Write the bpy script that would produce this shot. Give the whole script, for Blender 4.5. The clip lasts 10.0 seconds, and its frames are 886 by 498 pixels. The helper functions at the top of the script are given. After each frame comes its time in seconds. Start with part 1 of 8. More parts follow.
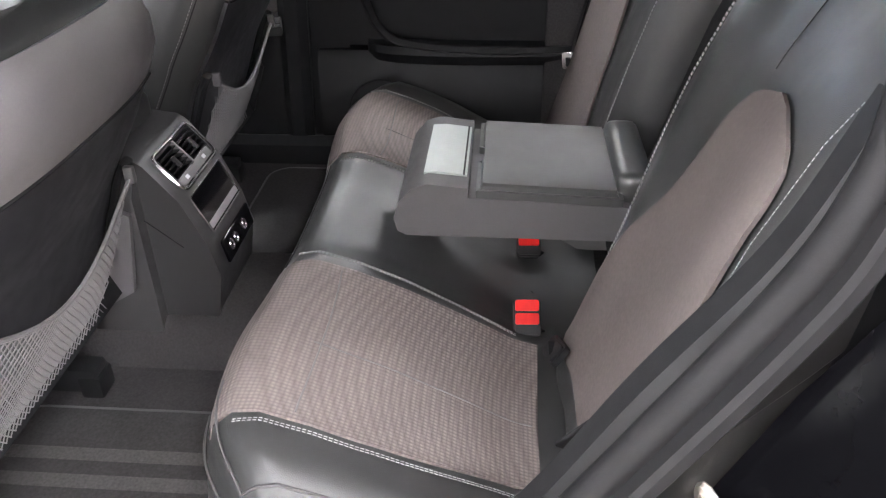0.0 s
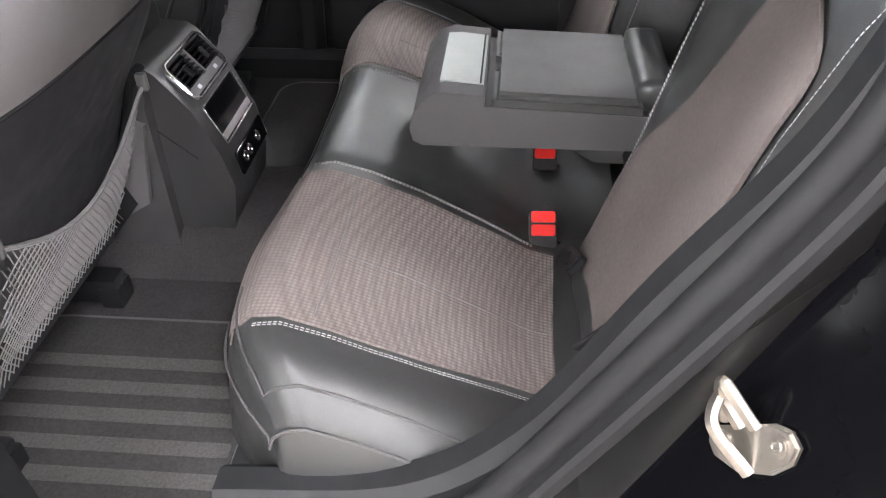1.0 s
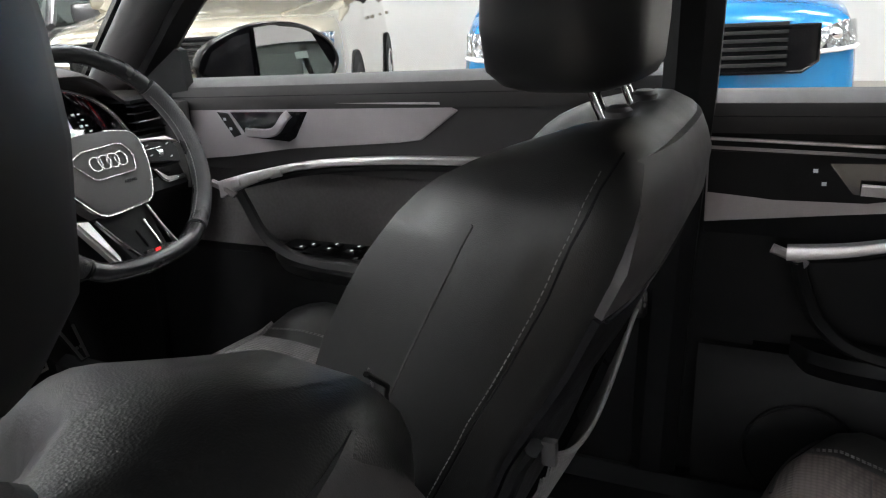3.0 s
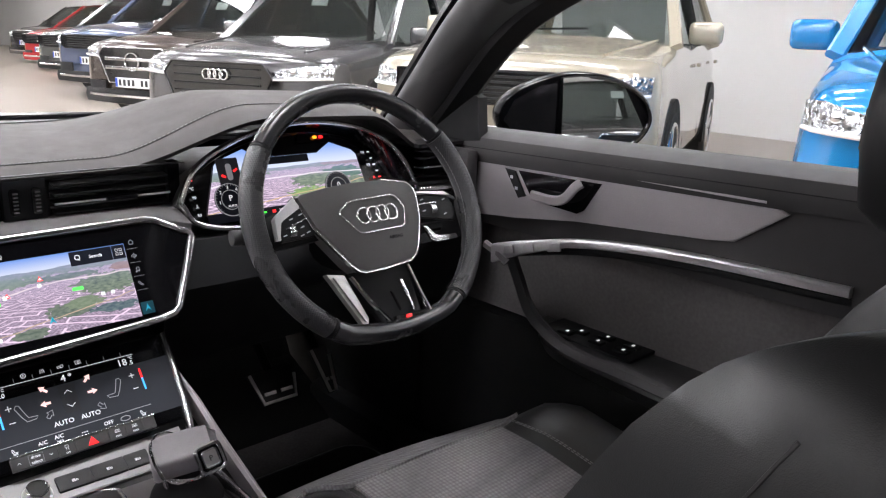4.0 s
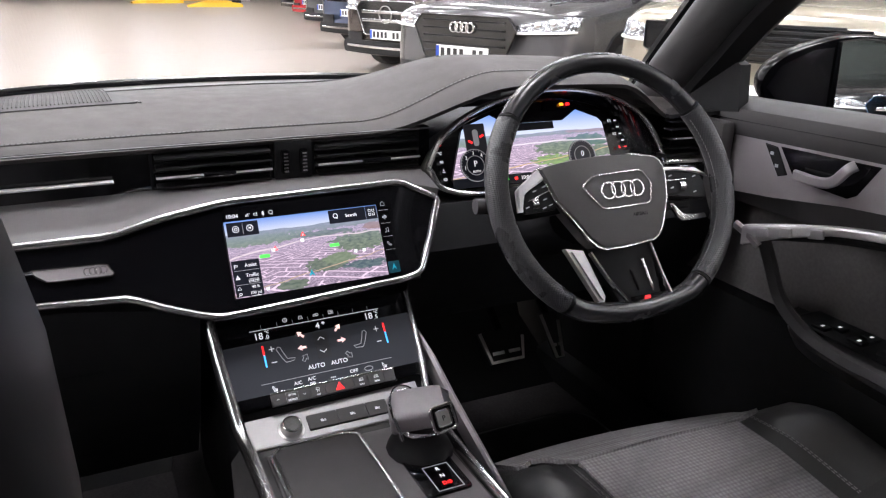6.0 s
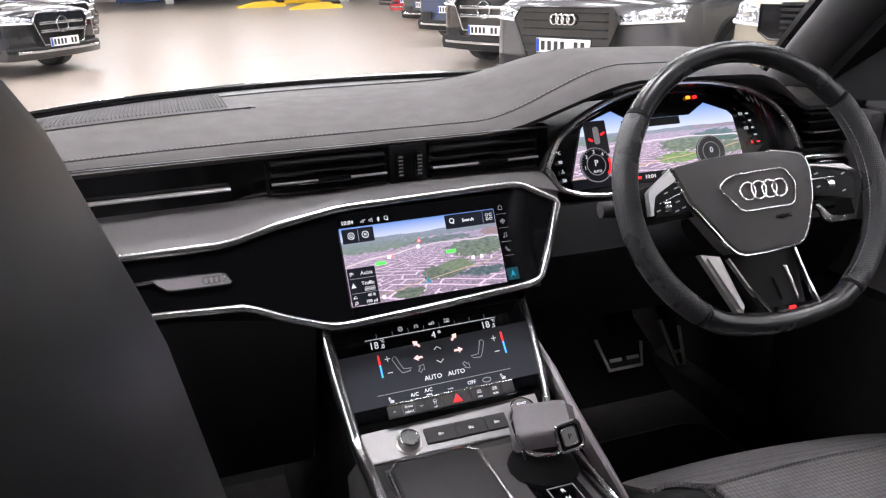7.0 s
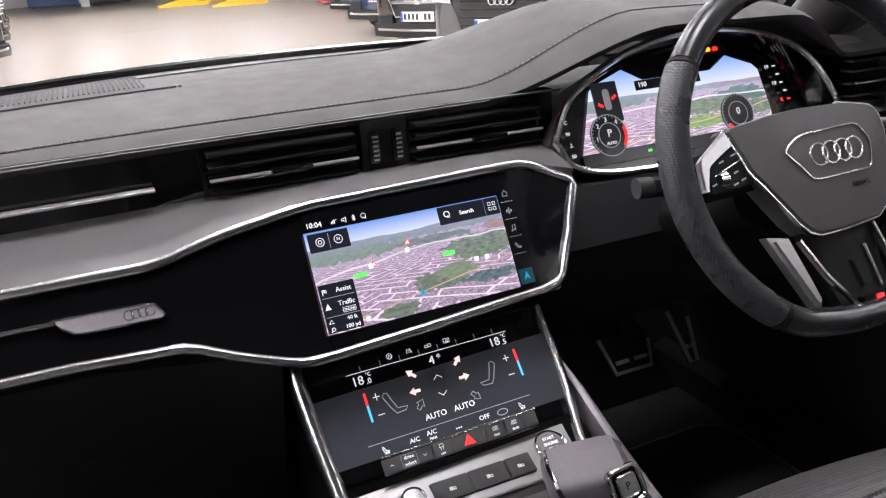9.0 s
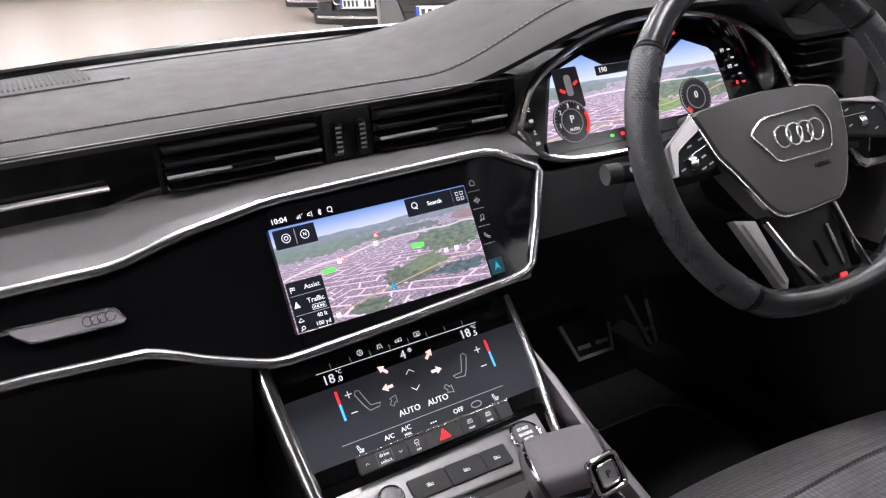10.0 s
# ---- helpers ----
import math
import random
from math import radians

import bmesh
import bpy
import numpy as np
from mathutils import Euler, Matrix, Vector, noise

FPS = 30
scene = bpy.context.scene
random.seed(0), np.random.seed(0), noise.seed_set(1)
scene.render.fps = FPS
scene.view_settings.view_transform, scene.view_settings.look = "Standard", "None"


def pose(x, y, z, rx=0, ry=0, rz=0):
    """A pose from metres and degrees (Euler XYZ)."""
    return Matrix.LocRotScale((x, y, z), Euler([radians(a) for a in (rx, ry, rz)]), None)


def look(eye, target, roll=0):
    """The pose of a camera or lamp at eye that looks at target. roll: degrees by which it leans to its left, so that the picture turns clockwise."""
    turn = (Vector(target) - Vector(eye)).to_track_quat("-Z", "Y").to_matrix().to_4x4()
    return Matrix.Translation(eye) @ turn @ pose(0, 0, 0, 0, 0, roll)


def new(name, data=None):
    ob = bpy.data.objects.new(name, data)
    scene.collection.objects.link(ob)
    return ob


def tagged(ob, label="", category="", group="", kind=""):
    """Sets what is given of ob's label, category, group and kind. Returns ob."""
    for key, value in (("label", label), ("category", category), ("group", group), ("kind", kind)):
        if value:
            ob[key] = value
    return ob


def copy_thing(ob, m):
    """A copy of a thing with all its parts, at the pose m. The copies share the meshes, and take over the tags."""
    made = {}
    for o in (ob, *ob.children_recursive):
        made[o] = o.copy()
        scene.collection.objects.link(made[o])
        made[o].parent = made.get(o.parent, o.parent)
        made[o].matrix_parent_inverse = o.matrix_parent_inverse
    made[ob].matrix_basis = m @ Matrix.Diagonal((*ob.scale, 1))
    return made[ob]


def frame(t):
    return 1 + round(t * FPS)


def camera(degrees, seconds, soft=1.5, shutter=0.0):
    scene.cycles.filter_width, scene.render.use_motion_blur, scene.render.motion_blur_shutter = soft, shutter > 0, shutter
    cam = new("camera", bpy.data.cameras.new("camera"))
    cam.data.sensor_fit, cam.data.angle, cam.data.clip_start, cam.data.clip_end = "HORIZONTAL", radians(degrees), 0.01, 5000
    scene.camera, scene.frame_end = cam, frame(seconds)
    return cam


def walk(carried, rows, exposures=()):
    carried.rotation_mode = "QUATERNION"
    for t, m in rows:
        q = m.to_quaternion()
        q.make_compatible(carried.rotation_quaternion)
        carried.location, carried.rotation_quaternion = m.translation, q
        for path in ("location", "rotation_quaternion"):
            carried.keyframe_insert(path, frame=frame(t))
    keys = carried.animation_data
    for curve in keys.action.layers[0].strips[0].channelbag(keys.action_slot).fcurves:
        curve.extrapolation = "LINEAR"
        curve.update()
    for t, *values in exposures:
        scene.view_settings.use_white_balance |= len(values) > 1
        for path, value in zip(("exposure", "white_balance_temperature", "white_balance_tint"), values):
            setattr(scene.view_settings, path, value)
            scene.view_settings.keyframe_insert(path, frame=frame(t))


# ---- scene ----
cam = camera(58.4, 10.0, soft=1.2)
PATH = [
    (0, (-1.25, -1.446, 1.28), (0.444, -1.307, 0.226), -0.8),
    (0.5, (-1.283, -1.44, 1.247), (0.328, -1.295, 0.071), -0.9),
    (1, (-1.26, -1.436, 1.257), (0.326, -1.279, 0.049), -1.3),
    (1.5, (-1.096, -1.462, 1.287), (0.551, -1.089, 0.215), -4.9),
    (2, (-0.815, -1.384, 1.276), (0.868, -0.826, 0.352), -5.9),
    (2.2, (-0.715, -1.331, 1.235), (0.987, -0.757, 0.355), -5.7),
    (3.3, (-0.378, -1.044, 1.172), (1.295, -0.072, 0.661), -1.0),
    (3.5, (-0.331, -1.026, 1.161), (1.255, 0.087, 0.666), -1.2),
    (4, (-0.275, -0.99, 1.215), (1.045, 0.417, 0.687), 2.0),
    (4.5, (-0.281, -0.979, 1.235), (0.81, 0.598, 0.669), 3.2),
    (5, (-0.28, -0.965, 1.237), (0.657, 0.695, 0.631), 3.1),
    (5.2, (-0.277, -0.966, 1.237), (0.62, 0.712, 0.62), 2.5),
    (6.3, (-0.278, -0.965, 1.237), (0.533, 0.739, 0.572), 0.6),
    (6.5, (-0.29, -0.964, 1.243), (0.489, 0.753, 0.576), 0.1),
    (7, (-0.284, -0.906, 1.234), (0.322, 0.88, 0.568), -1.6),
    (7.5, (-0.247, -0.815, 1.168), (0.332, 0.982, 0.507), -2.0),
    (8, (-0.25, -0.758, 1.17), (0.334, 1.038, 0.513), -3.6),
    (8.5, (-0.247, -0.729, 1.173), (0.383, 1.047, 0.503), -4.2),
    (9, (-0.264, -0.686, 1.172), (0.473, 1.04, 0.48), -3.8),
    (9.5, (-0.274, -0.659, 1.174), (0.553, 1.015, 0.455), -3.4),
    (10, (-0.278, -0.661, 1.172), (0.575, 0.994, 0.442), -4.0),
]
walk(cam, [(t, look(eye, target, roll)) for t, eye, target, roll in PATH], [(0, 2.35, 6500, 15), (1.5, 2.3, 6500, 12), (2.2, 1.9, 6500, 6), (3.3, 0.62, 6500, 12), (4.5, 0.66, 6500, 18), (10, 0.66, 6500, 18)])

# ---- light ----
world = bpy.data.worlds.new("hall_air")
scene.world = world
world.use_nodes = True
world.node_tree.nodes["Background"].inputs["Color"].default_value = (0.9, 0.95, 1.0, 1)
world.node_tree.nodes["Background"].inputs["Strength"].default_value = 0.02
LAMP = 20.0
G = 0.06  # showroom floor height

# ---- materials ----
MATS = {}


def mat(name, color, rough=0.5, metal=0.0, grain=0.0, scale=60.0, bump=0.0, bump_scale=None, coat=0.0, emit=0.0, stain=0.0, spec=0.5, kind="noise", depth=0.0004, uneven=0.25):
    m = bpy.data.materials.new(name)
    m.use_nodes = True
    nt = m.node_tree
    b = nt.nodes["Principled BSDF"]
    b.inputs["Base Color"].default_value = (*color, 1)
    b.inputs["Roughness"].default_value = rough
    b.inputs["Metallic"].default_value = metal
    b.inputs["Coat Weight"].default_value = coat
    b.inputs["Coat Roughness"].default_value = 0.05
    b.inputs["Specular IOR Level"].default_value = spec
    if emit:
        b.inputs["Emission Color"].default_value = (*color, 1)
        b.inputs["Emission Strength"].default_value = emit
    co = nt.nodes.new("ShaderNodeTexCoord")
    if grain or stain:
        n1 = nt.nodes.new("ShaderNodeTexNoise")
        n1.inputs["Scale"].default_value = scale
        n1.inputs["Detail"].default_value = 5
        n2 = nt.nodes.new("ShaderNodeTexNoise")
        n2.inputs["Scale"].default_value = scale / 14
        n2.inputs["Detail"].default_value = 3
        nt.links.new(co.outputs["Object"], n1.inputs["Vector"])
        nt.links.new(co.outputs["Object"], n2.inputs["Vector"])
        hsv = nt.nodes.new("ShaderNodeHueSaturation")
        hsv.inputs["Color"].default_value = (*color, 1)
        ma = nt.nodes.new("ShaderNodeMath")
        ma.operation = "MULTIPLY_ADD"
        ma.inputs[1].default_value = grain
        ma.inputs[2].default_value = 1 - grain / 2 - stain / 2
        mb = nt.nodes.new("ShaderNodeMath")
        mb.operation = "MULTIPLY_ADD"
        mb.inputs[1].default_value = stain
        nt.links.new(n1.outputs["Fac"], ma.inputs[0])
        nt.links.new(n2.outputs["Fac"], mb.inputs[0])
        nt.links.new(ma.outputs[0], mb.inputs[2])
        val = mb.outputs[0]
        if kind == "dots":
            # raised points: a highlight is painted into the colour, lighter than the weave between
            vd = nt.nodes.new("ShaderNodeTexVoronoi")
            vd.inputs["Scale"].default_value = bump_scale
            vd.inputs["Randomness"].default_value = 0.0
            nt.links.new(co.outputs["Object"], vd.inputs["Vector"])
            md = nt.nodes.new("ShaderNodeMath")
            md.operation = "MULTIPLY_ADD"
            md.inputs[1].default_value = -0.8
            md.inputs[2].default_value = 1.35
            nt.links.new(vd.outputs["Distance"], md.inputs[0])
            mm = nt.nodes.new("ShaderNodeMath")
            mm.operation = "MULTIPLY"
            nt.links.new(md.outputs[0], mm.inputs[0])
            nt.links.new(val, mm.inputs[1])
            val = mm.outputs[0]
        nt.links.new(val, hsv.inputs["Value"])
        nt.links.new(hsv.outputs["Color"], b.inputs["Base Color"])
        mr = nt.nodes.new("ShaderNodeMath")
        mr.operation = "MULTIPLY_ADD"
        mr.inputs[1].default_value = 0.06 if metal > 0.4 else uneven
        mr.inputs[2].default_value = max(0.02, rough - (0.03 if metal > 0.4 else uneven / 2))
        nt.links.new(n2.outputs["Fac"], mr.inputs[0])
        nt.links.new(mr.outputs[0], b.inputs["Roughness"])
    if bump:
        if kind == "dots":
            t = nt.nodes.new("ShaderNodeTexVoronoi")
            t.inputs["Scale"].default_value = bump_scale
            t.inputs["Randomness"].default_value = 0.0
            out = t.outputs["Distance"]
        elif kind == "voronoi":
            t = nt.nodes.new("ShaderNodeTexVoronoi")
            t.inputs["Scale"].default_value = bump_scale
            out = t.outputs["Distance"]
        elif kind == "brick":
            t = nt.nodes.new("ShaderNodeTexWave")
            t.inputs["Scale"].default_value = bump_scale
            out = t.outputs["Fac"]
        else:
            t = nt.nodes.new("ShaderNodeTexNoise")
            t.inputs["Scale"].default_value = bump_scale or scale * 4
            t.inputs["Detail"].default_value = 3
            out = t.outputs["Fac"]
        nt.links.new(co.outputs["Object"], t.inputs["Vector"])
        bp = nt.nodes.new("ShaderNodeBump")
        bp.inputs["Strength"].default_value = bump
        bp.inputs["Distance"].default_value = depth
        nt.links.new(out, bp.inputs["Height"])
        nt.links.new(bp.outputs["Normal"], b.inputs["Normal"])
    MATS[name] = m
    return m


LEATHER = mat("black_leather", (0.034, 0.0345, 0.0345), 0.36, grain=0.25, scale=300, bump=0.35, bump_scale=900, stain=0.15, kind="voronoi")
LEATHER_PLAIN = mat("smooth_black_leather", (0.024, 0.025, 0.026), 0.42, grain=0.08, scale=30)
RIM_SMOOTH = mat("worn_rim_leather", (0.034, 0.034, 0.036), 0.24, grain=0.2, scale=300, bump=0.2, bump_scale=900, stain=0.2, kind="voronoi")
LEATHER_RIM = mat("perforated_rim_leather", (0.058, 0.058, 0.061), 0.30, grain=0.2, scale=300, bump=0.8, bump_scale=430, kind="dots", depth=0.0008)
SUEDE = mat("grey_suede", (0.102, 0.087, 0.083), 0.95, grain=0.5, scale=160, bump=0.5, bump_scale=500, stain=0.35, spec=0.2)
SUEDE_DOTS = mat("woven_grey_suede", (0.140, 0.119, 0.113), 0.95, grain=0.4, scale=160, bump=0.6, bump_scale=150, stain=0.35, spec=0.2, kind="dots", depth=0.0016)
SUEDE_DARK = mat("black_suede", (0.125, 0.118, 0.118), 0.95, grain=0.5, scale=160, bump=0.4, bump_scale=500, stain=0.3, spec=0.2)
SEAT_SUEDE = mat("dark_seat_suede", (0.15, 0.144, 0.148), 0.95, grain=0.5, scale=160, bump=0.4, bump_scale=500, stain=0.3, spec=0.2)
SEAT_DOTS = mat("perforated_seat_suede", (0.25, 0.240, 0.246), 0.95, grain=0.5, scale=160, bump=1.0, bump_scale=165, stain=0.3, spec=0.2, kind="dots", depth=0.002)
LEDGE = mat("satin_grey_ledge", (0.17, 0.162, 0.164), 0.38, metal=0.25, grain=0.15, scale=600, stain=0.1)
PADM = mat("airbag_cover_grain", (0.115, 0.111, 0.110), 0.42, grain=0.2, scale=500, bump=0.3, bump_scale=1300, stain=0.1)
GRIP = mat("grey_grip_leather", (0.225, 0.208, 0.222), 0.45, grain=0.15, scale=300, bump=0.3, bump_scale=1100, stain=0.1)
COVER = mat("seat_back_cover_grain", (0.125, 0.119, 0.122), 0.38, grain=0.2, scale=400, bump=0.3, bump_scale=1000, stain=0.15)
SHELL = mat("dark_seat_shell", (0.024, 0.024, 0.027), 0.36, grain=0.25, scale=500, bump=0.4, bump_scale=1100, stain=0.15)
CAST = mat("plated_cast_metal", (0.27, 0.25, 0.225), 0.28, metal=0.9, grain=0.3, scale=90, stain=0.35)
STEEL = mat("bare_cast_steel", (0.62, 0.61, 0.60), 0.34, metal=0.7, grain=0.3, scale=120, stain=0.3)
SOFT = mat("soft_black_plastic", (0.050, 0.048, 0.049), 0.62, grain=0.25, scale=500, bump=0.5, bump_scale=1100, stain=0.1)
DASHTOP = mat("soft_dash_grain", (0.041, 0.0360, 0.0345), 0.62, grain=0.25, scale=500, bump=0.5, bump_scale=1100, stain=0.12)
HARD = mat("hard_black_plastic", (0.009, 0.0094, 0.0105), 0.6, grain=0.3, scale=400, bump=0.4, bump_scale=1500, stain=0.1, spec=0.3)
GREYP = mat("grey_soft_plastic", (0.075, 0.073, 0.075), 0.45, grain=0.2, scale=500, bump=0.3, bump_scale=1100, stain=0.1)
GLOSS = mat("piano_black", (0.004, 0.004, 0.005), 0.06, coat=0.6, grain=0.05, scale=40)
ALU = mat("brushed_aluminium", (0.84, 0.83, 0.83), 0.25, metal=1.0, grain=0.25, scale=350, stain=0.1)
INLAY = mat("satin_aluminium_inlay", (0.46, 0.435, 0.45), 0.42, metal=0.6, grain=0.2, scale=500, stain=0.1, bump=0.1, bump_scale=2000)
SATIN = mat("satin_bright_metal", (0.70, 0.68, 0.69), 0.32, metal=0.65, grain=0.15, scale=400, stain=0.1)
CHROME = mat("chrome", (0.78, 0.78, 0.79), 0.12, metal=1.0)
CARPET = mat("dark_carpet", (0.048, 0.045, 0.046), 1.0, grain=0.9, scale=220, bump=1.0, bump_scale=700, stain=0.4, spec=0.1)
MATC = mat("floor_mat_velour", (0.048, 0.046, 0.046), 1.0, grain=0.8, scale=200, bump=1.0, bump_scale=600, stain=0.4, spec=0.1)
THREAD = mat("grey_thread", (0.23, 0.23, 0.23), 0.8, grain=0.3, scale=900)
RUBBER = mat("black_rubber", (0.011, 0.011, 0.012), 0.65, grain=0.3, scale=150, bump=0.2, bump_scale=500, stain=0.2, spec=0.2)
NET = mat("grey_net_cord", (0.16, 0.155, 0.155), 0.8, grain=0.4, scale=600)
RED = mat("red_buckle_plastic", (0.55, 0.012, 0.010), 0.5, grain=0.15, scale=200, spec=0.2)
HEADLINER = mat("dark_headliner", (0.05, 0.048, 0.048), 0.95, grain=0.4, scale=300, bump=0.3, bump_scale=800)
CARBLACK = mat("black_car_paint", (0.002, 0.002, 0.0025), 0.04, grain=0.1, scale=30, spec=0.07)
FLOORM = mat("polished_cream_floor", (0.325, 0.279, 0.232), 0.33, grain=0.02, scale=4, stain=0.04, coat=0.03, uneven=0.05)
WALLM = mat("white_wall_paint", (0.80, 0.80, 0.79), 0.7, grain=0.05, scale=30, bump=0.2, bump_scale=200)
CEILM = mat("ceiling_paint", (0.55, 0.55, 0.55), 0.9, grain=0.1, scale=20)
WHITE_MARK = mat("lit_symbol", (0.85, 0.87, 0.9), 0.5, emit=0.45)
DIM_MARK = mat("lit_symbol_dim", (0.36, 0.37, 0.39), 0.5, emit=0.28)
RED_MARK = mat("lit_red", (0.9, 0.02, 0.02), 0.5, emit=1.3)
AMBER_MARK = mat("lit_amber", (1.0, 0.33, 0.02), 0.5, emit=1.4)
BLUE_MARK = mat("lit_blue", (0.05, 0.42, 0.9), 0.5, emit=0.9)
GREEN_MARK = mat("lit_green", (0.06, 0.75, 0.08), 0.5, emit=0.9)
PINK_MARK = mat("lit_pink", (0.95, 0.66, 0.62), 0.5, emit=0.75)
DARK_TILE = mat("screen_dark_tile", (0.018, 0.02, 0.03), 0.15, emit=0.05)
TEAL_MARK = mat("lit_teal", (0.01, 0.30, 0.42), 0.5, emit=0.5)
TEAL_TILE = mat("teal_menu_tile", (0.006, 0.05, 0.07), 0.3, emit=0.15)
ENAMEL = mat("white_plate_enamel", (0.85, 0.85, 0.83), 0.3, grain=0.05, scale=20)
BARMAT = mat("plate_bar_black", (0.02, 0.02, 0.02), 0.5)
YELLOW = mat("yellow_lift_paint", (0.85, 0.5, 0.02), 0.4, grain=0.2, scale=10, stain=0.2)
TYRE = mat("tyre_rubber", (0.02, 0.02, 0.02), 0.75, grain=0.3, scale=60)


def glass(name, tint=(0.96, 0.98, 0.97), gloss=0.02):
    m = bpy.data.materials.new(name)
    m.use_nodes = True
    nt = m.node_tree
    out = nt.nodes["Material Output"]
    nt.nodes.remove(nt.nodes["Principled BSDF"])
    tr = nt.nodes.new("ShaderNodeBsdfTransparent")
    tr.inputs["Color"].default_value = (*tint, 1)
    gl = nt.nodes.new("ShaderNodeBsdfGlossy")
    gl.inputs["Roughness"].default_value = 0.02
    lw_ = nt.nodes.new("ShaderNodeLayerWeight")
    lw_.inputs["Blend"].default_value = 0.5
    pw = nt.nodes.new("ShaderNodeMath")
    pw.operation = "POWER"
    pw.inputs[1].default_value = 5.0
    ml = nt.nodes.new("ShaderNodeMath")
    ml.operation = "MULTIPLY_ADD"
    ml.inputs[1].default_value = 0.5
    ml.inputs[2].default_value = gloss
    nt.links.new(lw_.outputs["Facing"], pw.inputs[0])
    nt.links.new(pw.outputs[0], ml.inputs[0])
    mx = nt.nodes.new("ShaderNodeMixShader")
    nt.links.new(ml.outputs[0], mx.inputs[0])
    nt.links.new(tr.outputs[0], mx.inputs[1])
    nt.links.new(gl.outputs[0], mx.inputs[2])
    nt.links.new(mx.outputs[0], out.inputs["Surface"])
    return m


GLASS = glass("clear_window_glass")
TINTED = glass("tinted_window_glass", (0.42, 0.46, 0.45), 0.06)


def emitter(name, color, strength):
    m = bpy.data.materials.new(name)
    m.use_nodes = True
    nt = m.node_tree
    e = nt.nodes.new("ShaderNodeEmission")
    e.inputs["Color"].default_value = (*color, 1)
    e.inputs["Strength"].default_value = strength
    nt.nodes.remove(nt.nodes["Principled BSDF"])
    nt.links.new(e.outputs[0], nt.nodes["Material Output"].inputs["Surface"])
    return m


PANEL = emitter("led_panel", (0.97, 0.985, 1.0), LAMP)

# ---- mesh tools ----
ROOT = {}


def thing(name, label, category, loc=(0, 0, 0), group="", kind=""):
    ob = new(name)
    ob.empty_display_size = 0.05
    ob.location = loc
    ROOT[ob] = Matrix.Translation(loc).inverted()
    return tagged(ob, label, category, group, kind)


def finish(bm, name, material, smooth=True, angle=40):
    bmesh.ops.recalc_face_normals(bm, faces=bm.faces)
    me = bpy.data.meshes.new(name)
    if smooth:
        for f in bm.faces:
            f.smooth = True
        lim = radians(angle)
        for e in bm.edges:
            if len(e.link_faces) == 2 and e.calc_face_angle(0) > lim:
                e.smooth = False
    bm.to_mesh(me)
    bm.free()
    me.materials.append(material)
    return me


def part(name, bm, material, parent, label="", smooth=True, angle=40, kind=""):
    me = bm if isinstance(bm, bpy.types.Mesh) else finish(bm, name, material, smooth, angle)
    ob = new(name, me)
    ob.parent = parent
    if parent in ROOT:
        ob.matrix_parent_inverse = ROOT[parent]
    return tagged(ob, label, kind=kind)


def solid(name, bm, material, label, category, kind="", smooth=True, angle=40):
    return tagged(new(name, finish(bm, name, material, smooth, angle)), label, category, kind=kind)


def V(*a):
    return Vector(a)


def box(c, s, bev=0.0, m=None, seg=2):
    bm = bmesh.new()
    bmesh.ops.create_cube(bm, size=1)
    for v in bm.verts:
        v.co = Vector((v.co.x * s[0], v.co.y * s[1], v.co.z * s[2]))
    if bev:
        bmesh.ops.bevel(bm, geom=list(bm.edges), offset=bev, segments=seg, affect="EDGES", profile=0.6)
    if m is not None:
        bm.transform(m)
    bm.transform(Matrix.Translation(c))
    return bm


def join(*bms):
    out = bmesh.new()
    for b in bms:
        me = bpy.data.meshes.new("tmp")
        b.to_mesh(me)
        b.free()
        out.from_mesh(me)
        bpy.data.meshes.remove(me)
    return out


def loft(rings, cap=True, closed=True):
    bm = bmesh.new()
    rows = [[bm.verts.new(p) for p in r] for r in rings]
    n = len(rows[0])
    for a, b in zip(rows, rows[1:]):
        for i in range(n if closed else n - 1):
            j = (i + 1) % n
            bm.faces.new((a[i], a[j], b[j], b[i]))
    if cap and closed:
        bm.faces.new(rows[0][::-1])
        bm.faces.new(rows[-1])
    return bm


def grid(f, nu, nv, u0=0.0, u1=1.0, v0=0.0, v1=1.0):
    return loft([[f(u0 + (u1 - u0) * i / nu, v0 + (v1 - v0) * j / nv) for i in range(nu + 1)] for j in range(nv + 1)], closed=False)


def thick(bm, t):
    """Gives an open sheet a thickness t against its normals."""
    bmesh.ops.recalc_face_normals(bm, faces=bm.faces)
    bmesh.ops.solidify(bm, geom=list(bm.faces), thickness=t)
    return bm


def curve(pts, n=8, closed=False):
    """A smooth line through points."""
    P = [Vector(p) for p in pts]
    out = []
    m = len(P)
    for i in range(m if closed else m - 1):
        a = P[(i - 1) % m] if closed or i else P[0] * 2 - P[1]
        b, c = P[i], P[(i + 1) % m]
        d = P[(i + 2) % m] if closed or i + 2 < m else P[-1] * 2 - P[-2]
        for k in range(n):
            t = k / n
            out.append(0.5 * ((2 * b) + (c - a) * t + (2 * a - 5 * b + 4 * c - d) * t * t + (3 * b - a - 3 * c + d) * t ** 3))
    if not closed:
        out.append(P[-1])
    return out


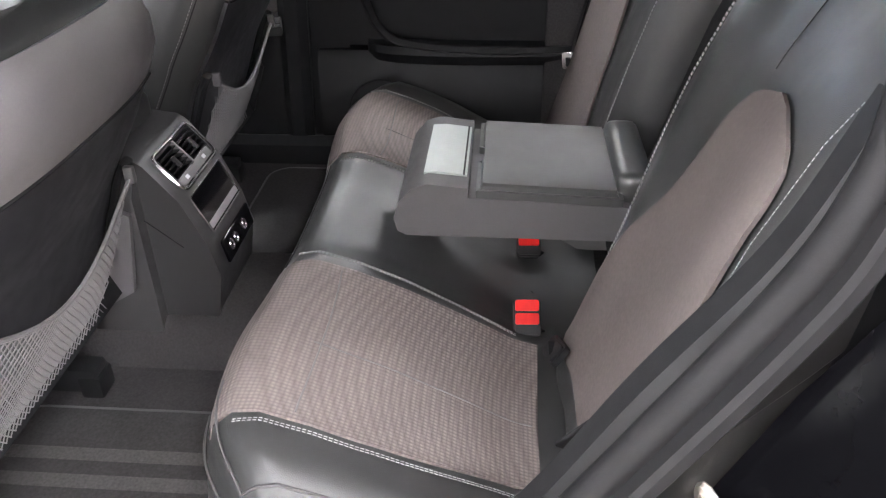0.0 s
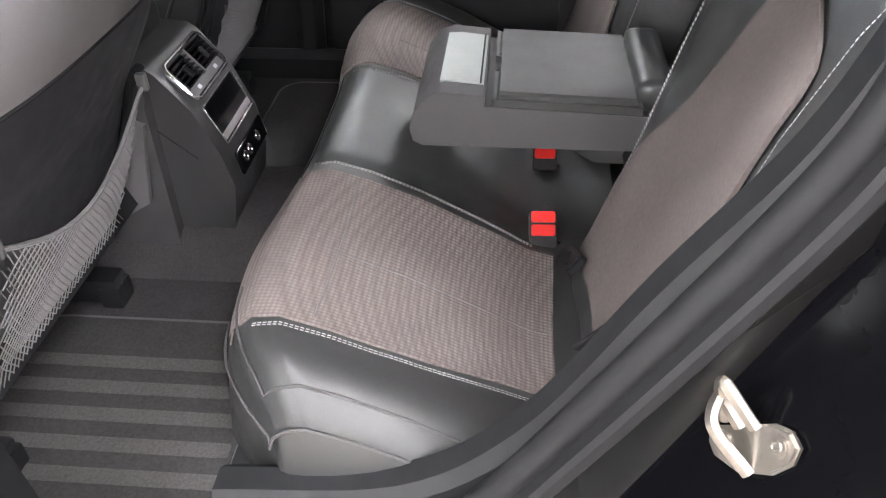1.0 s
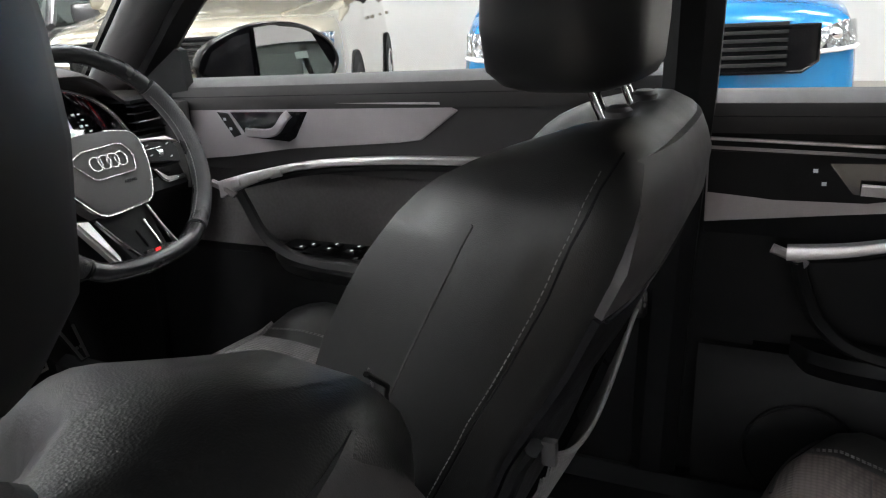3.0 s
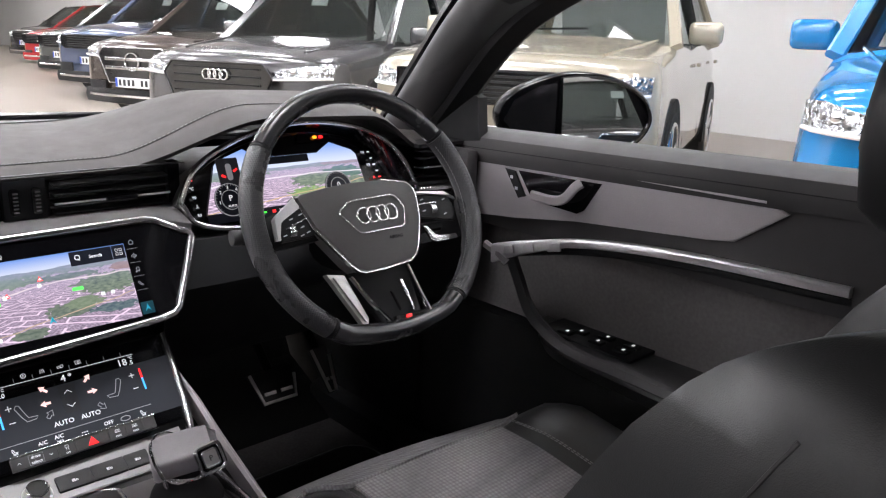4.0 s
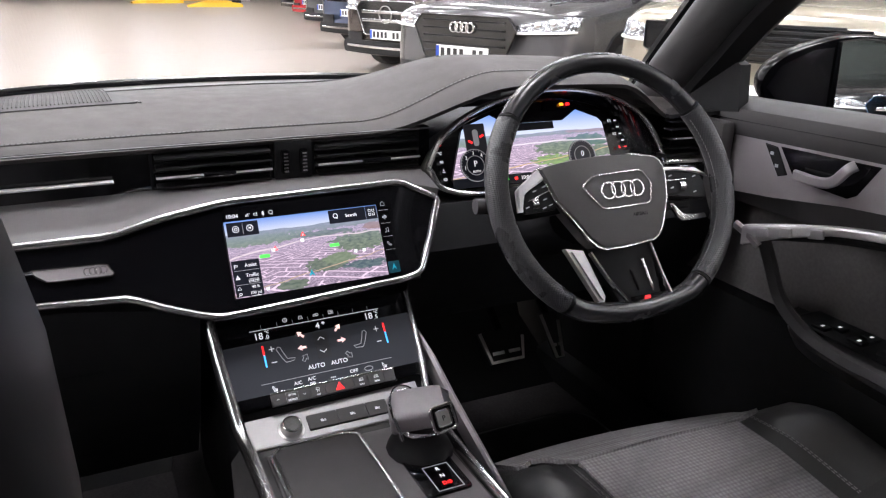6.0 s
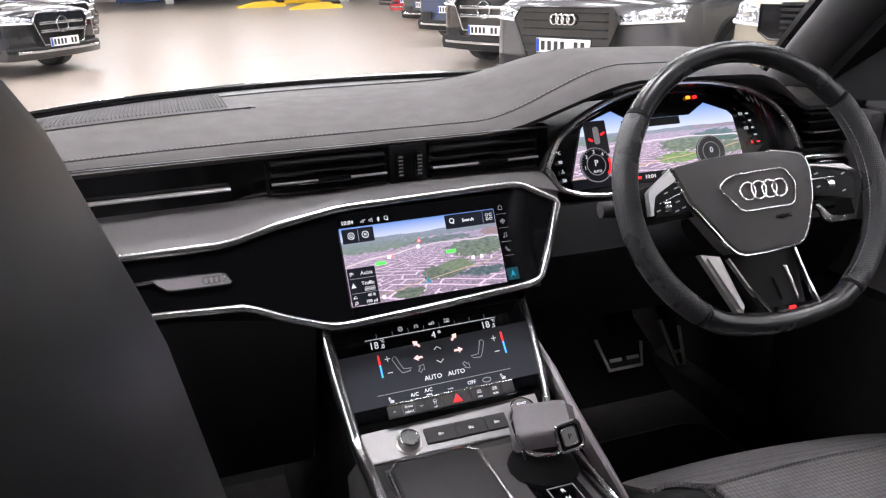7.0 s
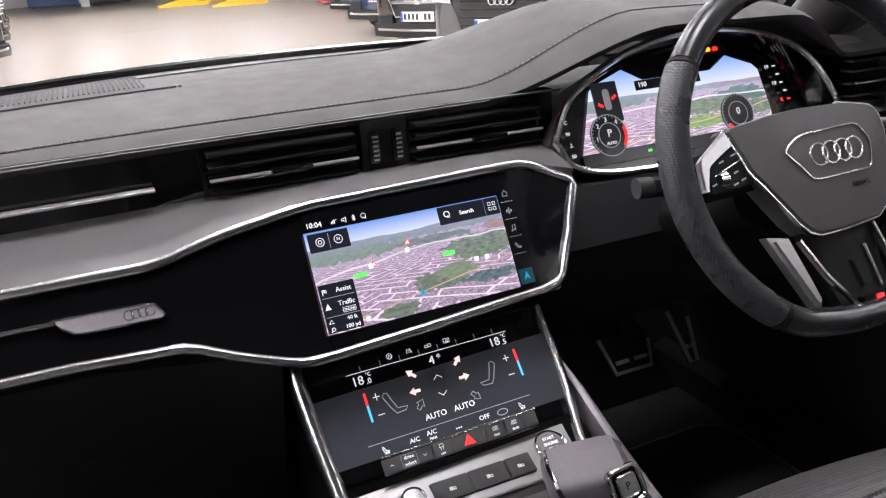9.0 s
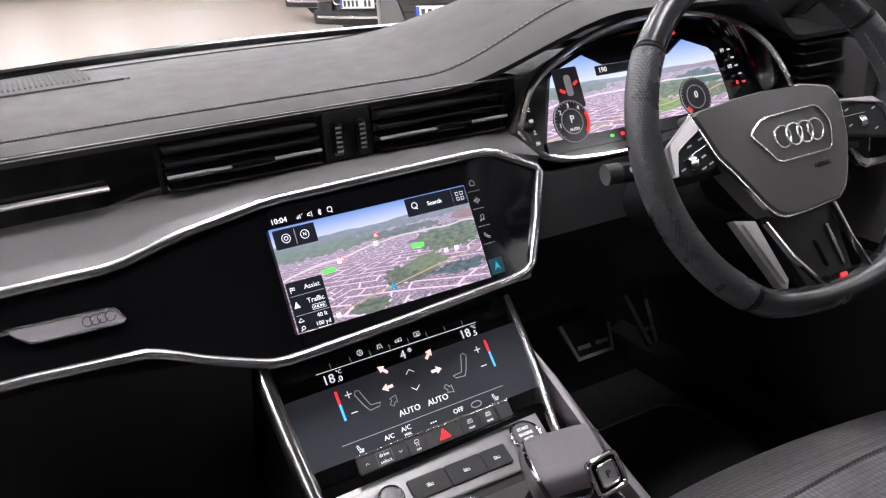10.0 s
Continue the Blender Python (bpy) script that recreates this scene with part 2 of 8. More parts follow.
def sweep(path, prof, up=(0, 0, 1), closed=False, sizes=None):
    """Carries a closed outline (a, b) along a line: a to the side, b along up."""
    path = [Vector(p) for p in path]
    up = Vector(up)
    rings = []
    n = len(path)
    for i, p in enumerate(path):
        if closed:
            t = path[(i + 1) % n] - path[i - 1]
        else:
            t = path[min(i + 1, n - 1)] - path[max(i - 1, 0)]
        t.normalize()
        side = t.cross(up).normalized()
        u = side.cross(t)
        k = sizes[i] if sizes else 1
        rings.append([p + side * a * k + u * b * k for a, b in prof])
    if closed:
        rings.append(rings[0])
    return loft(rings, cap=not closed)


def ring(r, n=10, k=1.0):
    return [(r * math.cos(2 * math.pi * i / n), r * k * math.sin(2 * math.pi * i / n)) for i in range(n)]


def flat(w, h, b=0.25):
    """A bevelled bar outline."""
    c = min(w, h) * b
    return [(-w / 2 + c, -h / 2), (w / 2 - c, -h / 2), (w / 2, -h / 2 + c), (w / 2, h / 2 - c), (w / 2 - c, h / 2), (-w / 2 + c, h / 2), (-w / 2, h / 2 - c), (-w / 2, -h / 2 + c)]


def tube(pts, r, n=8, closed=False, up=(0, 0, 1)):
    return sweep(pts, ring(r, n), up, closed)


def axes(o, x, y):
    """The pose of a panel: origin, direction of x, rough direction of y."""
    x = Vector(x).normalized()
    z = x.cross(Vector(y)).normalized()
    y = z.cross(x)
    m = Matrix((x, y, z)).transposed().to_4x4()
    m.translation = o
    return m


def plate(pts, d, m, bev=0.0, seg=2):
    """A flat piece of outline pts (x, y), thickness d towards its front (z from 0 to d), laid at pose m."""
    bm = bmesh.new()
    lo = [bm.verts.new((p[0], p[1], 0)) for p in pts]
    hi = [bm.verts.new((p[0], p[1], d)) for p in pts]
    n = len(pts)
    for i in range(n):
        bm.faces.new((lo[i], lo[(i + 1) % n], hi[(i + 1) % n], hi[i]))
    bm.faces.new(lo[::-1])
    top = bm.faces.new(hi)
    if bev:
        bmesh.ops.bevel(bm, geom=list(top.edges), offset=bev, segments=seg, affect="EDGES")
    bm.transform(m)
    return bm


def rrect(w, h, r, n=4, cx=0.0, cy=0.0):
    out = []
    for sx, sy, a in ((1, 1, 0), (-1, 1, 90), (-1, -1, 180), (1, -1, 270)):
        for k in range(n + 1):
            t = radians(a + 90 * k / n)
            out.append((cx + sx * (w / 2 - r) + r * math.cos(t), cy + sy * (h / 2 - r) + r * math.sin(t)))
    return out


def letters(text, size, m, depth=0.0004, align="CENTER"):
    """Raised writing as a mesh, laid at pose m."""
    cu = bpy.data.curves.new("writing", "FONT")
    cu.body, cu.size, cu.align_x, cu.align_y, cu.extrude, cu.resolution_u = text, size, align, "CENTER", depth, 2
    ob = bpy.data.objects.new("writing", cu)
    scene.collection.objects.link(ob)
    me = bpy.data.meshes.new_from_object(ob.evaluated_get(bpy.context.evaluated_depsgraph_get()))
    bpy.data.objects.remove(ob)
    bpy.data.curves.remove(cu)
    me.transform(m)
    return me


def write(text, size, m, material, parent, name="writing", align="CENTER", label=""):
    me = letters(text, size, m, align=align)
    me.materials.clear()
    me.materials.append(material)
    return part(name, me, material, parent, label)


def at(m, x, y, z=0.0, turn=0.0):
    return m @ Matrix.Translation((x, y, z)) @ Matrix.Rotation(radians(turn), 4, "Z")


def strokes(lines, m, r, material, parent, name="symbol", size=0.001):
    """A small line drawing: open lines of (x, y), in units of size."""
    zz = m.to_3x3() @ Vector((0, 0, 1))
    return part(name, join(*[tube([m @ Vector((x * size, y * size, 0)) for x, y in ln], r, 4, up=zz) for ln in lines]), material, parent)


def circle(cx, cy, r, n=12):
    return [(cx + r * math.cos(2 * math.pi * k / n), cy + r * math.sin(2 * math.pi * k / n)) for k in range(n + 1)]


def lerp(a, b, t):
    return a + (b - a) * t


def sstep(a, b, x):
    t = min(1, max(0, (x - a) / (b - a)))
    return t * t * (3 - 2 * t)


def table(pairs, x):
    """A value read from pairs (x, value) with straight steps between."""
    if x <= pairs[0][0]:
        return pairs[0][1]
    for (a, p), (b, q) in zip(pairs, pairs[1:]):
        if x <= b:
            return lerp(p, q, (x - a) / (b - a))
    return pairs[-1][1]

# ---- showroom ----
bm = bmesh.new()
for x, y in ((-24, -16), (16, -16), (16, 46), (-24, 46)):
    bm.verts.new((x, y, G))
bm.faces.new(bm.verts)
solid("floor", bm, FLOORM, "polished cream resin showroom floor", "floor", "structure")
H = 4.2


def wall(name, x0, y0, x1, y1, label="plain white painted showroom wall"):
    cx, cy = (x0 + x1) / 2, (y0 + y1) / 2
    b = box((cx, cy, G + H / 2), (abs(x1 - x0) or 0.2, abs(y1 - y0) or 0.2, H))
    return solid(name, b, WALLM, label, "wall", "structure", smooth=False)


wall("wall_east", 9.6, -16, 9.6, 46)
wall("wall_west", -24, -16, -24, 46)
wall("wall_north", -24, 46, 16, 46)
wall("wall_south", -24, -16, 16, -16)
b = box((-4, 15, G + H + 0.1), (40, 62, 0.2))
solid("ceiling", b, CEILM, "flat pale showroom ceiling", "ceiling", "structure", smooth=False)

lamp = thing("ceiling_light", "rectangular white led panel in the showroom ceiling", "ceiling light", (0, 0, G + H - 0.03), "ceiling panels")
part("frame", join(box((0, 0.62, G + H - 0.03), (0.66, 0.03, 0.05)), box((0, -0.62, G + H - 0.03), (0.66, 0.03, 0.05)), box((0.32, 0, G + H - 0.03), (0.03, 1.21, 0.05)), box((-0.32, 0, G + H - 0.03), (0.03, 1.21, 0.05))), ALU, lamp)
part("diffuser", box((0, 0, G + H - 0.02), (0.6, 1.2, 0.02)), PANEL, lamp)
first = True
for i in range(12):
    for j in range(14):
        p = (-21.6 + 2.4 * i + (j % 2) * 0.6, -9 + 2.9 * j, G + H - 0.03)
        if first:
            lamp.location = p
            first = False
        else:
            copy_thing(lamp, Matrix.Translation(p))

# square steel pillars far down the hall
for px, py in ((7.2, 33.0), (0.4, 38.7), (3.7, 40.4)):
    b = box((px, py, G + H / 2), (0.35, 0.35, H), 0.02)
    solid("pillar", b, WALLM, "square white painted showroom pillar", "pillar", "structure")

# yellow lift ramps on the floor
ramp = thing("lift_ramp", "low yellow steel car lift arm lying on the floor", "car lift", (0, 0, G), "lift ramps")
part("arm", loft([[V(x, -0.18, G), V(x, 0.18, G), V(x, 0.14, G + h), V(x, -0.14, G + h)] for x, h in ((-0.9, 0.06), (-0.3, 0.2), (0.4, 0.22), (0.9, 0.1))]), YELLOW, ramp, smooth=False)
part("pad", box((0.7, 0, G + 0.18), (0.3, 0.3, 0.08), 0.02), RUBBER, ramp, "black rubber pad")
ramp.matrix_basis = Matrix.Translation((3.5, 30.6, G)) @ Matrix.Rotation(radians(8), 4, "Z")
for x, y, a in ((5.4, 33.5, 15), (4.95, 27.4, -5)):
    copy_thing(ramp, Matrix.Translation((x, y, G)) @ Matrix.Rotation(radians(a), 4, "Z"))

# tool cabinets along the far wall
def cabinet(label, material, x, y, w, h):
    t = thing("tool_cabinet", label, "cabinet", (x, y, G))
    part("body", box((x, y, G + h / 2 + 0.05), (w, 0.6, h), 0.02), material, t)
    for k in range(4):
        part("drawer", box((x, y - 0.305, G + 0.05 + h * (k + 0.5) / 4), (w * 0.92, 0.02, h / 4 - 0.03), 0.006), material, t)
    for sx in (-1, 1):
        part("castor", box((x + sx * w * 0.4, y, G + 0.025), (0.06, 0.4, 0.05)), RUBBER, t)


cabinet("blue steel tool cabinet at the far end of the hall", mat("blue_cabinet_paint", (0.05, 0.12, 0.30), 0.4, grain=0.1, scale=10), -0.9, 42.5, 2.2, 1.3)
cabinet("black steel tool cabinet at the far end of the hall", mat("black_cabinet_paint", (0.02, 0.02, 0.022), 0.4, grain=0.1, scale=10), 1.6, 41.8, 1.9, 1.1)
cabinet("green steel tool cabinet at the far end of the hall", mat("green_cabinet_paint", (0.06, 0.25, 0.12), 0.4, grain=0.1, scale=10), 4.9, 43.6, 1.2, 1.0)

# ---- parked cars ----
def paint(name, c, metal=0.3):
    return mat(name, c, 0.25, metal=metal, coat=1.0, grain=0.03, scale=40, uneven=0.03)


def body_rings(L, W, Hh, bonnet, suv):
    """Cross sections of a car along its length: y from 0 at the nose to L at the tail."""
    rings = []
    belt = Hh * 0.62
    nose = [(0.0, 0.80, 0.36, 0.74), (0.03, 0.90, 0.24, 0.82), (0.12, 0.96, 0.20, 0.875), (0.45, 1.0, 0.20, 0.925), (0.9, 1.0, 0.2, 0.97), (bonnet, 1.0, 0.2, 1.0), (L * 0.6, 1.0, 0.2, 1.02), (L * 0.85, 0.98, 0.2, 1.02), (L * 0.97, 0.92, 0.25, 0.98), (L, 0.8, 0.36, 0.9)]
    for y, w, lo, hi in nose:
        w2 = W / 2 * w
        z1 = belt * hi
        yy = lambda x: y + 0.16 * max(0, 1 - y / 0.6) * (abs(x) / (W / 2)) ** 2.5
        half = [(0, lo), (w2 * 0.75, lo), (w2 * 0.97, lo + 0.1), (w2, lo + 0.28 * (z1 - lo)), (w2 * 1.0, lo + 0.62 * (z1 - lo)), (w2 * 0.965, lo + 0.9 * (z1 - lo)), (w2 * 0.86, z1), (w2 * 0.5, z1 + 0.035), (0, z1 + 0.045)]
        rings.append([V(x, yy(x), z) for x, z in half] + [V(-x, yy(x), z) for x, z in half[-2:0:-1]])
    rings = [curve(r, 2, True) for r in rings]
    cols = [curve([r[k] for r in rings], 3) for k in range(len(rings[0]))]
    return [[c[k] for c in cols] for k in range(len(cols[0]))]


def car(name, label, material, L=4.4, W=1.84, Hh=1.65, bonnet=1.25, suv=True, grille="mesh", wheel_r=0.36, glassm=TINTED):
    c = thing(name, label, "car")
    belt = Hh * 0.62
    part("body", loft(body_rings(L, W, Hh, bonnet, suv)), material, c, angle=50)
    def face(q, z, out):
        """A place on the nose: q across as a share of the half width, at height z, out in front of the skin."""
        y = table([(belt * 0.74, 0.0), (belt * 0.82, 0.03), (belt * 0.875, 0.12)], z) + table([(0.80, 0.0), (0.90, 0.03), (0.96, 0.12), (1.0, 0.30)], abs(q)) + 0.16 * abs(q) ** 2.5
        return V(q * W / 2, y - out, z)
    # cabin: pillars and roof in paint, glass between
    def cab(y, s, z):
        w = W / 2 * s
        return y, w, z
    pts = [(bonnet - 0.1, 0.86, belt * 1.0), (bonnet + 0.75, 0.70, Hh - 0.03), (L * 0.55, 0.70, Hh), (L * 0.85, 0.68, Hh - 0.06), (L * 0.985, 0.80, belt)]
    prof = lambda w, z: [V(-w, 0, z), V(-w * 0.5, 0, z + 0.03), V(0, 0, z + 0.04), V(w * 0.5, 0, z + 0.03), V(w, 0, z)]
    rr = []
    for y, s, z in pts[1:4]:
        rr.append([p + V(0, y, 0) for p in prof(W / 2 * s, z)])
    part("roof", thick(loft(rr, closed=False), 0.04), material, c)
    gl = loft([[p + V(0, y, 0) for p in prof(W / 2 * s, z)] for y, s, z in pts[:2]], closed=False)
    part("windscreen", gl, glassm, c)
    gl = loft([[p + V(0, y, 0) for p in prof(W / 2 * s, z)] for y, s, z in pts[3:]], closed=False)
    part("rear_window", gl, glassm, c)
    for sx in (-1, 1):
        g = loft([[V(sx * W / 2 * s, y, z), V(sx * W / 2 * 0.93, y2, belt * 1.0)] for (y, s, z), y2 in zip(pts[1:4], (bonnet + 0.1, L * 0.55, L * 0.9))], closed=False)
        part("side_window", g, glassm, c)
        for (y, s, z), y2 in zip(pts[1:4], (bonnet - 0.05, L * 0.55, L * 0.93)):
            part("pillar", sweep([V(sx * W / 2 * s, y, z - 0.01), V(sx * W / 2 * 0.94, y2, belt * 0.98)], flat(0.09, 0.05), (0, 1, 0.2)), material if y < L * 0.5 or y > L * 0.7 else GLOSS, c)
        # wheels, arches, mirror, lamps
        for wy in (0.92, L - 0.92):
            x = sx * (W / 2 - 0.1)
            arch = [(wheel_r * 1.17 * math.cos(a), wheel_r * 1.17 * math.sin(a)) for a in [math.pi * k / 12 for k in range(13)]]
            m = Matrix(((0, 0, sx, sx * (W / 2 - 0.06)), (1, 0, 0, wy), (0, 1, 0, wheel_r), (0, 0, 0, 1)))
            part("arch", plate([(-wheel_r * 1.17, -0.1)] + arch[::-1] + [(wheel_r * 1.17, -0.1)], 0.075, m), RUBBER, c)
            wheel = part("wheel", sweep([V(x + sx * 0.1 * 0, wy + (wheel_r - 0.06) * math.cos(a), wheel_r + (wheel_r - 0.06) * math.sin(a)) for a in [2 * math.pi * k / 28 for k in range(28)]], flat(0.13, 0.24, 0.3), (sx, 0, 0), closed=True), TYRE, c)
            sp = []
            for k in range(5):
                a = 2 * math.pi * k / 5 + 0.3
                sp.append(sweep([V(x + sx * 0.1, wy + r * math.cos(a), wheel_r + r * math.sin(a)) for r in (0.03, wheel_r - 0.10)], flat(0.07, 0.04), (sx, 0, 0)))
            sp.append(sweep([V(x + sx * 0.1, wy + (wheel_r - 0.11) * math.cos(a), wheel_r + (wheel_r - 0.11) * math.sin(a)) for a in [2 * math.pi * k / 28 for k in range(28)]], flat(0.03, 0.06), (sx, 0, 0), closed=True))
            part("rim", join(*sp), ALU, wheel, "silver alloy rim")
        mr = box((0, 0, 0), (0.24, 0.13, 0.16), 0.05, seg=3)
        mr.transform(Matrix.Translation((sx * (W / 2 + 0.09), bonnet + 0.35, belt + 0.08)))
        part("mirror", mr, material, c)
        zl = 0.765 if grille != "wide" else 0.745
        lens = grid(lambda u, v: face(sx * lerp(0.50, 0.955, u), belt * (zl + 0.045 * u) + (v - 0.5) * lerp(0.045, 0.140, u) * (1 - 0.35 * sstep(0.8, 1, u)), 0.026), 10, 5)
        hl = part("headlight", thick(lens, 0.03), LENS, c, "large clear headlight")
        part("day_light", tube([face(sx * lerp(0.52, 0.95, u), belt * (zl + 0.045 * u) - lerp(0.030, 0.060, u), 0.034) for u in np.linspace(0, 1, 10)], 0.010, 6), ENAMEL, hl)
        for q in (0.68, 0.80):
            lb = bmesh.new()
            bmesh.ops.create_icosphere(lb, subdivisions=2, radius=0.030)
            lb.transform(Matrix.Translation(face(sx * q, belt * (zl + 0.045 * (q - 0.5) / 0.45) + 0.012, 0.022)))
            part("reflector", lb, CHROME, hl)
        part("intake", thick(grid(lambda u, v: face(sx * lerp(0.50, 0.86, u), belt * 0.40 + (v - 0.5) * 0.13, 0.020), 6, 3), 0.02), HARD, c)
        part("bonnet_crease", tube([V(sx * W / 2 * lerp(0.62, 0.80, u), lerp(0.32, bonnet - 0.05, u), belt * lerp(0.915, 1.0, u) + 0.018) for u in np.linspace(0, 1, 8)], 0.012, 6), material, c)
        for k in (0.3, 0.62):
            part("door_handle", box((sx * (W / 2 + 0.01), L * (0.2 + k), belt * 0.86), (0.03, 0.2, 0.03), 0.01), material, c)
        for k in (0.33, 0.55, 0.76):
            part("door_seam", box((sx * (W / 2 - 0.012), L * k + 0.15, belt * 0.52), (0.026, 0.010, belt * 0.34)), RUBBER, c)
    # face
    gw, gh, gz = (0.5, 0.20, belt * 0.65)
    if grille == "wide":
        gw, gh, gz = 0.62, 0.11, belt * 0.76
    gm = Matrix.Translation((0, -0.012, gz)) @ Matrix.Rotation(radians(90), 4, "X")
    out = [(-gw, gh * 0.55), (-gw * 0.85, gh), (gw * 0.85, gh), (gw, gh * 0.55), (gw * 0.72, -gh), (-gw * 0.72, -gh)] if grille != "wide" else [(-gw, -gh * 0.6), (-gw, gh * 0.7), (gw, gh * 0.7), (gw, -gh * 0.6), (gw * 0.9, -gh), (-gw * 0.9, -gh)]
    gr = part("grille", plate(out, 0.03, gm, 0.008), GLOSS, c)
    for k in range(6 if grille != "bars" else 2):
        z = gh * (-0.7 + 1.5 * k / 5) if grille != "bars" else gh * (-0.15 + 0.5 * k)
        part("grille_bar", box((0, -0.05, gz + z), (2 * gw * 0.8, 0.012, 0.014 if grille != "bars" else 0.035), 0.003), CHROME if grille == "bars" else HARD, gr)
    part("grille_surround", sweep([gm @ V(x, y, 0.03) for x, y in out], flat(0.014, 0.02), (0, -1, 0), closed=True), CHROME if grille == "bars" else GLOSS, gr)
    if grille in ("mesh", "bars"):
        ringsb = []
        n = 4 if grille == "mesh" else 1
        for k in range(n):
            r = 0.037 if n > 1 else 0.1
            ringsb.append(tube([V((k - (n - 1) / 2) * 0.053 + r * math.cos(a), -0.062, gz + gh * 0.55 * (1 if n > 1 else 0.4) + r * math.sin(a)) for a in [2 * math.pi * q / 20 for q in range(20)]], 0.007, 6, True, (0, 1, 0)))
        part("badge", join(*ringsb), CHROME, c, "chrome ring badge")
    pz = gz - 0.09 if grille != "bars" else belt * 0.46
    if grille == "wide":
        pz = belt * 0.50
    pl = part("number_plate", box((0, -0.052, pz), (0.52, 0.012, 0.111), 0.004), ENAMEL, c, "white number plate with dark bars")
    for k in range(7):
        if k != 4:
            part("character_bar", box((-0.19 + k * 0.064, -0.0595, pz), (0.035, 0.004, 0.07)), BARMAT, pl)
    part("band", box((-0.243, -0.0595, pz), (0.03, 0.004, 0.1)), BLUE_PLATE, pl)
    part("bumper", loft([[V(x, 0.16 * (abs(x) / (W / 2)) ** 2.5 - d, z) for d, z in ((-0.1, 0.22), (0.02, 0.22), (0.04, 0.3), (0.02, 0.38), (-0.1, 0.38))] for x in [W / 2 * 0.93 * k / 8 for k in range(-8, 9)]]), material if not suv else HARD, c, "lower bumper with skid strip")
    part("skid_strip", sweep([V(x, 0.16 * (abs(x) / (W / 2)) ** 2.5 - 0.045, 0.31) for x in [W / 2 * 0.8 * k / 8 for k in range(-8, 9)]], flat(0.02, 0.03), (0, 0, 1)), CHROME, c)
    part("wiper", tube([V(-0.5, bonnet - 0.02, belt + 0.06), V(0.25, bonnet + 0.02, belt + 0.085)], 0.008, 6), RUBBER, c)
    part("tax_disc", box((-0.15, bonnet + 0.52, belt + 0.37), (0.17, 0.01, 0.11), m=Matrix.Rotation(radians(-35), 4, "X")), ENAMEL, c, "white paper sheet behind the windscreen")
    return c


LENS = mat("headlight_lens", (0.42, 0.44, 0.46), 0.10, metal=0.85, coat=1.0, grain=0.5, scale=60, bump=1.0, bump_scale=28, kind="voronoi", depth=0.02)
BLUE_PLATE = mat("plate_blue_band", (0.02, 0.08, 0.5), 0.4)
CREAM = paint("cream_metallic_paint", (0.42, 0.38, 0.30), 0.25)
GREYC = paint("grey_metallic_paint", (0.11, 0.11, 0.116), 0.45)
BRONZE = paint("bronze_metallic_paint", (0.065, 0.045, 0.035), 0.4)
BLUEG = paint("blue_grey_paint", (0.10, 0.13, 0.22), 0.4)
SILVER = paint("dark_silver_paint", (0.16, 0.17, 0.17), 0.5)
REDC = paint("red_paint", (0.45, 0.02, 0.025), 0.1)
BLUEC = paint("bright_blue_paint", (0.005, 0.20, 0.50), 0.1)
DARKC = paint("dark_metallic_paint", (0.02, 0.021, 0.024), 0.3)


def park(c, x, y, turn):
    """Puts a car with the middle of its nose at (x, y), facing along turn degrees (0: towards -y)."""
    c.matrix_basis = Matrix.Translation((x, y, G)) @ Matrix.Rotation(radians(turn), 4, "Z")


A = -65
park(car("parked_car", "grey metallic compact SUV with a large mesh grille", GREYC, 4.48, 1.85, 1.67, 1.25), 2.72, 4.8, A)
park(car("parked_car", "bronze SUV with a two-bar chrome grille", BRONZE, 4.65, 1.89, 1.64, 1.3, grille="bars"), 3.46, 8.25, A)
park(car("parked_car", "blue-grey SUV with a wide dark grille", BLUEG, 4.8, 1.98, 1.78, 1.3, grille="wide"), 4.25, 11.7, A)
park(car("parked_car", "dark silver SUV with a wide grille", SILVER, 4.5, 1.85, 1.6, 1.2, grille="wide"), 4.95, 15.2, A)
park(car("parked_car", "bright red hatchback with a dark grille", REDC, 4.2, 1.78, 1.5, 1.1, False, grille="wide"), 5.65, 18.7, A)
park(car("parked_car", "black car with a dark grille", DARKC, 4.5, 1.82, 1.5, 1.2, False), 6.3, 22.2, A)
park(car("parked_car", "cream SUV with a floating dark roof", CREAM, 4.4, 1.9, 1.82, 1.25, grille="wide"), 3.25, 2.38, -66)
park(car("parked_car", "bright blue hatchback with clear headlights", BLUEC, 4.2, 1.8, 1.82, 1.1, False, grille="wide"), 3.08, -0.47, -73)
park(car("parked_car", "black saloon parked beside a white wall", DARKC, 4.6, 1.85, 1.45, 1.3, False, grille="bars"), 2.0, -7.4, 172)
for k, (x, y, mm) in enumerate(((-1.5, 11.0, DARKC), (-1.7, 14.6, DARKC), (-1.9, 18.2, GREYC), (-2.1, 21.8, DARKC))):
    park(car("parked_car", "black car with a chrome-barred grille and white plate", mm, 4.6, 1.85, 1.45, 1.3, False, grille="bars" if k < 2 else "mesh"), x, y, 55)

# unseen row of black saloons, added to block low light from the left
shade_car = car("parked_car", "unseen black saloon added to block light from the left", DARKC, 4.6, 1.85, 1.45, 1.3, False, grille="bars")
park(shade_car, -4.4, -6.4, 75)
for y in (-3.2, 0.0, 3.2):
    copy_thing(shade_car, Matrix.Translation((-4.4 - 0.05 * y, y, G)) @ Matrix.Rotation(radians(75), 4, "Z"))

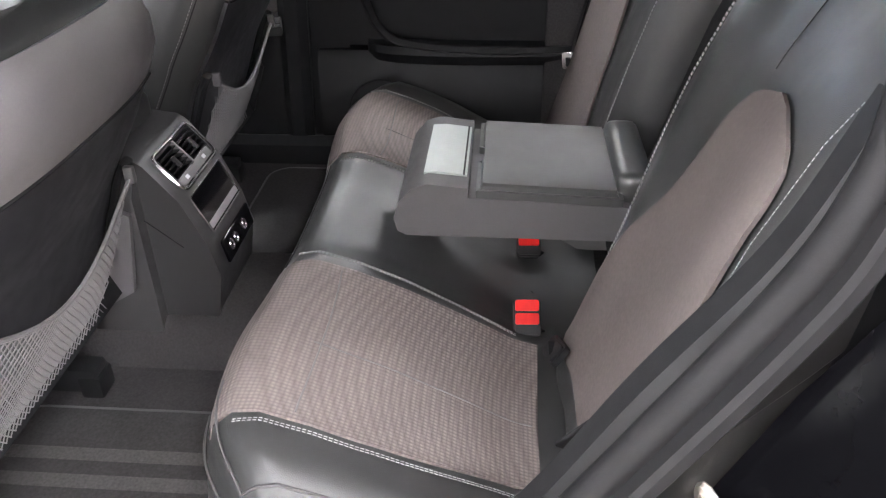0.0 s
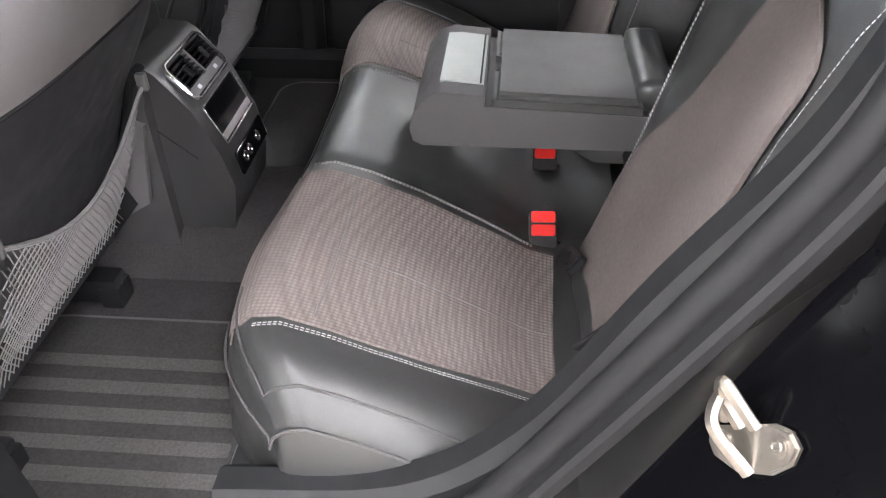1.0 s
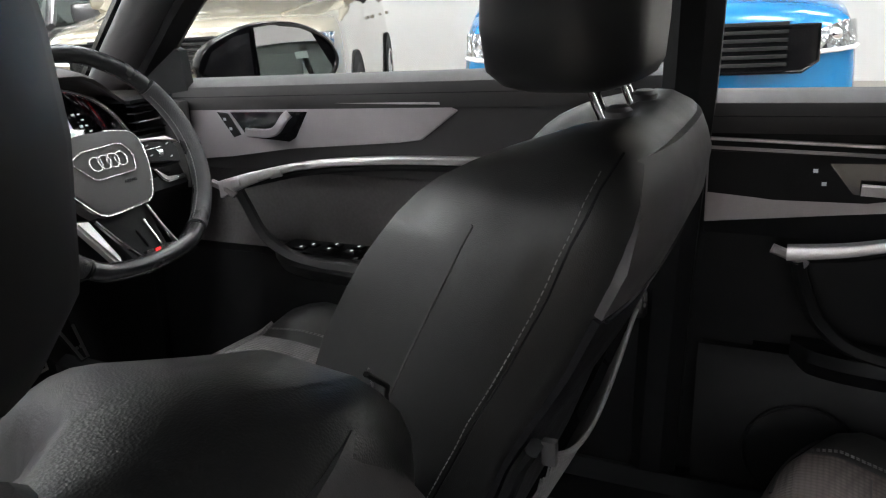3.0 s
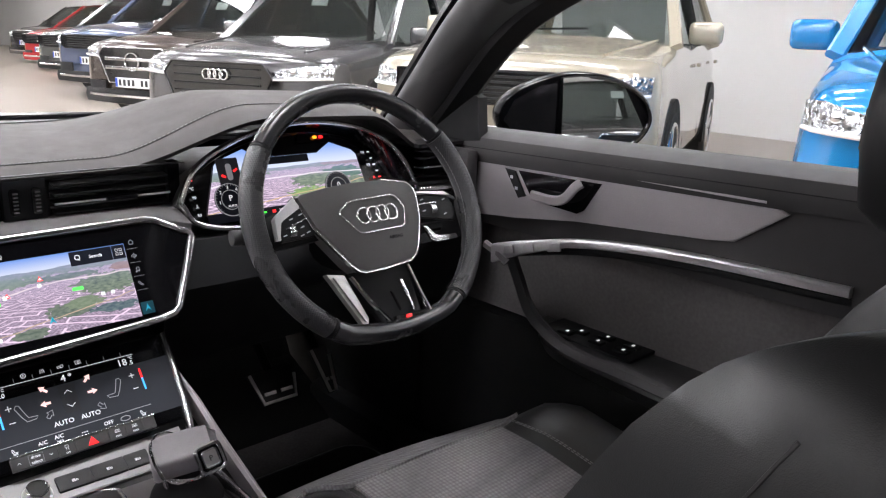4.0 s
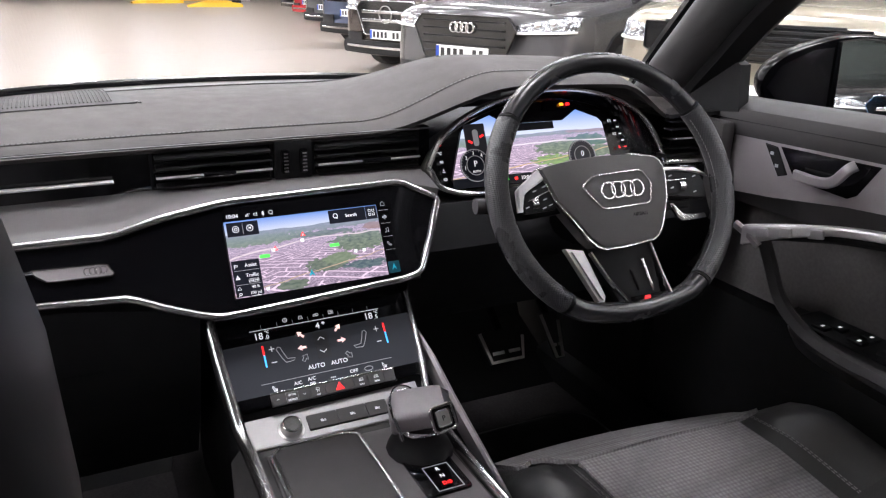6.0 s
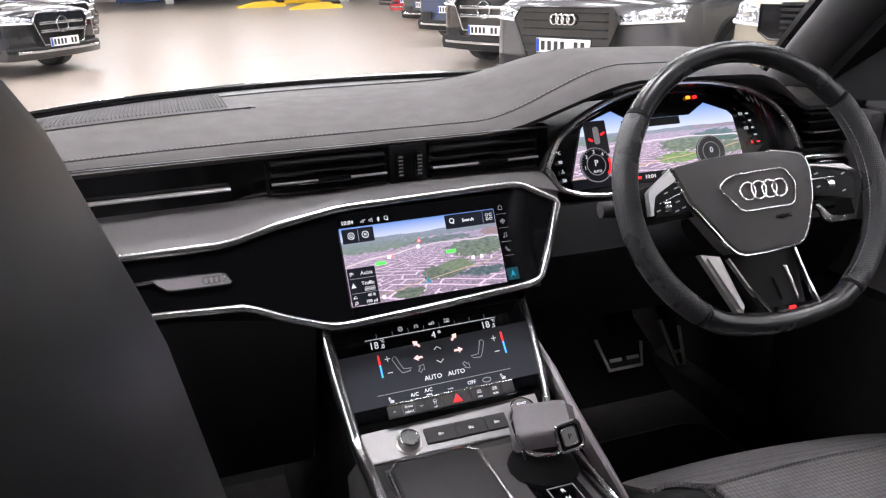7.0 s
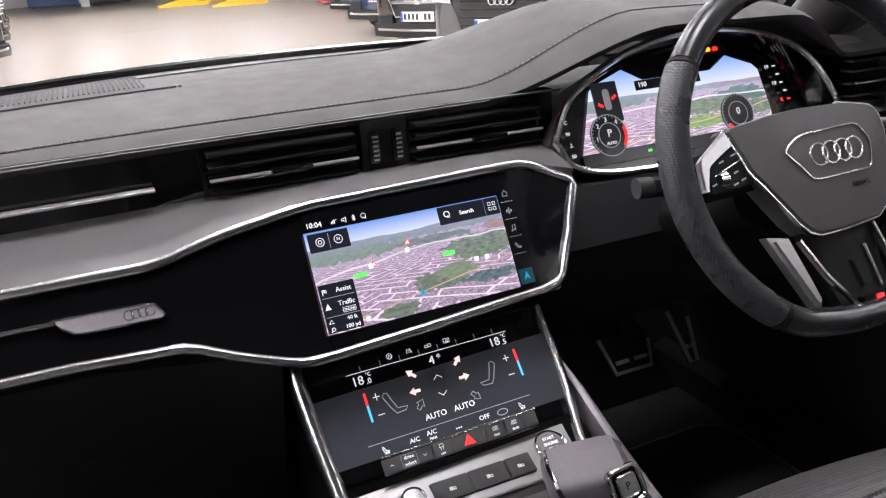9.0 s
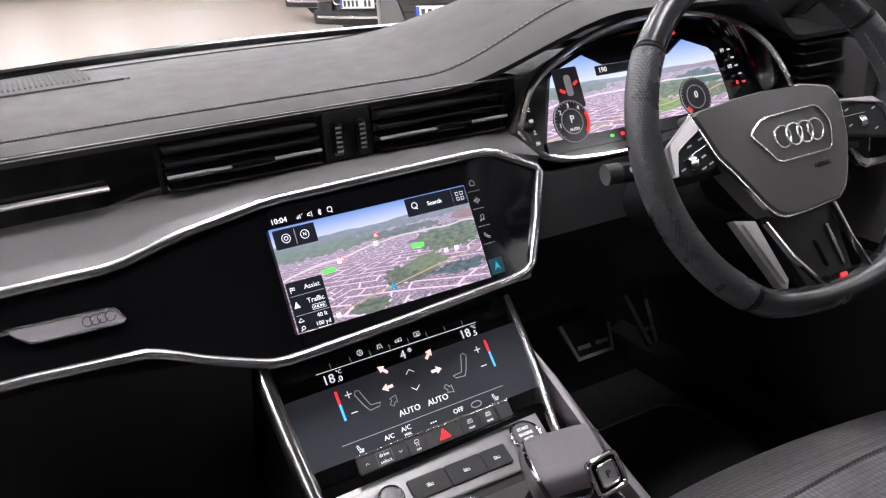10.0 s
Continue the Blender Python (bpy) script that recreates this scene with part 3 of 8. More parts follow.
# ---- the car: shell ----
shell = thing("car_body", "black painted saloon body around the cabin", "car", (0, 0, G))
part("floor_pan", box((0, -0.55, 0.30), (1.44, 2.3, 0.06)), CARPET, shell, "dark carpeted floor")
# toe board takes a near-black colour to hold the footwell's shade
part("toe_board", loft([[V(x, y, z) for y, z in ((0.35, 0.30), (0.62, 0.42), (0.78, 0.75), (0.82, 0.75), (0.66, 0.38), (0.37, 0.26))] for x in (-0.72, 0.72)]), RUBBER, shell, "footwell lining, blackened for the shade there")
for s in (-1, 1):
    part("kick_panel", box((s * 0.748, 0.50, 0.66), (0.03, 0.66, 0.72), 0.006), HARD, shell)
    part("boot_side", box((s * 0.735, -2.07, 0.72), (0.03, 0.40, 0.60), 0.006), CARPET, shell)
part("firewall", box((0, 0.80, 0.77), (1.5, 0.04, 0.38)), HARD, shell)
part("tunnel", loft([[V(x, y, z) for x, z in ((-0.17, 0.325), (-0.13, 0.40), (-0.09, 0.42), (0.09, 0.42), (0.13, 0.40), (0.17, 0.325))] for y in (-1.25, -0.9, 0.5)]), CARPET, shell, "dark carpet")


def roof(x, y):
    return 1.40 - 0.07 * (abs(x) / 0.62) ** 2.2 - 0.10 * max(0, (y + 0.5) / 0.45) ** 2 - 0.12 * max(0, (-1.7 - y) / 0.5) ** 2


part("roof", thick(grid(lambda u, v: V(lerp(-0.62, 0.62, u), lerp(-0.18, -2.1, v), roof(lerp(-0.62, 0.62, u), lerp(-0.18, -2.1, v)) + 0.03), 14, 12), 0.02), CARBLACK, shell)
part("headliner", thick(grid(lambda u, v: V(lerp(-0.60, 0.60, u), lerp(-0.18, -2.1, v), roof(lerp(-0.62, 0.62, u), lerp(-0.18, -2.1, v)) - 0.012), 14, 12), 0.012), HEADLINER, shell)
for s in (-1, 1):
    ap = curve([(s * 0.757, 0.262, 0.985), (s * 0.717, 0.100, 1.125), (s * 0.667, -0.088, 1.262), (s * 0.615, -0.33, 1.352)], 6)
    part("pillar_front", sweep(ap, ring(0.050, 18, 0.62), (s * 0.5, 0.6, 0.6)), GREYP, shell, "dark grey trimmed windscreen pillar")
    part("pillar_outer", sweep([p + V(s * 0.045, 0.03, 0.035) for p in ap], flat(0.11, 0.05, 0.3), (s * 0.5, 0.6, 0.6)), CARBLACK, shell)
    part("door_frame_front", sweep([p + V(s * 0.025, -0.036, -0.026) for p in ap[1:]], flat(0.05, 0.03, 0.3), (s * 0.5, 0.6, 0.6)), RUBBER, shell, "black window frame beside the pillar")
    rail = curve([(s * 0.62, -0.28, 1.345), (s * 0.615, -0.9, 1.36), (s * 0.60, -1.6, 1.34), (s * 0.62, -2.05, 1.22)], 6)
    part("roof_rail", sweep(rail, flat(0.09, 0.10, 0.3)), HEADLINER, shell)
    part("roof_side", sweep([p + V(s * 0.06, 0, 0.0) for p in rail], flat(0.07, 0.10, 0.3)), CARBLACK, shell)
    bo = 0.04 if s > 0 else 0.10
    bp = curve([(s * 0.765, -0.93 + bo, 0.36), (s * 0.75, -0.95 + bo, 0.8), (s * 0.73, -0.97 + bo, 1.05), (s * 0.64, -0.99 + bo, 1.35)], 6)
    part("pillar_middle", sweep(bp, flat(0.06, 0.075 if s > 0 else 0.10, 0.35), (0, 1, 0)), HARD, shell, "black plastic door pillar")
    # rear quarter: inner trim and outer skin
    cp = curve([(s * 0.72, -1.84, 0.80), (s * 0.71, -1.88, 1.02), (s * 0.655, -1.98, 1.2), (s * 0.61, -2.12, 1.28)], 6)
    part("pillar_rear", sweep(cp, flat(0.10, 0.22, 0.3), (0, 1, 0.6)), HARD, shell)
    part("sill", loft([[V(s * x, y, z) for x, z in ((0.70, 0.27), (0.70, 0.385), (0.735, 0.40), (0.82, 0.37), (0.90, 0.36), (0.92, 0.28))] for y in (-1.50 if s < 0 else -1.80, -0.9, 0.5)]), HARD, shell, "black plastic door sill")
    part("wing", loft([[V(s * x, y, z) for x, z in ((0.88, 0.28), (0.93, 0.5), (0.92, 0.8), (0.86, 0.95 - dz), (0.80, 0.965 - dz), (0.80, 0.28))] for y, dz in ((0.42, 0.0), (0.9, 0.03), (1.4, 0.11))]), CARBLACK, shell)
part("bonnet", thick(grid(lambda u, v: V(lerp(-0.82, 0.82, u), lerp(0.78, 1.55, v), 0.965 - 0.03 * abs(u * 2 - 1) ** 2 - 0.14 * v), 12, 6), 0.02), CARBLACK, shell)
part("pillar_base", box((0.812, -0.955, 0.69), (0.018, 0.16, 0.68), 0.003), HARD, shell)
part("side_filler", box((0.755, -1.66, 0.62), (0.03, 0.22, 0.62), 0.005), CARPET, shell)
part("scuttle", grid(lambda u, v: V(lerp(-0.80, 0.80, u), 0.80 - 0.25 * abs(u * 2 - 1) ** 2.4 + lerp(-0.02, 0.12, v), 0.975 - 0.02 * v), 16, 2), RUBBER, shell, "black windscreen scuttle")
part("tailgate", loft([[V(x, y, z) for y, z in ((-2.15, 0.95), (-2.55, 0.98), (-2.62, 0.5), (-2.5, 0.3), (-2.2, 0.3))] for x in (-0.85, 0.85)]), CARBLACK, shell)
part("parcel_shelf", box((0, -1.97, 0.99), (1.25, 0.4, 0.03), 0.01), CARPET, shell)
# rear quarter panels outside and seal round the open rear door
for s in (-1, 1):
    part("quarter_panel", loft([[V(s * x, y, z) for x, y, z in ((0.795, -1.46 + k * 0, 0.42), (0.90, -1.50, 0.40), (0.935, -1.62, 0.62), (0.92, -1.74, 0.86), (0.86, -1.80, 1.0), (0.775, -1.76, 1.0), (0.772, -1.68, 0.86), (0.785, -1.58, 0.66))] if k == 0 else [V(s * x, y, z) for x, y, z in ((0.795, -2.2, 0.42), (0.90, -2.2, 0.40), (0.935, -2.2, 0.62), (0.92, -2.2, 0.86), (0.86, -2.2, 1.0), (0.775, -2.2, 1.0), (0.772, -2.2, 0.86), (0.785, -2.2, 0.66))] for k in (0, 1)]), CARBLACK, shell, "glossy black rear quarter")
sealp = curve([(-0.745, -0.98, 0.385), (-0.745, -1.20, 0.40), (-0.745, -1.35, 0.455), (-0.745, -1.425, 0.53), (-0.745, -1.51, 0.665), (-0.745, -1.59, 0.80), (-0.74, -1.665, 0.925), (-0.735, -1.70, 1.0), (-0.72, -1.72, 1.08), (-0.69, -1.71, 1.2), (-0.665, -1.64, 1.29), (-0.65, -1.3, 1.335), (-0.65, -1.02, 1.34)], 6)
seal = thing("door_seal", "black rubber door seal round the rear door opening", "door seal", (-0.745, -1.2, 0.4))
part("bulb", tube(sealp, 0.017, 10, up=(1, 0, 0)), RUBBER, seal)
part("lip", sweep([p + V(-0.022, -0.012, -0.01) for p in sealp], flat(0.02, 0.03), (1, 0, 0)), RUBBER, seal)
trimp = curve([(-0.69, -1.10, 0.44), (-0.69, -1.33, 0.47), (-0.69, -1.475, 0.585), (-0.69, -1.595, 0.785), (-0.685, -1.69, 0.93), (-0.67, -1.75, 1.06)], 6)
UPTRIM = [(-0.700, -1.425, 0.49), (-0.702, -1.535, 0.645), (-0.702, -1.645, 0.80), (-0.70, -1.725, 0.92), (-0.692, -1.785, 1.04), (-0.675, -1.835, 1.15), (-0.655, -1.88, 1.25)]
ct = thing("side_trim", "black plastic side trim beside the rear seat", "trim", (-0.69, -1.3, 0.5), kind="structure")
part("panel", sweep(trimp, flat(0.045, 0.06, 0.3), (1, 0, 0)), HARD, ct)
QUARTER = mat("quarter_trim_grain", (0.030, 0.029, 0.029), 0.55, grain=0.25, scale=500, bump=0.5, bump_scale=1100, stain=0.1)
part("upper_panel", sweep(curve(UPTRIM, 5), flat(0.10, 0.016, 0.35), (1, 0, 0), sizes=[0.35 + 0.65 * sstep(0, 14, k) for k in range(31)]), QUARTER, ct, "hard black quarter trim")
latch = thing("door_striker", "bare metal door striker with two bolts", "door striker", (-0.80, -1.655, 0.725))
lm = axes((-0.831, -1.640, 0.746), (-0.9, -0.43, 0), (0, -0.42, 0.9)) @ Matrix.Scale(0.82, 4)
part("base_plate", plate([(-0.046, -0.020), (-0.040, -0.036), (-0.026, -0.042), (0.004, -0.034), (0.034, -0.006), (0.044, 0.018), (0.040, 0.036), (0.024, 0.042), (0.006, 0.034), (-0.020, 0.006)], 0.007, lm, 0.003), CAST, latch, "bare cast base plate")
for bow in (((-0.020, 0.004), (-0.042, 0.024), (-0.040, 0.040), (-0.006, 0.016)), ((-0.040, -0.004), (-0.044, 0.022), (-0.026, -0.002), (0.016, -0.024))):
    part("hoop", sweep(curve([lm @ V(x, y, z) for (x, y), z in zip(bow, (0.006, 0.026, 0.034, 0.006))], 6), flat(0.013, 0.009, 0.4), lm.to_3x3() @ V(0, 0, 1)), CAST, latch)
for a, b in ((-0.026, -0.022), (0.024, 0.022)):
    bo_ = part("bolt", plate(ring(0.0115, 18), 0.004, at(lm, a, b, 0.007), 0.0012), CAST, latch)
    part("socket", tube([at(lm, a, b, 0.0112) @ V(0.005 * math.cos(q), 0.005 * math.sin(q), 0) for q in [2 * math.pi * k / 12 for k in range(12)]], 0.0014, 6, True, lm.to_3x3() @ V(0, 0, 1)), CAST, bo_)
for k, (y, z) in enumerate(((-1.60, 0.60), (-1.70, 0.83), (-1.56, 0.52))):
    part("fixing", plate(ring(0.009, 10), 0.006, axes((-0.80, y, z), (-0.75, -0.5, 0.1), (0.15, 0.25, 1)), 0.002), CHROME, shell)
# glass
ws = grid(lambda u, v: V(lerp(-0.76, 0.76, u) * lerp(1, 0.80, v), lerp(0.64, -0.18, v) - lerp(0.36, 0.1, v) * abs(u * 2 - 1) ** 2.4, lerp(1.02, roof(0, -0.18) + 0.01, v) - 0.05 * v * abs(u * 2 - 1) ** 2), 16, 6)
w = thing("windscreen", "clear curved windscreen glass", "windscreen", (0, 0.6, 1.0), kind="structure")
part("pane", ws, GLASS, w).visible_shadow = False
for s in (-1, 1):
    for y0, y1, nm in ((0.20, -0.90, "front"), (-1.0, -1.66, "rear")):
        if s < 0 and nm == "rear":
            continue
        g = grid(lambda u, v: V(s * lerp(0.765, 0.66, v), lerp(y0, y1, u) - (0.52 * v * (1 - u) if nm == "front" else 0.1 * v * u), lerp(1.03, 1.335, v)), 4, 3)
        wn = thing("side_window", "clear door window glass", "window", (s * 0.76, y0, 1.03), kind="structure")
        part("pane", g, GLASS, wn).visible_shadow = False
rw = grid(lambda u, v: V(lerp(-0.62, 0.62, u), lerp(-2.08, -2.5, v), lerp(1.30, 1.0, v)), 6, 2)
w = thing("rear_window", "sloping rear window glass", "window", (0, -2.2, 1.0), kind="structure")
part("pane", rw, GLASS, w).visible_shadow = False

# ---- dashboard ----
dash = thing("dashboard", "black dashboard with stitched soft top and silver trims", "dashboard", (0, 0.3, 0.9))


def hump(x):
    return sstep(0.12, 0.33, x) * (1 - sstep(0.50, 0.68, x))


def top(u, v):
    """Soft top: u across, v from the front lip to the windscreen."""
    x = lerp(-0.735, 0.735, u)
    yb = 0.60 - 0.36 * (abs(x) / 0.735) ** 2.1
    yf = 0.085 - 0.055 * hump(x) - 0.03 * (abs(x) / 0.735) ** 3
    y = lerp(yf, yb, v)
    z = 1.026 + 0.018 * math.sin(math.pi * min(1, v * 1.1)) + 0.010 * v + 0.066 * hump(x) * (1 - sstep(0.35, 1.0, v)) - 0.018 * (abs(x) / 0.735) ** 4
    if v < 0.05:
        z -= 0.005 * (1 - v / 0.05) ** 2
    return V(x, y, z)


part("top_pad", thick(grid(top, 60, 24), 0.006), DASHTOP, dash, "soft stitched dashboard top")
seam = [top(u, 0.075 + 0.05 * hump(lerp(-0.735, 0.735, u))) + V(0, 0, 0.0006) for u in np.linspace(0.01, 0.90, 70)]
part("top_seam", tube(seam, 0.0006, 5), SOFT, dash)
dst = []
for k in range(len(seam) - 1):
    for j in (0.1, 0.43, 0.76):
        dst.append(tube([seam[k].lerp(seam[k + 1], j) + V(0, 0.004, 0.0006), seam[k].lerp(seam[k + 1], j + 0.2) + V(0, 0.004, 0.0006)], 0.0005, 4))
part("top_stitch", join(*dst), THREAD, dash, "grey stitching along the dashboard top", kind="stuff")
# speaker grille at the base of the windscreen
part("speaker_grille", thick(grid(lambda u, v: top(lerp(0.03, 0.385 - 0.03 * v, u), lerp(0.42, 0.93, v)) + V(0, 0, 0.002), 14, 4), 0.002), SOFT, dash)
sl = []
for k in range(90):
    u = 0.035 + 0.33 * k / 90
    sl.append(tube([top(u, v) + V(0, 0, 0.0045) for v in (0.44, 0.54, 0.66, 0.78, 0.91)], 0.0010, 4))
part("grille_rib", join(*sl), SOFT, dash, kind="stuff")
part("defrost_slot", thick(grid(lambda u, v: top(lerp(0.36, 0.70, u), lerp(0.82, 0.94, v)) + V(0, 0, 0.0025), 14, 2), 0.002), GREYP, dash)
for uu in (0.388, 0.705):
    part("sensor_strip", tube([top(uu, 0.42), top(uu - 0.030, 0.93)], 0.0022, 6), GREYP, dash)
part("rear_edge", sweep([top(u, 1.0) + V(0, 0.012, 0.004) for u in np.linspace(0, 1, 40)], flat(0.010, 0.014, 0.3)), GLOSS, dash, "black edge below the windscreen")

# vent band
YV, Z0, Z1 = 0.082, 0.964, 1.024


def band(x):
    return YV - 0.02 * (abs(x) / 0.72) ** 2


bandp = [(band(x), x) for x in np.linspace(-0.72, 0.215, 18)]
part("vent_band", loft([[V(x, y + d, z) for d, z in ((0.03, Z0), (0.012, Z0), (0.012, Z1), (0.03, Z1))] for y, x in bandp]), GLOSS, dash, "gloss black vent band")
part("band_edge", sweep([V(x, y - 0.004, Z1 + 0.001) for y, x in bandp], flat(0.004, 0.002)), GREYP, dash)
part("band_strip", sweep([V(x, y + 0.002, 0.984) for y, x in bandp if x < -0.19], flat(0.012, 0.0030)), SATIN, dash, "thin silver strip")


def vent(x0, x1, knob, slant):
    vt = part("air_vent", join(box(((x0 + x1) / 2, YV + 0.045, Z0 - 0.0 + 0.002), (x1 - x0, 0.07, 0.004)), box(((x0 + x1) / 2, YV + 0.045, Z1 - 0.002), (x1 - x0, 0.07, 0.004)), box((x0, YV + 0.045, (Z0 + Z1) / 2), (0.004, 0.07, Z1 - Z0)), box((x1, YV + 0.045, (Z0 + Z1) / 2), (0.004, 0.07, Z1 - Z0)), box(((x0 + x1) / 2, YV + 0.08, (Z0 + Z1) / 2), (x1 - x0, 0.004, Z1 - Z0))), HARD, dash)
    for z in (0.972, 0.984, 0.997, 1.009):
        part("slat", box(((x0 + x1) / 2, YV + 0.006, z), (x1 - x0 - 0.008, 0.022, 0.003), 0.001, Matrix.Rotation(radians(8), 4, "X")), HARD, vt)
    part("slat_trim", box(((x0 + x1) / 2, YV - 0.006, 0.9845), (x1 - x0 - 0.006, 0.004, 0.0028), 0.001), SATIN, vt)
    part("slider", box((lerp(x0, x1, knob), YV - 0.008, 0.9845), (0.042, 0.010, 0.007), 0.002), GLOSS, vt)


vent(-0.178, -0.022, 0.53, 1)
vent(0.036, 0.196, 0.55, -1)
cen = part("vent_divider", box((0.007, YV + 0.012, 0.99), (0.052, 0.02, Z1 - Z0 - 0.002), 0.003), HARD, dash)
for x in (-0.006, 0.020):
    wh = part("thumbwheel", plate(rrect(0.011, 0.034, 0.004), 0.006, axes((x, YV + 0.002, 0.991), (1, 0, 0), (0, 0, 1)), 0.002), GLOSS, cen)
    for k in range(6):
        part("rib", box((x, YV - 0.0052, 0.979 + 0.0048 * k), (0.006, 0.003, 0.0022)), ALU, wh)

# ledge below the vents
UP = Vector((0, 0.459, 0.888))
SO = Vector((0, -0.003, 0.892))


def S(u, v, w=0.0):
    """A place on the tilted screen panel: across, up, and out of it."""
    return SO + V(u, 0, 0) + UP * v + V(0, -0.888, 0.459) * w + V(0, 0.02 * u, 0)


def upper(x):
    return table([(-0.72, 0.050), (-0.24, 0.047), (-0.185, 0.061), (-0.10, 0.074), (0.14, 0.077), (0.2, 0.06)], x)


part("ledge", thick(loft([[S(x, upper(x), 0.004), S(x, upper(x), 0.004) + V(0, 0.02, 0.006), V(x, YV + 0.016, Z0 + 0.003)] for x in np.linspace(-0.72, 0.2, 40)], closed=False), 0.01), LEDGE, dash, "satin grey ledge below the vents")
# gloss panel and its trim
lower = [(-0.72, -0.022), (-0.43, -0.022), (-0.32, -0.024), (-0.228, -0.030), (-0.185, -0.050), (-0.137, -0.068), (-0.12, -0.070), (-0.016, -0.066), (0.128, -0.0585), (0.147, -0.052)]


def low(x):
    return table(lower, x)


part("gloss_panel", thick(loft([[S(x, upper(x) - 0.002), S(x, 0.5 * (upper(x) + low(x))), S(x, low(x) + 0.002)] for x in np.linspace(-0.72, 0.145, 40)], closed=False), 0.02), GLOSS, dash, "gloss black fascia panel")
part("gloss_cheek", plate([(0.145, 0.074), (0.145, -0.054), (0.152, -0.052), (0.193, 0.046), (0.15, 0.074)], 0.012, axes(S(0, 0, -0.012), (1, 0.02, 0), UP)), GLOSS, dash)
trim = [S(x, upper(x), 0.003) for x in np.linspace(-0.72, 0.135, 50)] + [S(0.148, 0.0735, 0.003), S(0.192, 0.050, 0.003), S(0.195, 0.042, 0.003), S(0.175, -0.005, 0.003), S(0.153, -0.049, 0.003), S(0.143, -0.0555, 0.003)] + [S(x, low(x), 0.003) for x in np.linspace(0.125, -0.72, 60)]
part("fascia_trim", sweep(trim, ring(0.0046, 10, 0.85), V(0, -0.888, 0.459)), ALU, dash, "bright satin trim line round the screen")
# badge plate on the passenger side with its silver strip
bl = [(-0.3286, 0.0175), (-0.254, 0.0150), (-0.2475, 0.0135), (-0.2411, 0.0030), (-0.2440, 0.0006), (-0.3040, 0.0024), (-0.3127, 0.0034), (-0.3230, 0.0105)]
BP = axes(S(0, 0, 0.0005), (1, 0.02, 0), UP)
bd = part("badge_plate", plate(bl[::-1], 0.004, BP, 0.0012), INLAY, dash, "satin grey badge plate with four ring outlines")
part("plate_edge", sweep([BP @ V(x, y, 0.004) for x, y in bl], flat(0.0016, 0.0016), V(0, -0.888, 0.459), closed=True), ALU, bd)
for k in range(4):
    c = S(-0.2695 + 0.0058 * k, 0.0085, 0.005)
    part("ring", tube([c + V(0.0040 * math.cos(a), 0, 0) + UP * 0.0042 * math.sin(a) for a in [2 * math.pi * q / 16 for q in range(16)]], 0.0005, 5, True, (0, -0.888, 0.459)), CHROME, bd)
part("badge_strip", sweep([S(x, lerp(0.0215, 0.0155, (x + 0.72) / 0.392), 0.003) for x in np.linspace(-0.72, -0.326, 12)], flat(0.0062, 0.005), V(0, -0.888, 0.459), sizes=[1.3 - 0.75 * k / 11 for k in range(12)]), ALU, dash, "tapering silver strip")
# lower dash: glovebox and knee panels
part("glovebox", loft([[V(x, y, z) for y, z in ((-0.02, low(x) * 0.888 + 0.882), (-0.012, 0.80), (0.05, 0.66), (0.12, 0.55), (0.3, 0.52), (0.3, 0.85))] for x in (-0.72, -0.5, -0.3, -0.20, -0.15)]), HARD, dash, "dark glovebox and lower panel")
part("glovebox_handle", box((-0.30, 0.008, 0.765), (0.07, 0.010, 0.006), 0.002), HARD, dash)
part("knee_panel", loft([[V(x, y, z) for y, z in ((0.035, 0.92), (0.005, 0.86), (0.03, 0.78), (0.08, 0.72), (0.3, 0.70), (0.3, 0.9))] for x in (0.15, 0.25, 0.45, 0.72)]), HARD, dash, "dark knee panel")
part("under_cover", box((0, 0.42, 0.85), (1.44, 0.30, 0.24), 0.03), HARD, dash)

# instrument cluster
cl = thing("instrument_cluster", "lit instrument display in a silver-edged hood", "instrument cluster", (0.41, 0.08, 0.95))
CUP = Vector((0, 0.42, 0.907))
CO = Vector((0.41, 0.062, 0.962))


def C(u, v, w=0.0):
    return CO + V(u, 0, 0) + CUP * v + V(0, -0.907, 0.42) * w


bz = [(-0.204, 0.0), (-0.205, 0.012), (-0.170, 0.058), (-0.095, 0.095), (-0.01, 0.113), (0.075, 0.113), (0.150, 0.094), (0.20, 0.058), (0.225, 0.0), (0.215, -0.028), (0.14, -0.042), (-0.10, -0.042), (-0.185, -0.028)]
bzs = [C(p.x, p.y) for p in curve([(x, y, 0) for x, y in bz], 5, True)]
part("bezel", sweep(bzs, ring(0.0042, 8, 1.1), V(0, -0.907, 0.42), closed=True), ALU, cl, "satin silver surround")
bzi = curve([(x, y, 0) for x, y in bz], 5, True)
part("hood", loft([[C(p.x, p.y, 0.004) for p in bzi], [C(p.x * 0.96, p.y * 0.96 + 0.001, -0.015) for p in bzi], [C(p.x * 0.92, p.y * 0.92 + 0.003, -0.034) for p in bzi]], cap=False), GLOSS, cl)
part("hood_back", plate([(p.x * 0.93, p.y * 0.93) for p in bzi], 0.004, axes(C(0, 0, -0.036), (1, 0, 0), CUP)), GLOSS, cl)
part("hood_shell", loft([[C(p.x * 1.025, p.y * 1.03, 0.0) for p in bzi], [C(p.x * 1.04, p.y * 1.0, -0.12) for p in bzi]], cap=False), SOFT, cl)
CD = axes(C(-0.012, 0.033, -0.029), (1, 0, 0), CUP)


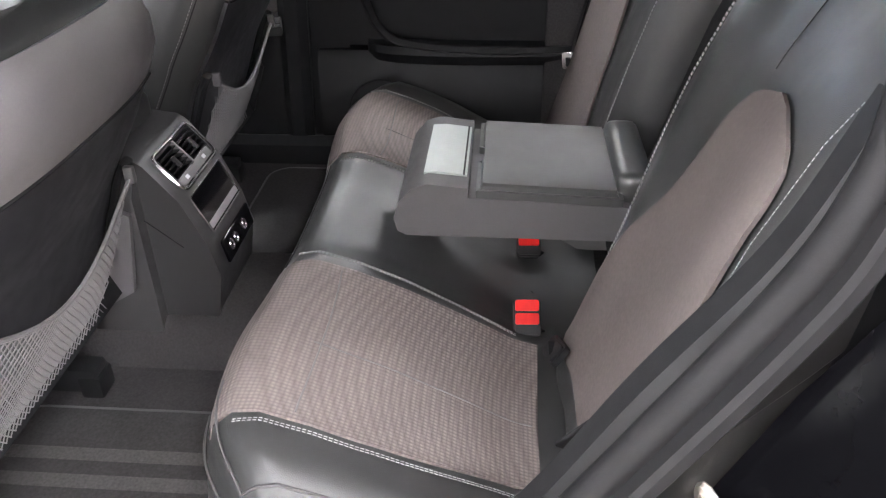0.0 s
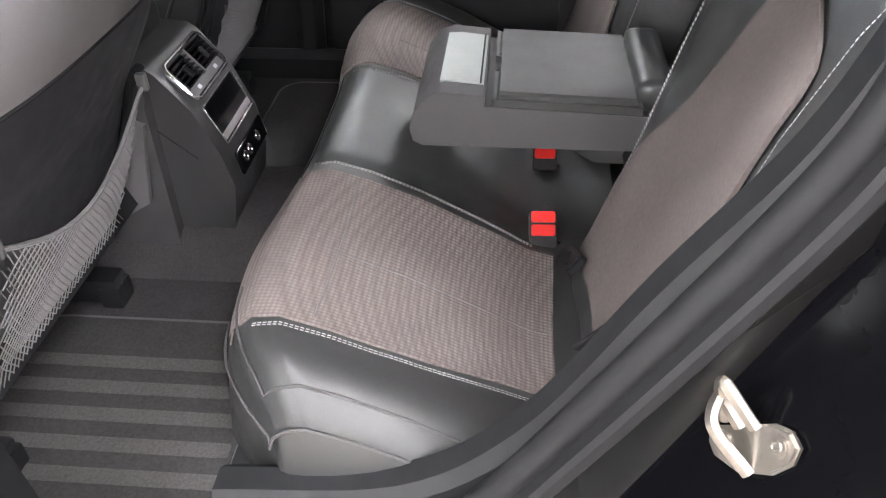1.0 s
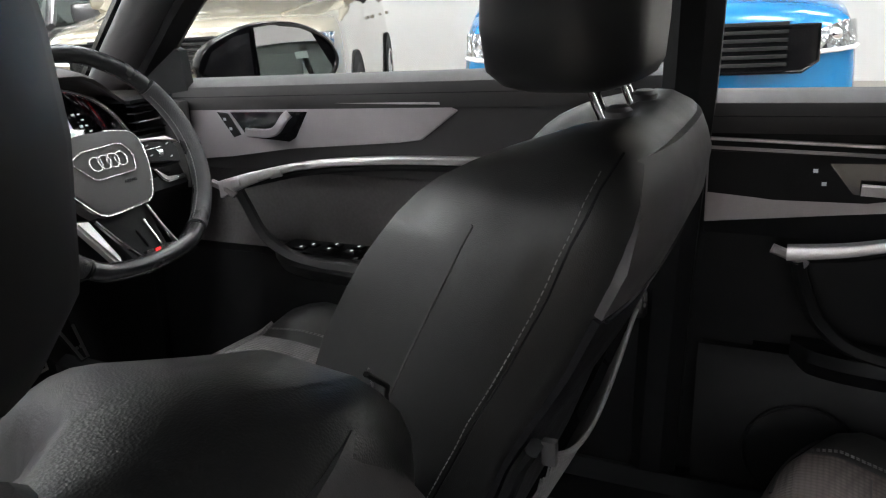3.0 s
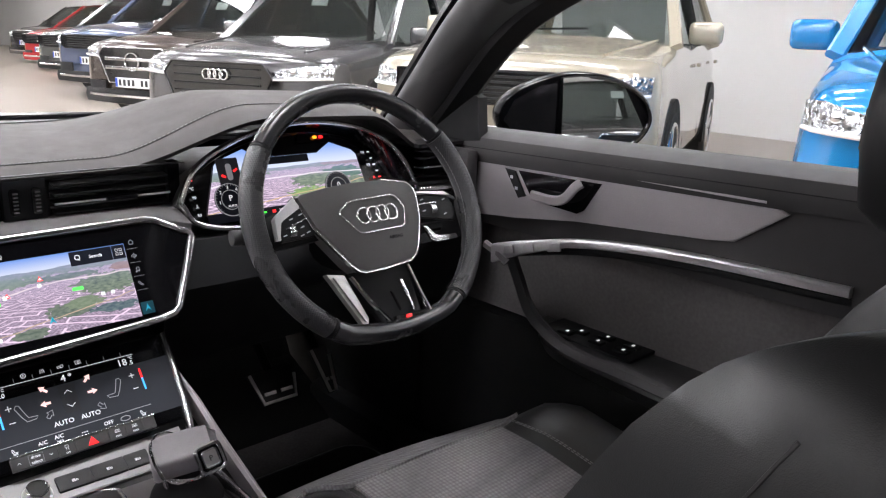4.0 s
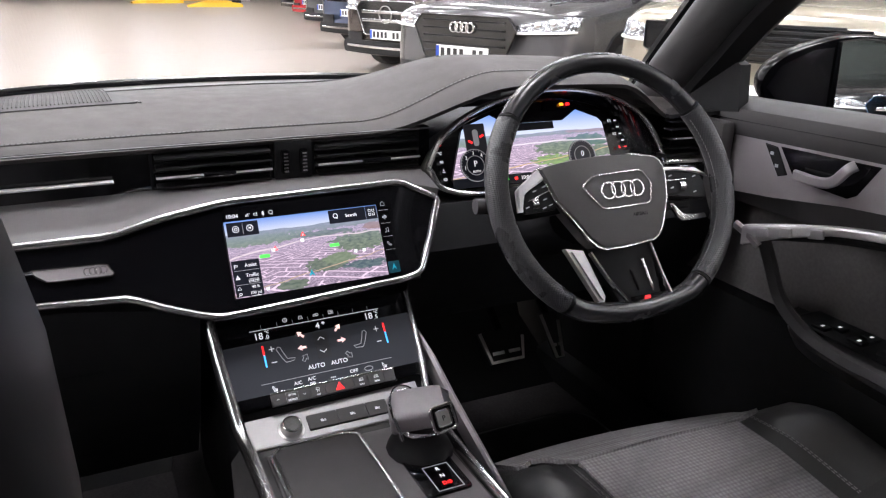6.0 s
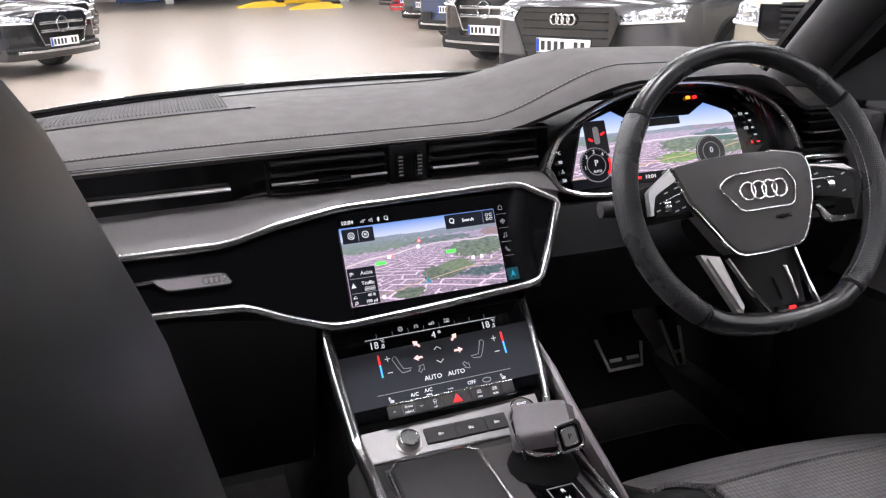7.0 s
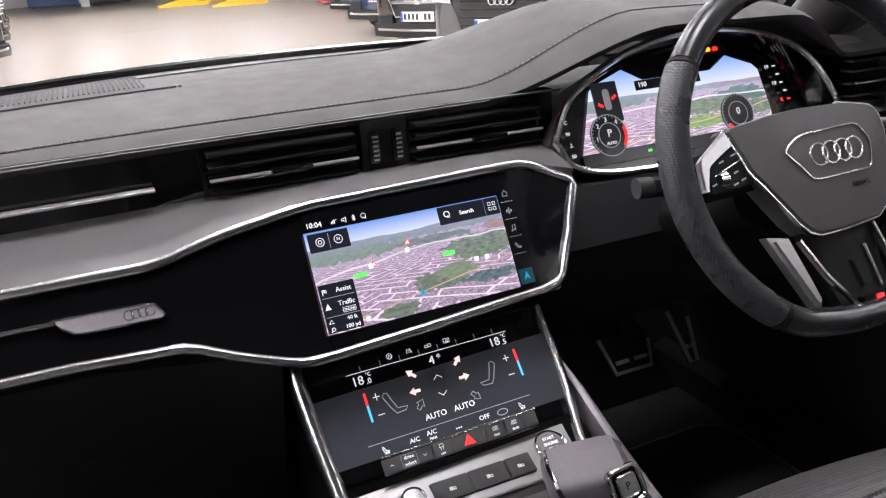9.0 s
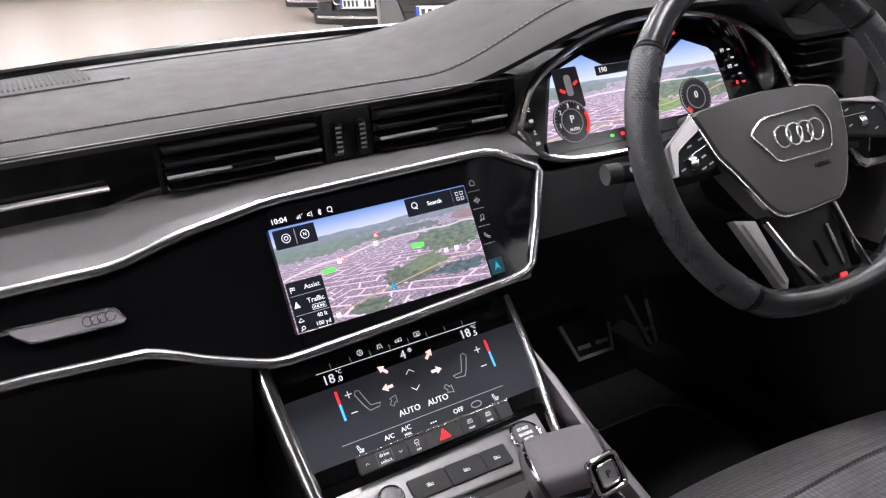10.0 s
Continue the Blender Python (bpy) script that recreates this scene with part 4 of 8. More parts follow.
def map_screen(name, sky, strength, patches, roads):
    """Lit road map seen aslant: sky over hazy fields, houses, streets."""
    m = bpy.data.materials.new(name)
    m.use_nodes = True
    nt = m.node_tree
    N, K = nt.nodes, nt.links
    b = N["Principled BSDF"]
    b.inputs["Base Color"].default_value = (0.01, 0.01, 0.012, 1)
    b.inputs["Roughness"].default_value = 0.12
    uv = N.new("ShaderNodeUVMap")
    sep = N.new("ShaderNodeSeparateXYZ")
    K.new(uv.outputs[0], sep.inputs[0])

    def math_(op, a, bb, c=None):
        n = N.new("ShaderNodeMath")
        n.operation = op
        for i, v in enumerate((a, bb, c)):
            if v is None:
                continue
            if isinstance(v, (int, float)):
                n.inputs[i].default_value = v
            else:
                K.new(v, n.inputs[i])
        return n.outputs[0]

    def mix(f, a, bb):
        n = N.new("ShaderNodeMix")
        n.data_type = "RGBA"
        K.new(f, n.inputs[0]) if not isinstance(f, float) else None
        for i, v in ((6, a), (7, bb)):
            if isinstance(v, tuple):
                n.inputs[i].default_value = (*v, 1)
            else:
                K.new(v, n.inputs[i])
        return n.outputs[2]

    # ground plane seen in perspective
    x, y = sep.outputs[0], sep.outputs[1]
    depth = math_("DIVIDE", 1.0, math_("MAXIMUM", math_("SUBTRACT", sky + 0.06, y), 0.03))
    gx = math_("MULTIPLY", math_("SUBTRACT", x, 0.5), depth)
    com = N.new("ShaderNodeCombineXYZ")
    K.new(math_("MULTIPLY", gx, 2.6), com.inputs[0])
    K.new(math_("MULTIPLY", depth, 3.0), com.inputs[1])
    def noise(vec, scale, detail=3):
        n = N.new("ShaderNodeTexNoise")
        n.inputs["Scale"].default_value = scale
        n.inputs["Detail"].default_value = detail
        K.new(vec, n.inputs["Vector"])
        return n.outputs["Fac"]

    def streets(turn, scale, row, gap):
        mp = N.new("ShaderNodeMapping")
        mp.inputs["Rotation"].default_value = (0, 0, radians(turn))
        K.new(warped.outputs[0], mp.inputs["Vector"])
        br = N.new("ShaderNodeTexBrick")
        br.offset, br.offset_frequency, br.squash, br.squash_frequency = 0.37, 2, 0.6, 3
        for k, v in (("Scale", scale), ("Mortar Size", gap), ("Mortar Smooth", 0.1), ("Brick Width", 1.3), ("Row Height", row)):
            br.inputs[k].default_value = v
        K.new(mp.outputs[0], br.inputs["Vector"])
        return br.outputs["Fac"]

    warped = N.new("ShaderNodeCombineXYZ")
    wn = noise(com.outputs[0], 0.35, 1)
    K.new(math_("ADD", math_("MULTIPLY", gx, 2.6), math_("MULTIPLY", wn, 2.2)), warped.inputs[0])
    K.new(math_("ADD", math_("MULTIPLY", depth, 3.0), math_("MULTIPLY", wn, -1.6)), warped.inputs[1])
    v1 = N.new("ShaderNodeTexVoronoi")
    v1.inputs["Scale"].default_value = 24
    K.new(com.outputs[0], v1.inputs["Vector"])
    houses = mix(math_("MULTIPLY", v1.outputs["Distance"], 1.2), (0.05, 0.04, 0.07), (0.52, 0.42, 0.54))
    fine = noise(uv.outputs[0], 26, 6)
    side = math_("GREATER_THAN", noise(com.outputs[0], 0.55, 0), 0.5)
    net = N.new("ShaderNodeMix")
    K.new(side, net.inputs[0])
    K.new(streets(28, 1.15, 0.42, 0.036), net.inputs[2])
    K.new(streets(-34, 1.35, 0.40, 0.036), net.inputs[3])
    col = mix(net.outputs[0], houses, (0.88, 0.70, 0.86))
    # fields, parks and woods with ragged edges
    rag = math_("MULTIPLY", math_("SUBTRACT", fine, 0.5), 3.2)
    for cx_, cy_, rx_, ry_, ca, cb in patches:
        dx = math_("DIVIDE", math_("SUBTRACT", x, cx_), rx_)
        dy = math_("DIVIDE", math_("SUBTRACT", y, cy_), ry_)
        dd = math_("ADD", math_("ADD", math_("MULTIPLY", dx, dx), math_("MULTIPLY", dy, dy)), rag)
        col = mix(math_("LESS_THAN", dd, 1.0), col, mix(math_("MULTIPLY_ADD", noise(uv.outputs[0], 30, 5), 3.0, -1.0), ca, cb))
    # a pale main road and an ochre one, bending
    for a0, a1, a2, wd, rc in roads:
        ln = math_("SUBTRACT", y, math_("ADD", a0, math_("MULTIPLY", x, math_("ADD", a1, math_("MULTIPLY", x, a2)))))
        ln = math_("ADD", ln, math_("MULTIPLY", math_("SUBTRACT", noise(uv.outputs[0], 4, 1), 0.5), 0.10))
        col = mix(math_("LESS_THAN", math_("ABSOLUTE", ln, 0.0), wd), col, rc)
    haze = math_("MULTIPLY", math_("POWER", math_("MAXIMUM", math_("DIVIDE", y, sky), 0.0), 5.0), 0.5)
    col = mix(haze, col, (0.30, 0.38, 0.60))
    skyc = mix(math_("DIVIDE", math_("SUBTRACT", y, sky), 1 - sky), (0.62, 0.70, 0.85), (0.16, 0.32, 0.75))
    wav = N.new("ShaderNodeTexNoise")
    wav.inputs["Scale"].default_value = 5
    K.new(uv.outputs[0], wav.inputs["Vector"])
    line = math_("ADD", sky, math_("MULTIPLY", math_("SUBTRACT", wav.outputs["Fac"], 0.5), 0.06))
    col = mix(math_("GREATER_THAN", y, line), col, skyc)
    K.new(col, b.inputs["Emission Color"])
    b.inputs["Emission Strength"].default_value = strength
    return m


def screen(name, pts, m, material, parent, label=""):
    """A thin lit screen of outline pts with its picture fitted to it."""
    bm = bmesh.new()
    uvl = bm.loops.layers.uv.new("UVMap")
    xs, ys = [p[0] for p in pts], [p[1] for p in pts]
    f = bm.faces.new([bm.verts.new((p[0], p[1], 0)) for p in pts])
    for lp in f.loops:
        lp[uvl].uv = ((lp.vert.co.x - min(xs)) / (max(xs) - min(xs)), (lp.vert.co.y - min(ys)) / (max(ys) - min(ys)))
    bm.transform(m)
    return part(name, bm, material, parent, label, smooth=False)


GREY_TILE = mat("screen_grey_tile", (0.045, 0.047, 0.055), 0.15, emit=0.12)
FIELD, FIELD2, WOOD, WOOD2, SOIL, SOIL2 = (0.16, 0.22, 0.14), (0.24, 0.30, 0.21), (0.10, 0.14, 0.11), (0.20, 0.24, 0.19), (0.30, 0.18, 0.14), (0.38, 0.24, 0.19)
MAP1 = map_screen("navigation_map_picture", 0.83, 0.74, ((0.40, 0.80, 0.90, 0.055, (0.18, 0.24, 0.17), (0.30, 0.30, 0.30)), (0.14, 0.72, 0.42, 0.07, FIELD, FIELD2), (0.62, 0.70, 0.20, 0.035, WOOD, WOOD2), (0.85, 0.53, 0.20, 0.13, WOOD, FIELD2), (0.97, 0.72, 0.08, 0.05, SOIL, SOIL2), (0.60, 0.27, 0.13, 0.10, WOOD, WOOD2), (0.69, 0.33, 0.11, 0.075, FIELD, FIELD2), (0.86, 0.20, 0.15, 0.06, (0.06, 0.10, 0.13), (0.16, 0.22, 0.22)), (0.36, 0.07, 0.10, 0.07, WOOD, WOOD2)),
                  ((0.02, 0.36, -0.02, 0.006, (0.55, 0.42, 0.30)), (0.50, 0.42, -0.30, 0.008, (0.80, 0.70, 0.72))))
MAP2 = map_screen("cluster_map_picture", 0.66, 0.82, ((0.50, 0.64, 0.90, 0.04, (0.18, 0.24, 0.17), (0.30, 0.30, 0.30)), (0.10, 0.58, 0.30, 0.06, FIELD, FIELD2), (0.88, 0.64, 0.16, 0.03, SOIL, SOIL2), (0.86, 0.47, 0.16, 0.11, (0.05, 0.12, 0.11), (0.13, 0.22, 0.16)), (0.66, 0.40, 0.14, 0.11, WOOD, FIELD2), (0.62, 0.20, 0.12, 0.08, FIELD, (0.26, 0.44, 0.14)), (0.94, 0.28, 0.10, 0.10, WOOD, FIELD2)),
                  ((0.02, 0.30, 0.0, 0.007, (0.60, 0.44, 0.26)), (0.42, 0.25, -0.2, 0.010, (0.82, 0.76, 0.80))))
cs = screen("display", [(-0.147, -0.046), (0.152, -0.046), (0.152, -0.02), (0.147, 0.0295), (0.139, 0.038), (0.0985, 0.054), (0.0695, 0.0375), (-0.037, 0.0375), (-0.0646, 0.0535), (-0.112, 0.0375), (-0.1176, 0.031), (-0.142, -0.0324)], CD, MAP2, cl, "lit digital map display with two dials")
part("lower_strip", plate([(-0.147, -0.058), (0.147, -0.058), (0.147, -0.043), (-0.147, -0.043)], 0.0012, CD), DARK_TILE, cs)


def dial(x, y, r, text, red):
    d = part("dial", plate([(r * math.cos(a), r * math.sin(a)) for a in [2 * math.pi * k / 36 for k in range(36)]], 0.002, at(CD, x, y)), DARK_TILE, cs, "round lit dial")
    part("dial_ring", tube([at(CD, x, y) @ V(r * 0.97 * math.cos(a), r * 0.97 * math.sin(a), 0.002) for a in [2 * math.pi * k / 36 for k in range(36)]], 0.0007, 5, True, (0, -0.907, 0.42)), DIM_MARK, d)
    part("dial_hub", tube([at(CD, x, y) @ V(r * 0.58 * math.cos(a), r * 0.58 * math.sin(a), 0.002) for a in [2 * math.pi * k / 36 for k in range(36)]], 0.0006, 5, True, (0, -0.907, 0.42)), DIM_MARK, d)
    tk = []
    for k in range(25):
        a = radians(225 - 270 * k / 24)
        tk.append(box((0, 0, 0), (r * 0.10, 0.0005, 0.0006), m=at(CD, x, y) @ Matrix.Rotation(a, 4, "Z") @ Matrix.Translation((r * 0.91, 0, 0.0024))))
    part("tick", join(*tk), DIM_MARK, d, kind="stuff")
    arc = [at(CD, x, y) @ V(r * 0.86 * math.cos(a), r * 0.86 * math.sin(a), 0.0028) for a in [radians(q) for q in (range(20, -46, -6) if red else range(-128, -150, -6))]]
    part("red_arc", tube(arc, 0.0016, 5, up=(0, -0.907, 0.42)), RED_MARK, d)
    write(text, r * 0.5, at(CD, x, y + r * 0.08, 0.003), WHITE_MARK, d)
    return d


dl = dial(-0.104, -0.024, 0.026, "P", True)
write("AUTO", 0.0052, at(CD, -0.104, -0.034, 0.003), WHITE_MARK, dl)
for k, (n, a) in enumerate((("1", 190), ("2", 140), ("3", 95), ("4", 50))):
    write(n, 0.0078, at(CD, -0.104 + 0.0190 * math.cos(radians(a)), -0.024 + 0.0190 * math.sin(radians(a)), 0.003), WHITE_MARK, dl)
dial(0.0955, -0.0235, 0.026, "0", False)
ci = part("car_tile", plate(rrect(0.036, 0.05, 0.002, cx=-0.096, cy=0.016), 0.0015, CD), GREY_TILE, cs)
part("car_symbol", plate(rrect(0.009, 0.026, 0.004, cx=-0.096, cy=0.019), 0.001, at(CD, 0, 0, 0.0018)), DIM_MARK, ci)
for s in (-1, 1):
    part("open_door_mark", box((0, 0, 0), (0.007, 0.003, 0.001), m=at(CD, -0.096 + s * 0.0105, 0.017 + s * 0.004, 0.0025, s * 30)), RED_MARK, ci)
part("info_tile", plate(rrect(0.10, 0.012, 0.001, cx=0.0, cy=0.031), 0.0012, CD), DARK_TILE, cs)
write("190", 0.009, at(CD, -0.04, 0.031, 0.0018), WHITE_MARK, cs)
write("10:04", 0.0085, at(CD, -0.018, -0.0505, 0.0018), WHITE_MARK, cs)
write("18.5", 0.008, at(CD, 0.07, -0.0505, 0.0018), WHITE_MARK, cs)
part("park_lamp_mark", box((0, 0, 0), (0.005, 0.004, 0.001), m=at(CD, -0.036, -0.0505, 0.0018)), RED_MARK, cs)
part("dipped_mark", box((0, 0, 0), (0.005, 0.003, 0.001), m=at(CD, -0.052, -0.0505, 0.0018)), GREEN_MARK, cs)
part("gauge_mark", box((0, 0, 0), (0.009, 0.004, 0.001), m=at(CD, -0.163, 0.012, 0.003)), RED_MARK, cl)
for k, tx in enumerate(("\u00b0C", "90", "", "50")):
    if tx:
        write(tx, 0.0062, at(CD, -0.162 + 0.0008 * k, -0.0015 - 0.0135 * k, 0.003), WHITE_MARK, cl)
    else:
        strokes([[(0, 3), (0, -2)], [(-2.4, -2), (2.4, -2)], [(-1, 1), (1, 1)]], at(CD, -0.160, -0.0285, 0.003), 0.0004, WHITE_MARK, cl, "gauge_symbol")
for k, (tx, mm) in enumerate((("1/1", WHITE_MARK), ("", WHITE_MARK), ("1/2", WHITE_MARK), ("", WHITE_MARK), ("R", RED_MARK))):
    if tx:
        write(tx, 0.0062, at(CD, 0.160 + 0.003 * k, 0.030 - 0.0115 * k, 0.003), mm, cl)
    part("gauge_mark", box((0, 0, 0), (0.005, 0.0016, 0.001), m=at(CD, 0.172 + 0.003 * k, 0.030 - 0.0115 * k, 0.003)), mm, cl)
for x, mm in ((0.070, AMBER_MARK), (0.082, RED_MARK)):
    part("warning_lamp", plate(rrect(0.008, 0.005, 0.002), 0.001, at(CD, x, 0.063, 0.004)), mm, cl, "lit warning lamp")
part("warning_window", plate([(0.035, 0.056), (0.11, 0.056), (0.10, 0.076), (0.045, 0.076)], 0.0012, CD), GLOSS, cl)

# driver-side end vent and its surround
ev = thing("end_vent", "black side air vent beside the wheel", "air vent", (0.68, 0.05, 0.99))
part("housing", join(box((0.69, 0.085, 1.022), (0.12, 0.08, 0.006)), box((0.69, 0.085, 0.955), (0.12, 0.08, 0.006)), box((0.69, 0.12, 0.988), (0.12, 0.004, 0.07))), HARD, ev)
for z in (0.968, 0.984, 1.000, 1.013):
    part("slat", box((0.69, 0.05, z), (0.115, 0.02, 0.0035), 0.001), GLOSS, ev)
part("slat_trim", box((0.68, 0.036, 0.9855), (0.09, 0.005, 0.003), 0.001), ALU, ev)
part("surround", sweep([V(0.635, 0.045, 0.945), V(0.745, 0.03, 0.945), V(0.752, 0.02, 0.90), V(0.745, 0.01, 0.855), V(0.65, 0.02, 0.85)], flat(0.008, 0.007), (0, -1, 0)), ALU, dash)
part("switch_panel", box((0.70, 0.05, 0.90), (0.10, 0.04, 0.08), 0.006), GLOSS, dash)
for s in (1,):
    part("dash_end", box((s * 0.72, 0.15, 0.93), (0.03, 0.3, 0.17), 0.01), SOFT, dash)
    part("dash_end", box((-s * 0.725, 0.15, 0.93), (0.02, 0.3, 0.17), 0.008), SOFT, dash)

# centre screen
nav = thing("centre_screen", "lit navigation touch screen in a gloss black panel", "screen", (0, 0, 0.89))
SM = axes(S(0.01, 0, 0.0), (1, 0.02, 0), UP)
part("glass", plate(rrect(0.252, 0.130, 0.004, cx=0.012, cy=0.002), 0.0035, SM, 0.001), GLOSS, nav, "gloss black screen glass")
ns = screen("map_picture", [(-0.1165, -0.0505), (0.0905, -0.0505), (0.0905, 0.0475), (-0.1165, 0.0475)], at(SM, 0, 0, 0.0042), MAP1, nav, "lit aerial road map")


def tile(x, y, w, h, name="tile", z=0.0048, mm=None):
    return part(name, plate(rrect(w, h, 0.0008, 2, x, y), 0.0006, at(SM, 0, 0, z)), mm or DARK_TILE, ns)


tile(-0.094, 0.0365, 0.040, 0.018)
tile(0.047, 0.0375, 0.052, 0.018)
tile(0.0815, 0.0375, 0.016, 0.018)
tile(-0.098, -0.0265, 0.035, 0.046)
part("cursor_tile", plate(rrect(0.0165, 0.016, 0.001, 2, 0.100, -0.041), 0.0006, at(SM, 0, 0, 0.0048)), TEAL_TILE, ns)
for x in (-0.103, -0.085):
    part("round_symbol", tube([at(SM, x, 0.0365, 0.0058) @ V(0.004 * math.cos(a), 0.004 * math.sin(a), 0) for a in [2 * math.pi * q / 14 for q in range(14)]], 0.0004, 5, True, V(0, -0.888, 0.459)), WHITE_MARK, ns)
part("divider", box((0, 0, 0), (0.0005, 0.014, 0.0004), m=at(SM, -0.094, 0.0365, 0.0058)), DIM_MARK, ns)
write("10:04", 0.0072, at(SM, -0.105, 0.0535, 0.0048), WHITE_MARK, ns)
STATUS = ([[(-2.5, -2), (-2.5, 0)], [(-1, -2), (-1, 1)], [(0.5, -2), (0.5, 2)], [(2, 1), (3, 2)]], [[(-2, -1), (0, -1), (2, -2.5), (2, 2.5), (0, 1), (-2, 1), (-2, -1)]], [[(-1.5, -1.5), (1.5, 1.5), (0, 3), (0, -3), (1.5, -1.5), (-1.5, 1.5)]], [circle(0, 0.4, 2.4), [(1, -2), (2.5, -2.8)]])
for k in range(4):
    strokes(STATUS[k], at(SM, -0.085 + 0.010 * k, 0.0535, 0.0048), 0.00035, WHITE_MARK, ns, "status_symbol")
write("Search", 0.0060, at(SM, 0.052, 0.0372, 0.0058), WHITE_MARK, ns)
part("search_symbol", tube([at(SM, 0.030, 0.0385, 0.0058) @ V(0.003 * math.cos(a), 0.003 * math.sin(a), 0) for a in [2 * math.pi * q / 12 for q in range(12)]], 0.0005, 5, True, V(0, -0.888, 0.459)), WHITE_MARK, ns)
for a in (-1, 1):
    for b2 in (-1, 1):
        strokes([[(-1.5, -1.5), (1.5, -1.5), (1.5, 1.5), (-1.5, 1.5), (-1.5, -1.5)]], at(SM, 0.0815 + a * 0.0026, 0.0375 + b2 * 0.0026, 0.0058), 0.0003, WHITE_MARK, ns, "grid_symbol")
strokes([[(1.8, -1.6), (4, -4)]], at(SM, 0.0285, 0.0385, 0.0058), 0.0005, WHITE_MARK, ns, "search_handle")
strokes([circle(0, 0, 1.8, 8)], at(SM, -0.103, 0.0365, 0.0058), 0.0004, WHITE_MARK, ns, "gear_symbol")
write("N", 0.0045, at(SM, -0.085, 0.0365, 0.0058), WHITE_MARK, ns)
write("Assist", 0.0064, at(SM, -0.092, -0.0105, 0.0058), WHITE_MARK, ns)
write("Traffic", 0.0064, at(SM, -0.092, -0.0235, 0.0058), WHITE_MARK, ns)
write("ONLINE", 0.0036, at(SM, -0.091, -0.0305, 0.0058), WHITE_MARK, ns)
write("40 ft", 0.0054, at(SM, -0.090, -0.0385, 0.0058), WHITE_MARK, ns)
write("100 yd", 0.0054, at(SM, -0.091, -0.046, 0.0058), WHITE_MARK, ns)
for y in (-0.0165, -0.0345):
    part("rule", box((0, 0, 0), (0.032, 0.0005, 0.0004), m=at(SM, -0.098, y, 0.0058)), DIM_MARK, ns)
strokes([[(-2, -2.5), (-2, 2.5)], [(-2, 2.5), (2, 2), (2, 0), (-2, 0.4)], [(0, 2.2), (0, 0.2)]], at(SM, -0.1105, -0.011, 0.0058), 0.0004, WHITE_MARK, ns, "flag_symbol")
part("warning_symbol", plate([(-0.1135, -0.0275), (-0.1075, -0.0275), (-0.1105, -0.0215)], 0.0004, at(SM, 0, 0, 0.0056)), WHITE_MARK, ns)
strokes([[(-2.5, -1.5), (0, 1.8), (2.5, -1.5), (-2.5, -1.5)]], at(SM, -0.1105, -0.039, 0.0058), 0.0004, WHITE_MARK, ns, "hill_symbol")
strokes([circle(0.4, 0.4, 1.6, 8), [(-0.8, -0.8), (-2.2, -2.2)]], at(SM, -0.1105, -0.0465, 0.0058), 0.0004, WHITE_MARK, ns, "zoom_symbol")
strokes([[(-6, -1.5), (6, -1.5)]], at(SM, -0.0905, -0.0484, 0.0058), 0.0003, WHITE_MARK, ns, "scale_bar")
strokes([[(-6.4, -2.2), (6.4, -2.2), (6.4, 2.2), (-6.4, 2.2), (-6.4, -2.2)]], at(SM, -0.0905, -0.0303, 0.0058), 0.00022, WHITE_MARK, ns, "online_frame")
MENU = ([[(-2.6, -2.6), (2.6, -2.6), (2.6, 0.8), (0, 3.4), (-2.6, 0.8), (-2.6, -2.6)]], [[(0, -3.6), (0, 3.6)], [(-1.5, -2), (-1.5, 2)], [(1.5, -2), (1.5, 2)], [(-3, -1), (-3, 1)], [(3, -1), (3, 1)]], [[(-1.2, -2.4), (-1.2, 2.6), (2, 3.4), (2, -1.6)], circle(-2, -2.4, 0.8, 6), circle(1.2, -1.8, 0.8, 6)], [[(-3.2, 2), (-2, 3), (-1, 1.4), (0, -0.6), (1.6, -1.4), (3, -2), (2, -3.2), (-0.6, -2), (-2.4, 0.2), (-3.2, 2)]])
for k in range(4):
    strokes(MENU[k], at(SM, 0.100, 0.0475 - 0.0185 * k, 0.0048), 0.00032, DIM_MARK, ns, "menu_symbol")
    part("rule", box((0, 0, 0), (0.014, 0.0003, 0.0003), m=at(SM, 0.100, 0.039 - 0.0185 * k, 0.0045)), DIM_MARK, ns)
part("menu_arrow", plate([(0.0965, -0.045), (0.100, -0.036), (0.1035, -0.045), (0.100, -0.042)], 0.0005, at(SM, 0, 0, 0.0056)), TEAL_MARK, ns)
for x, y, mm in ((-0.072, -0.002, GREEN_MARK), (0.022, 0.0, GREEN_MARK)):
    tile(x, y, 0.013, 0.0042, "road_sign", 0.0046, mm)
for x, y in ((-0.02, 0.012), (-0.06, 0.004), (0.062, -0.012), (0.05, -0.012), (-0.075, -0.044)):
    tile(x, y, 0.0046, 0.0046, "place_mark", 0.0046, WHITE_MARK)
for x, y in ((-0.018, 0.020), (-0.057, 0.006)):
    wk = part("warning_mark", plate([(x - 0.0032, y - 0.0025), (x + 0.0032, y - 0.0025), (x, y + 0.0032)], 0.0005, at(SM, 0, 0, 0.0046)), RED_MARK, ns)
    part("mark_face", plate([(x - 0.0019, y - 0.0017), (x + 0.0019, y - 0.0017), (x, y + 0.0016)], 0.0003, at(SM, 0, 0, 0.0050)), WHITE_MARK, wk)
part("place_arrow", plate([(-0.019, -0.0365), (-0.015, -0.028), (-0.011, -0.0365), (-0.015, -0.034)], 0.0005, at(SM, 0, 0, 0.0046)), TEAL_MARK, ns)

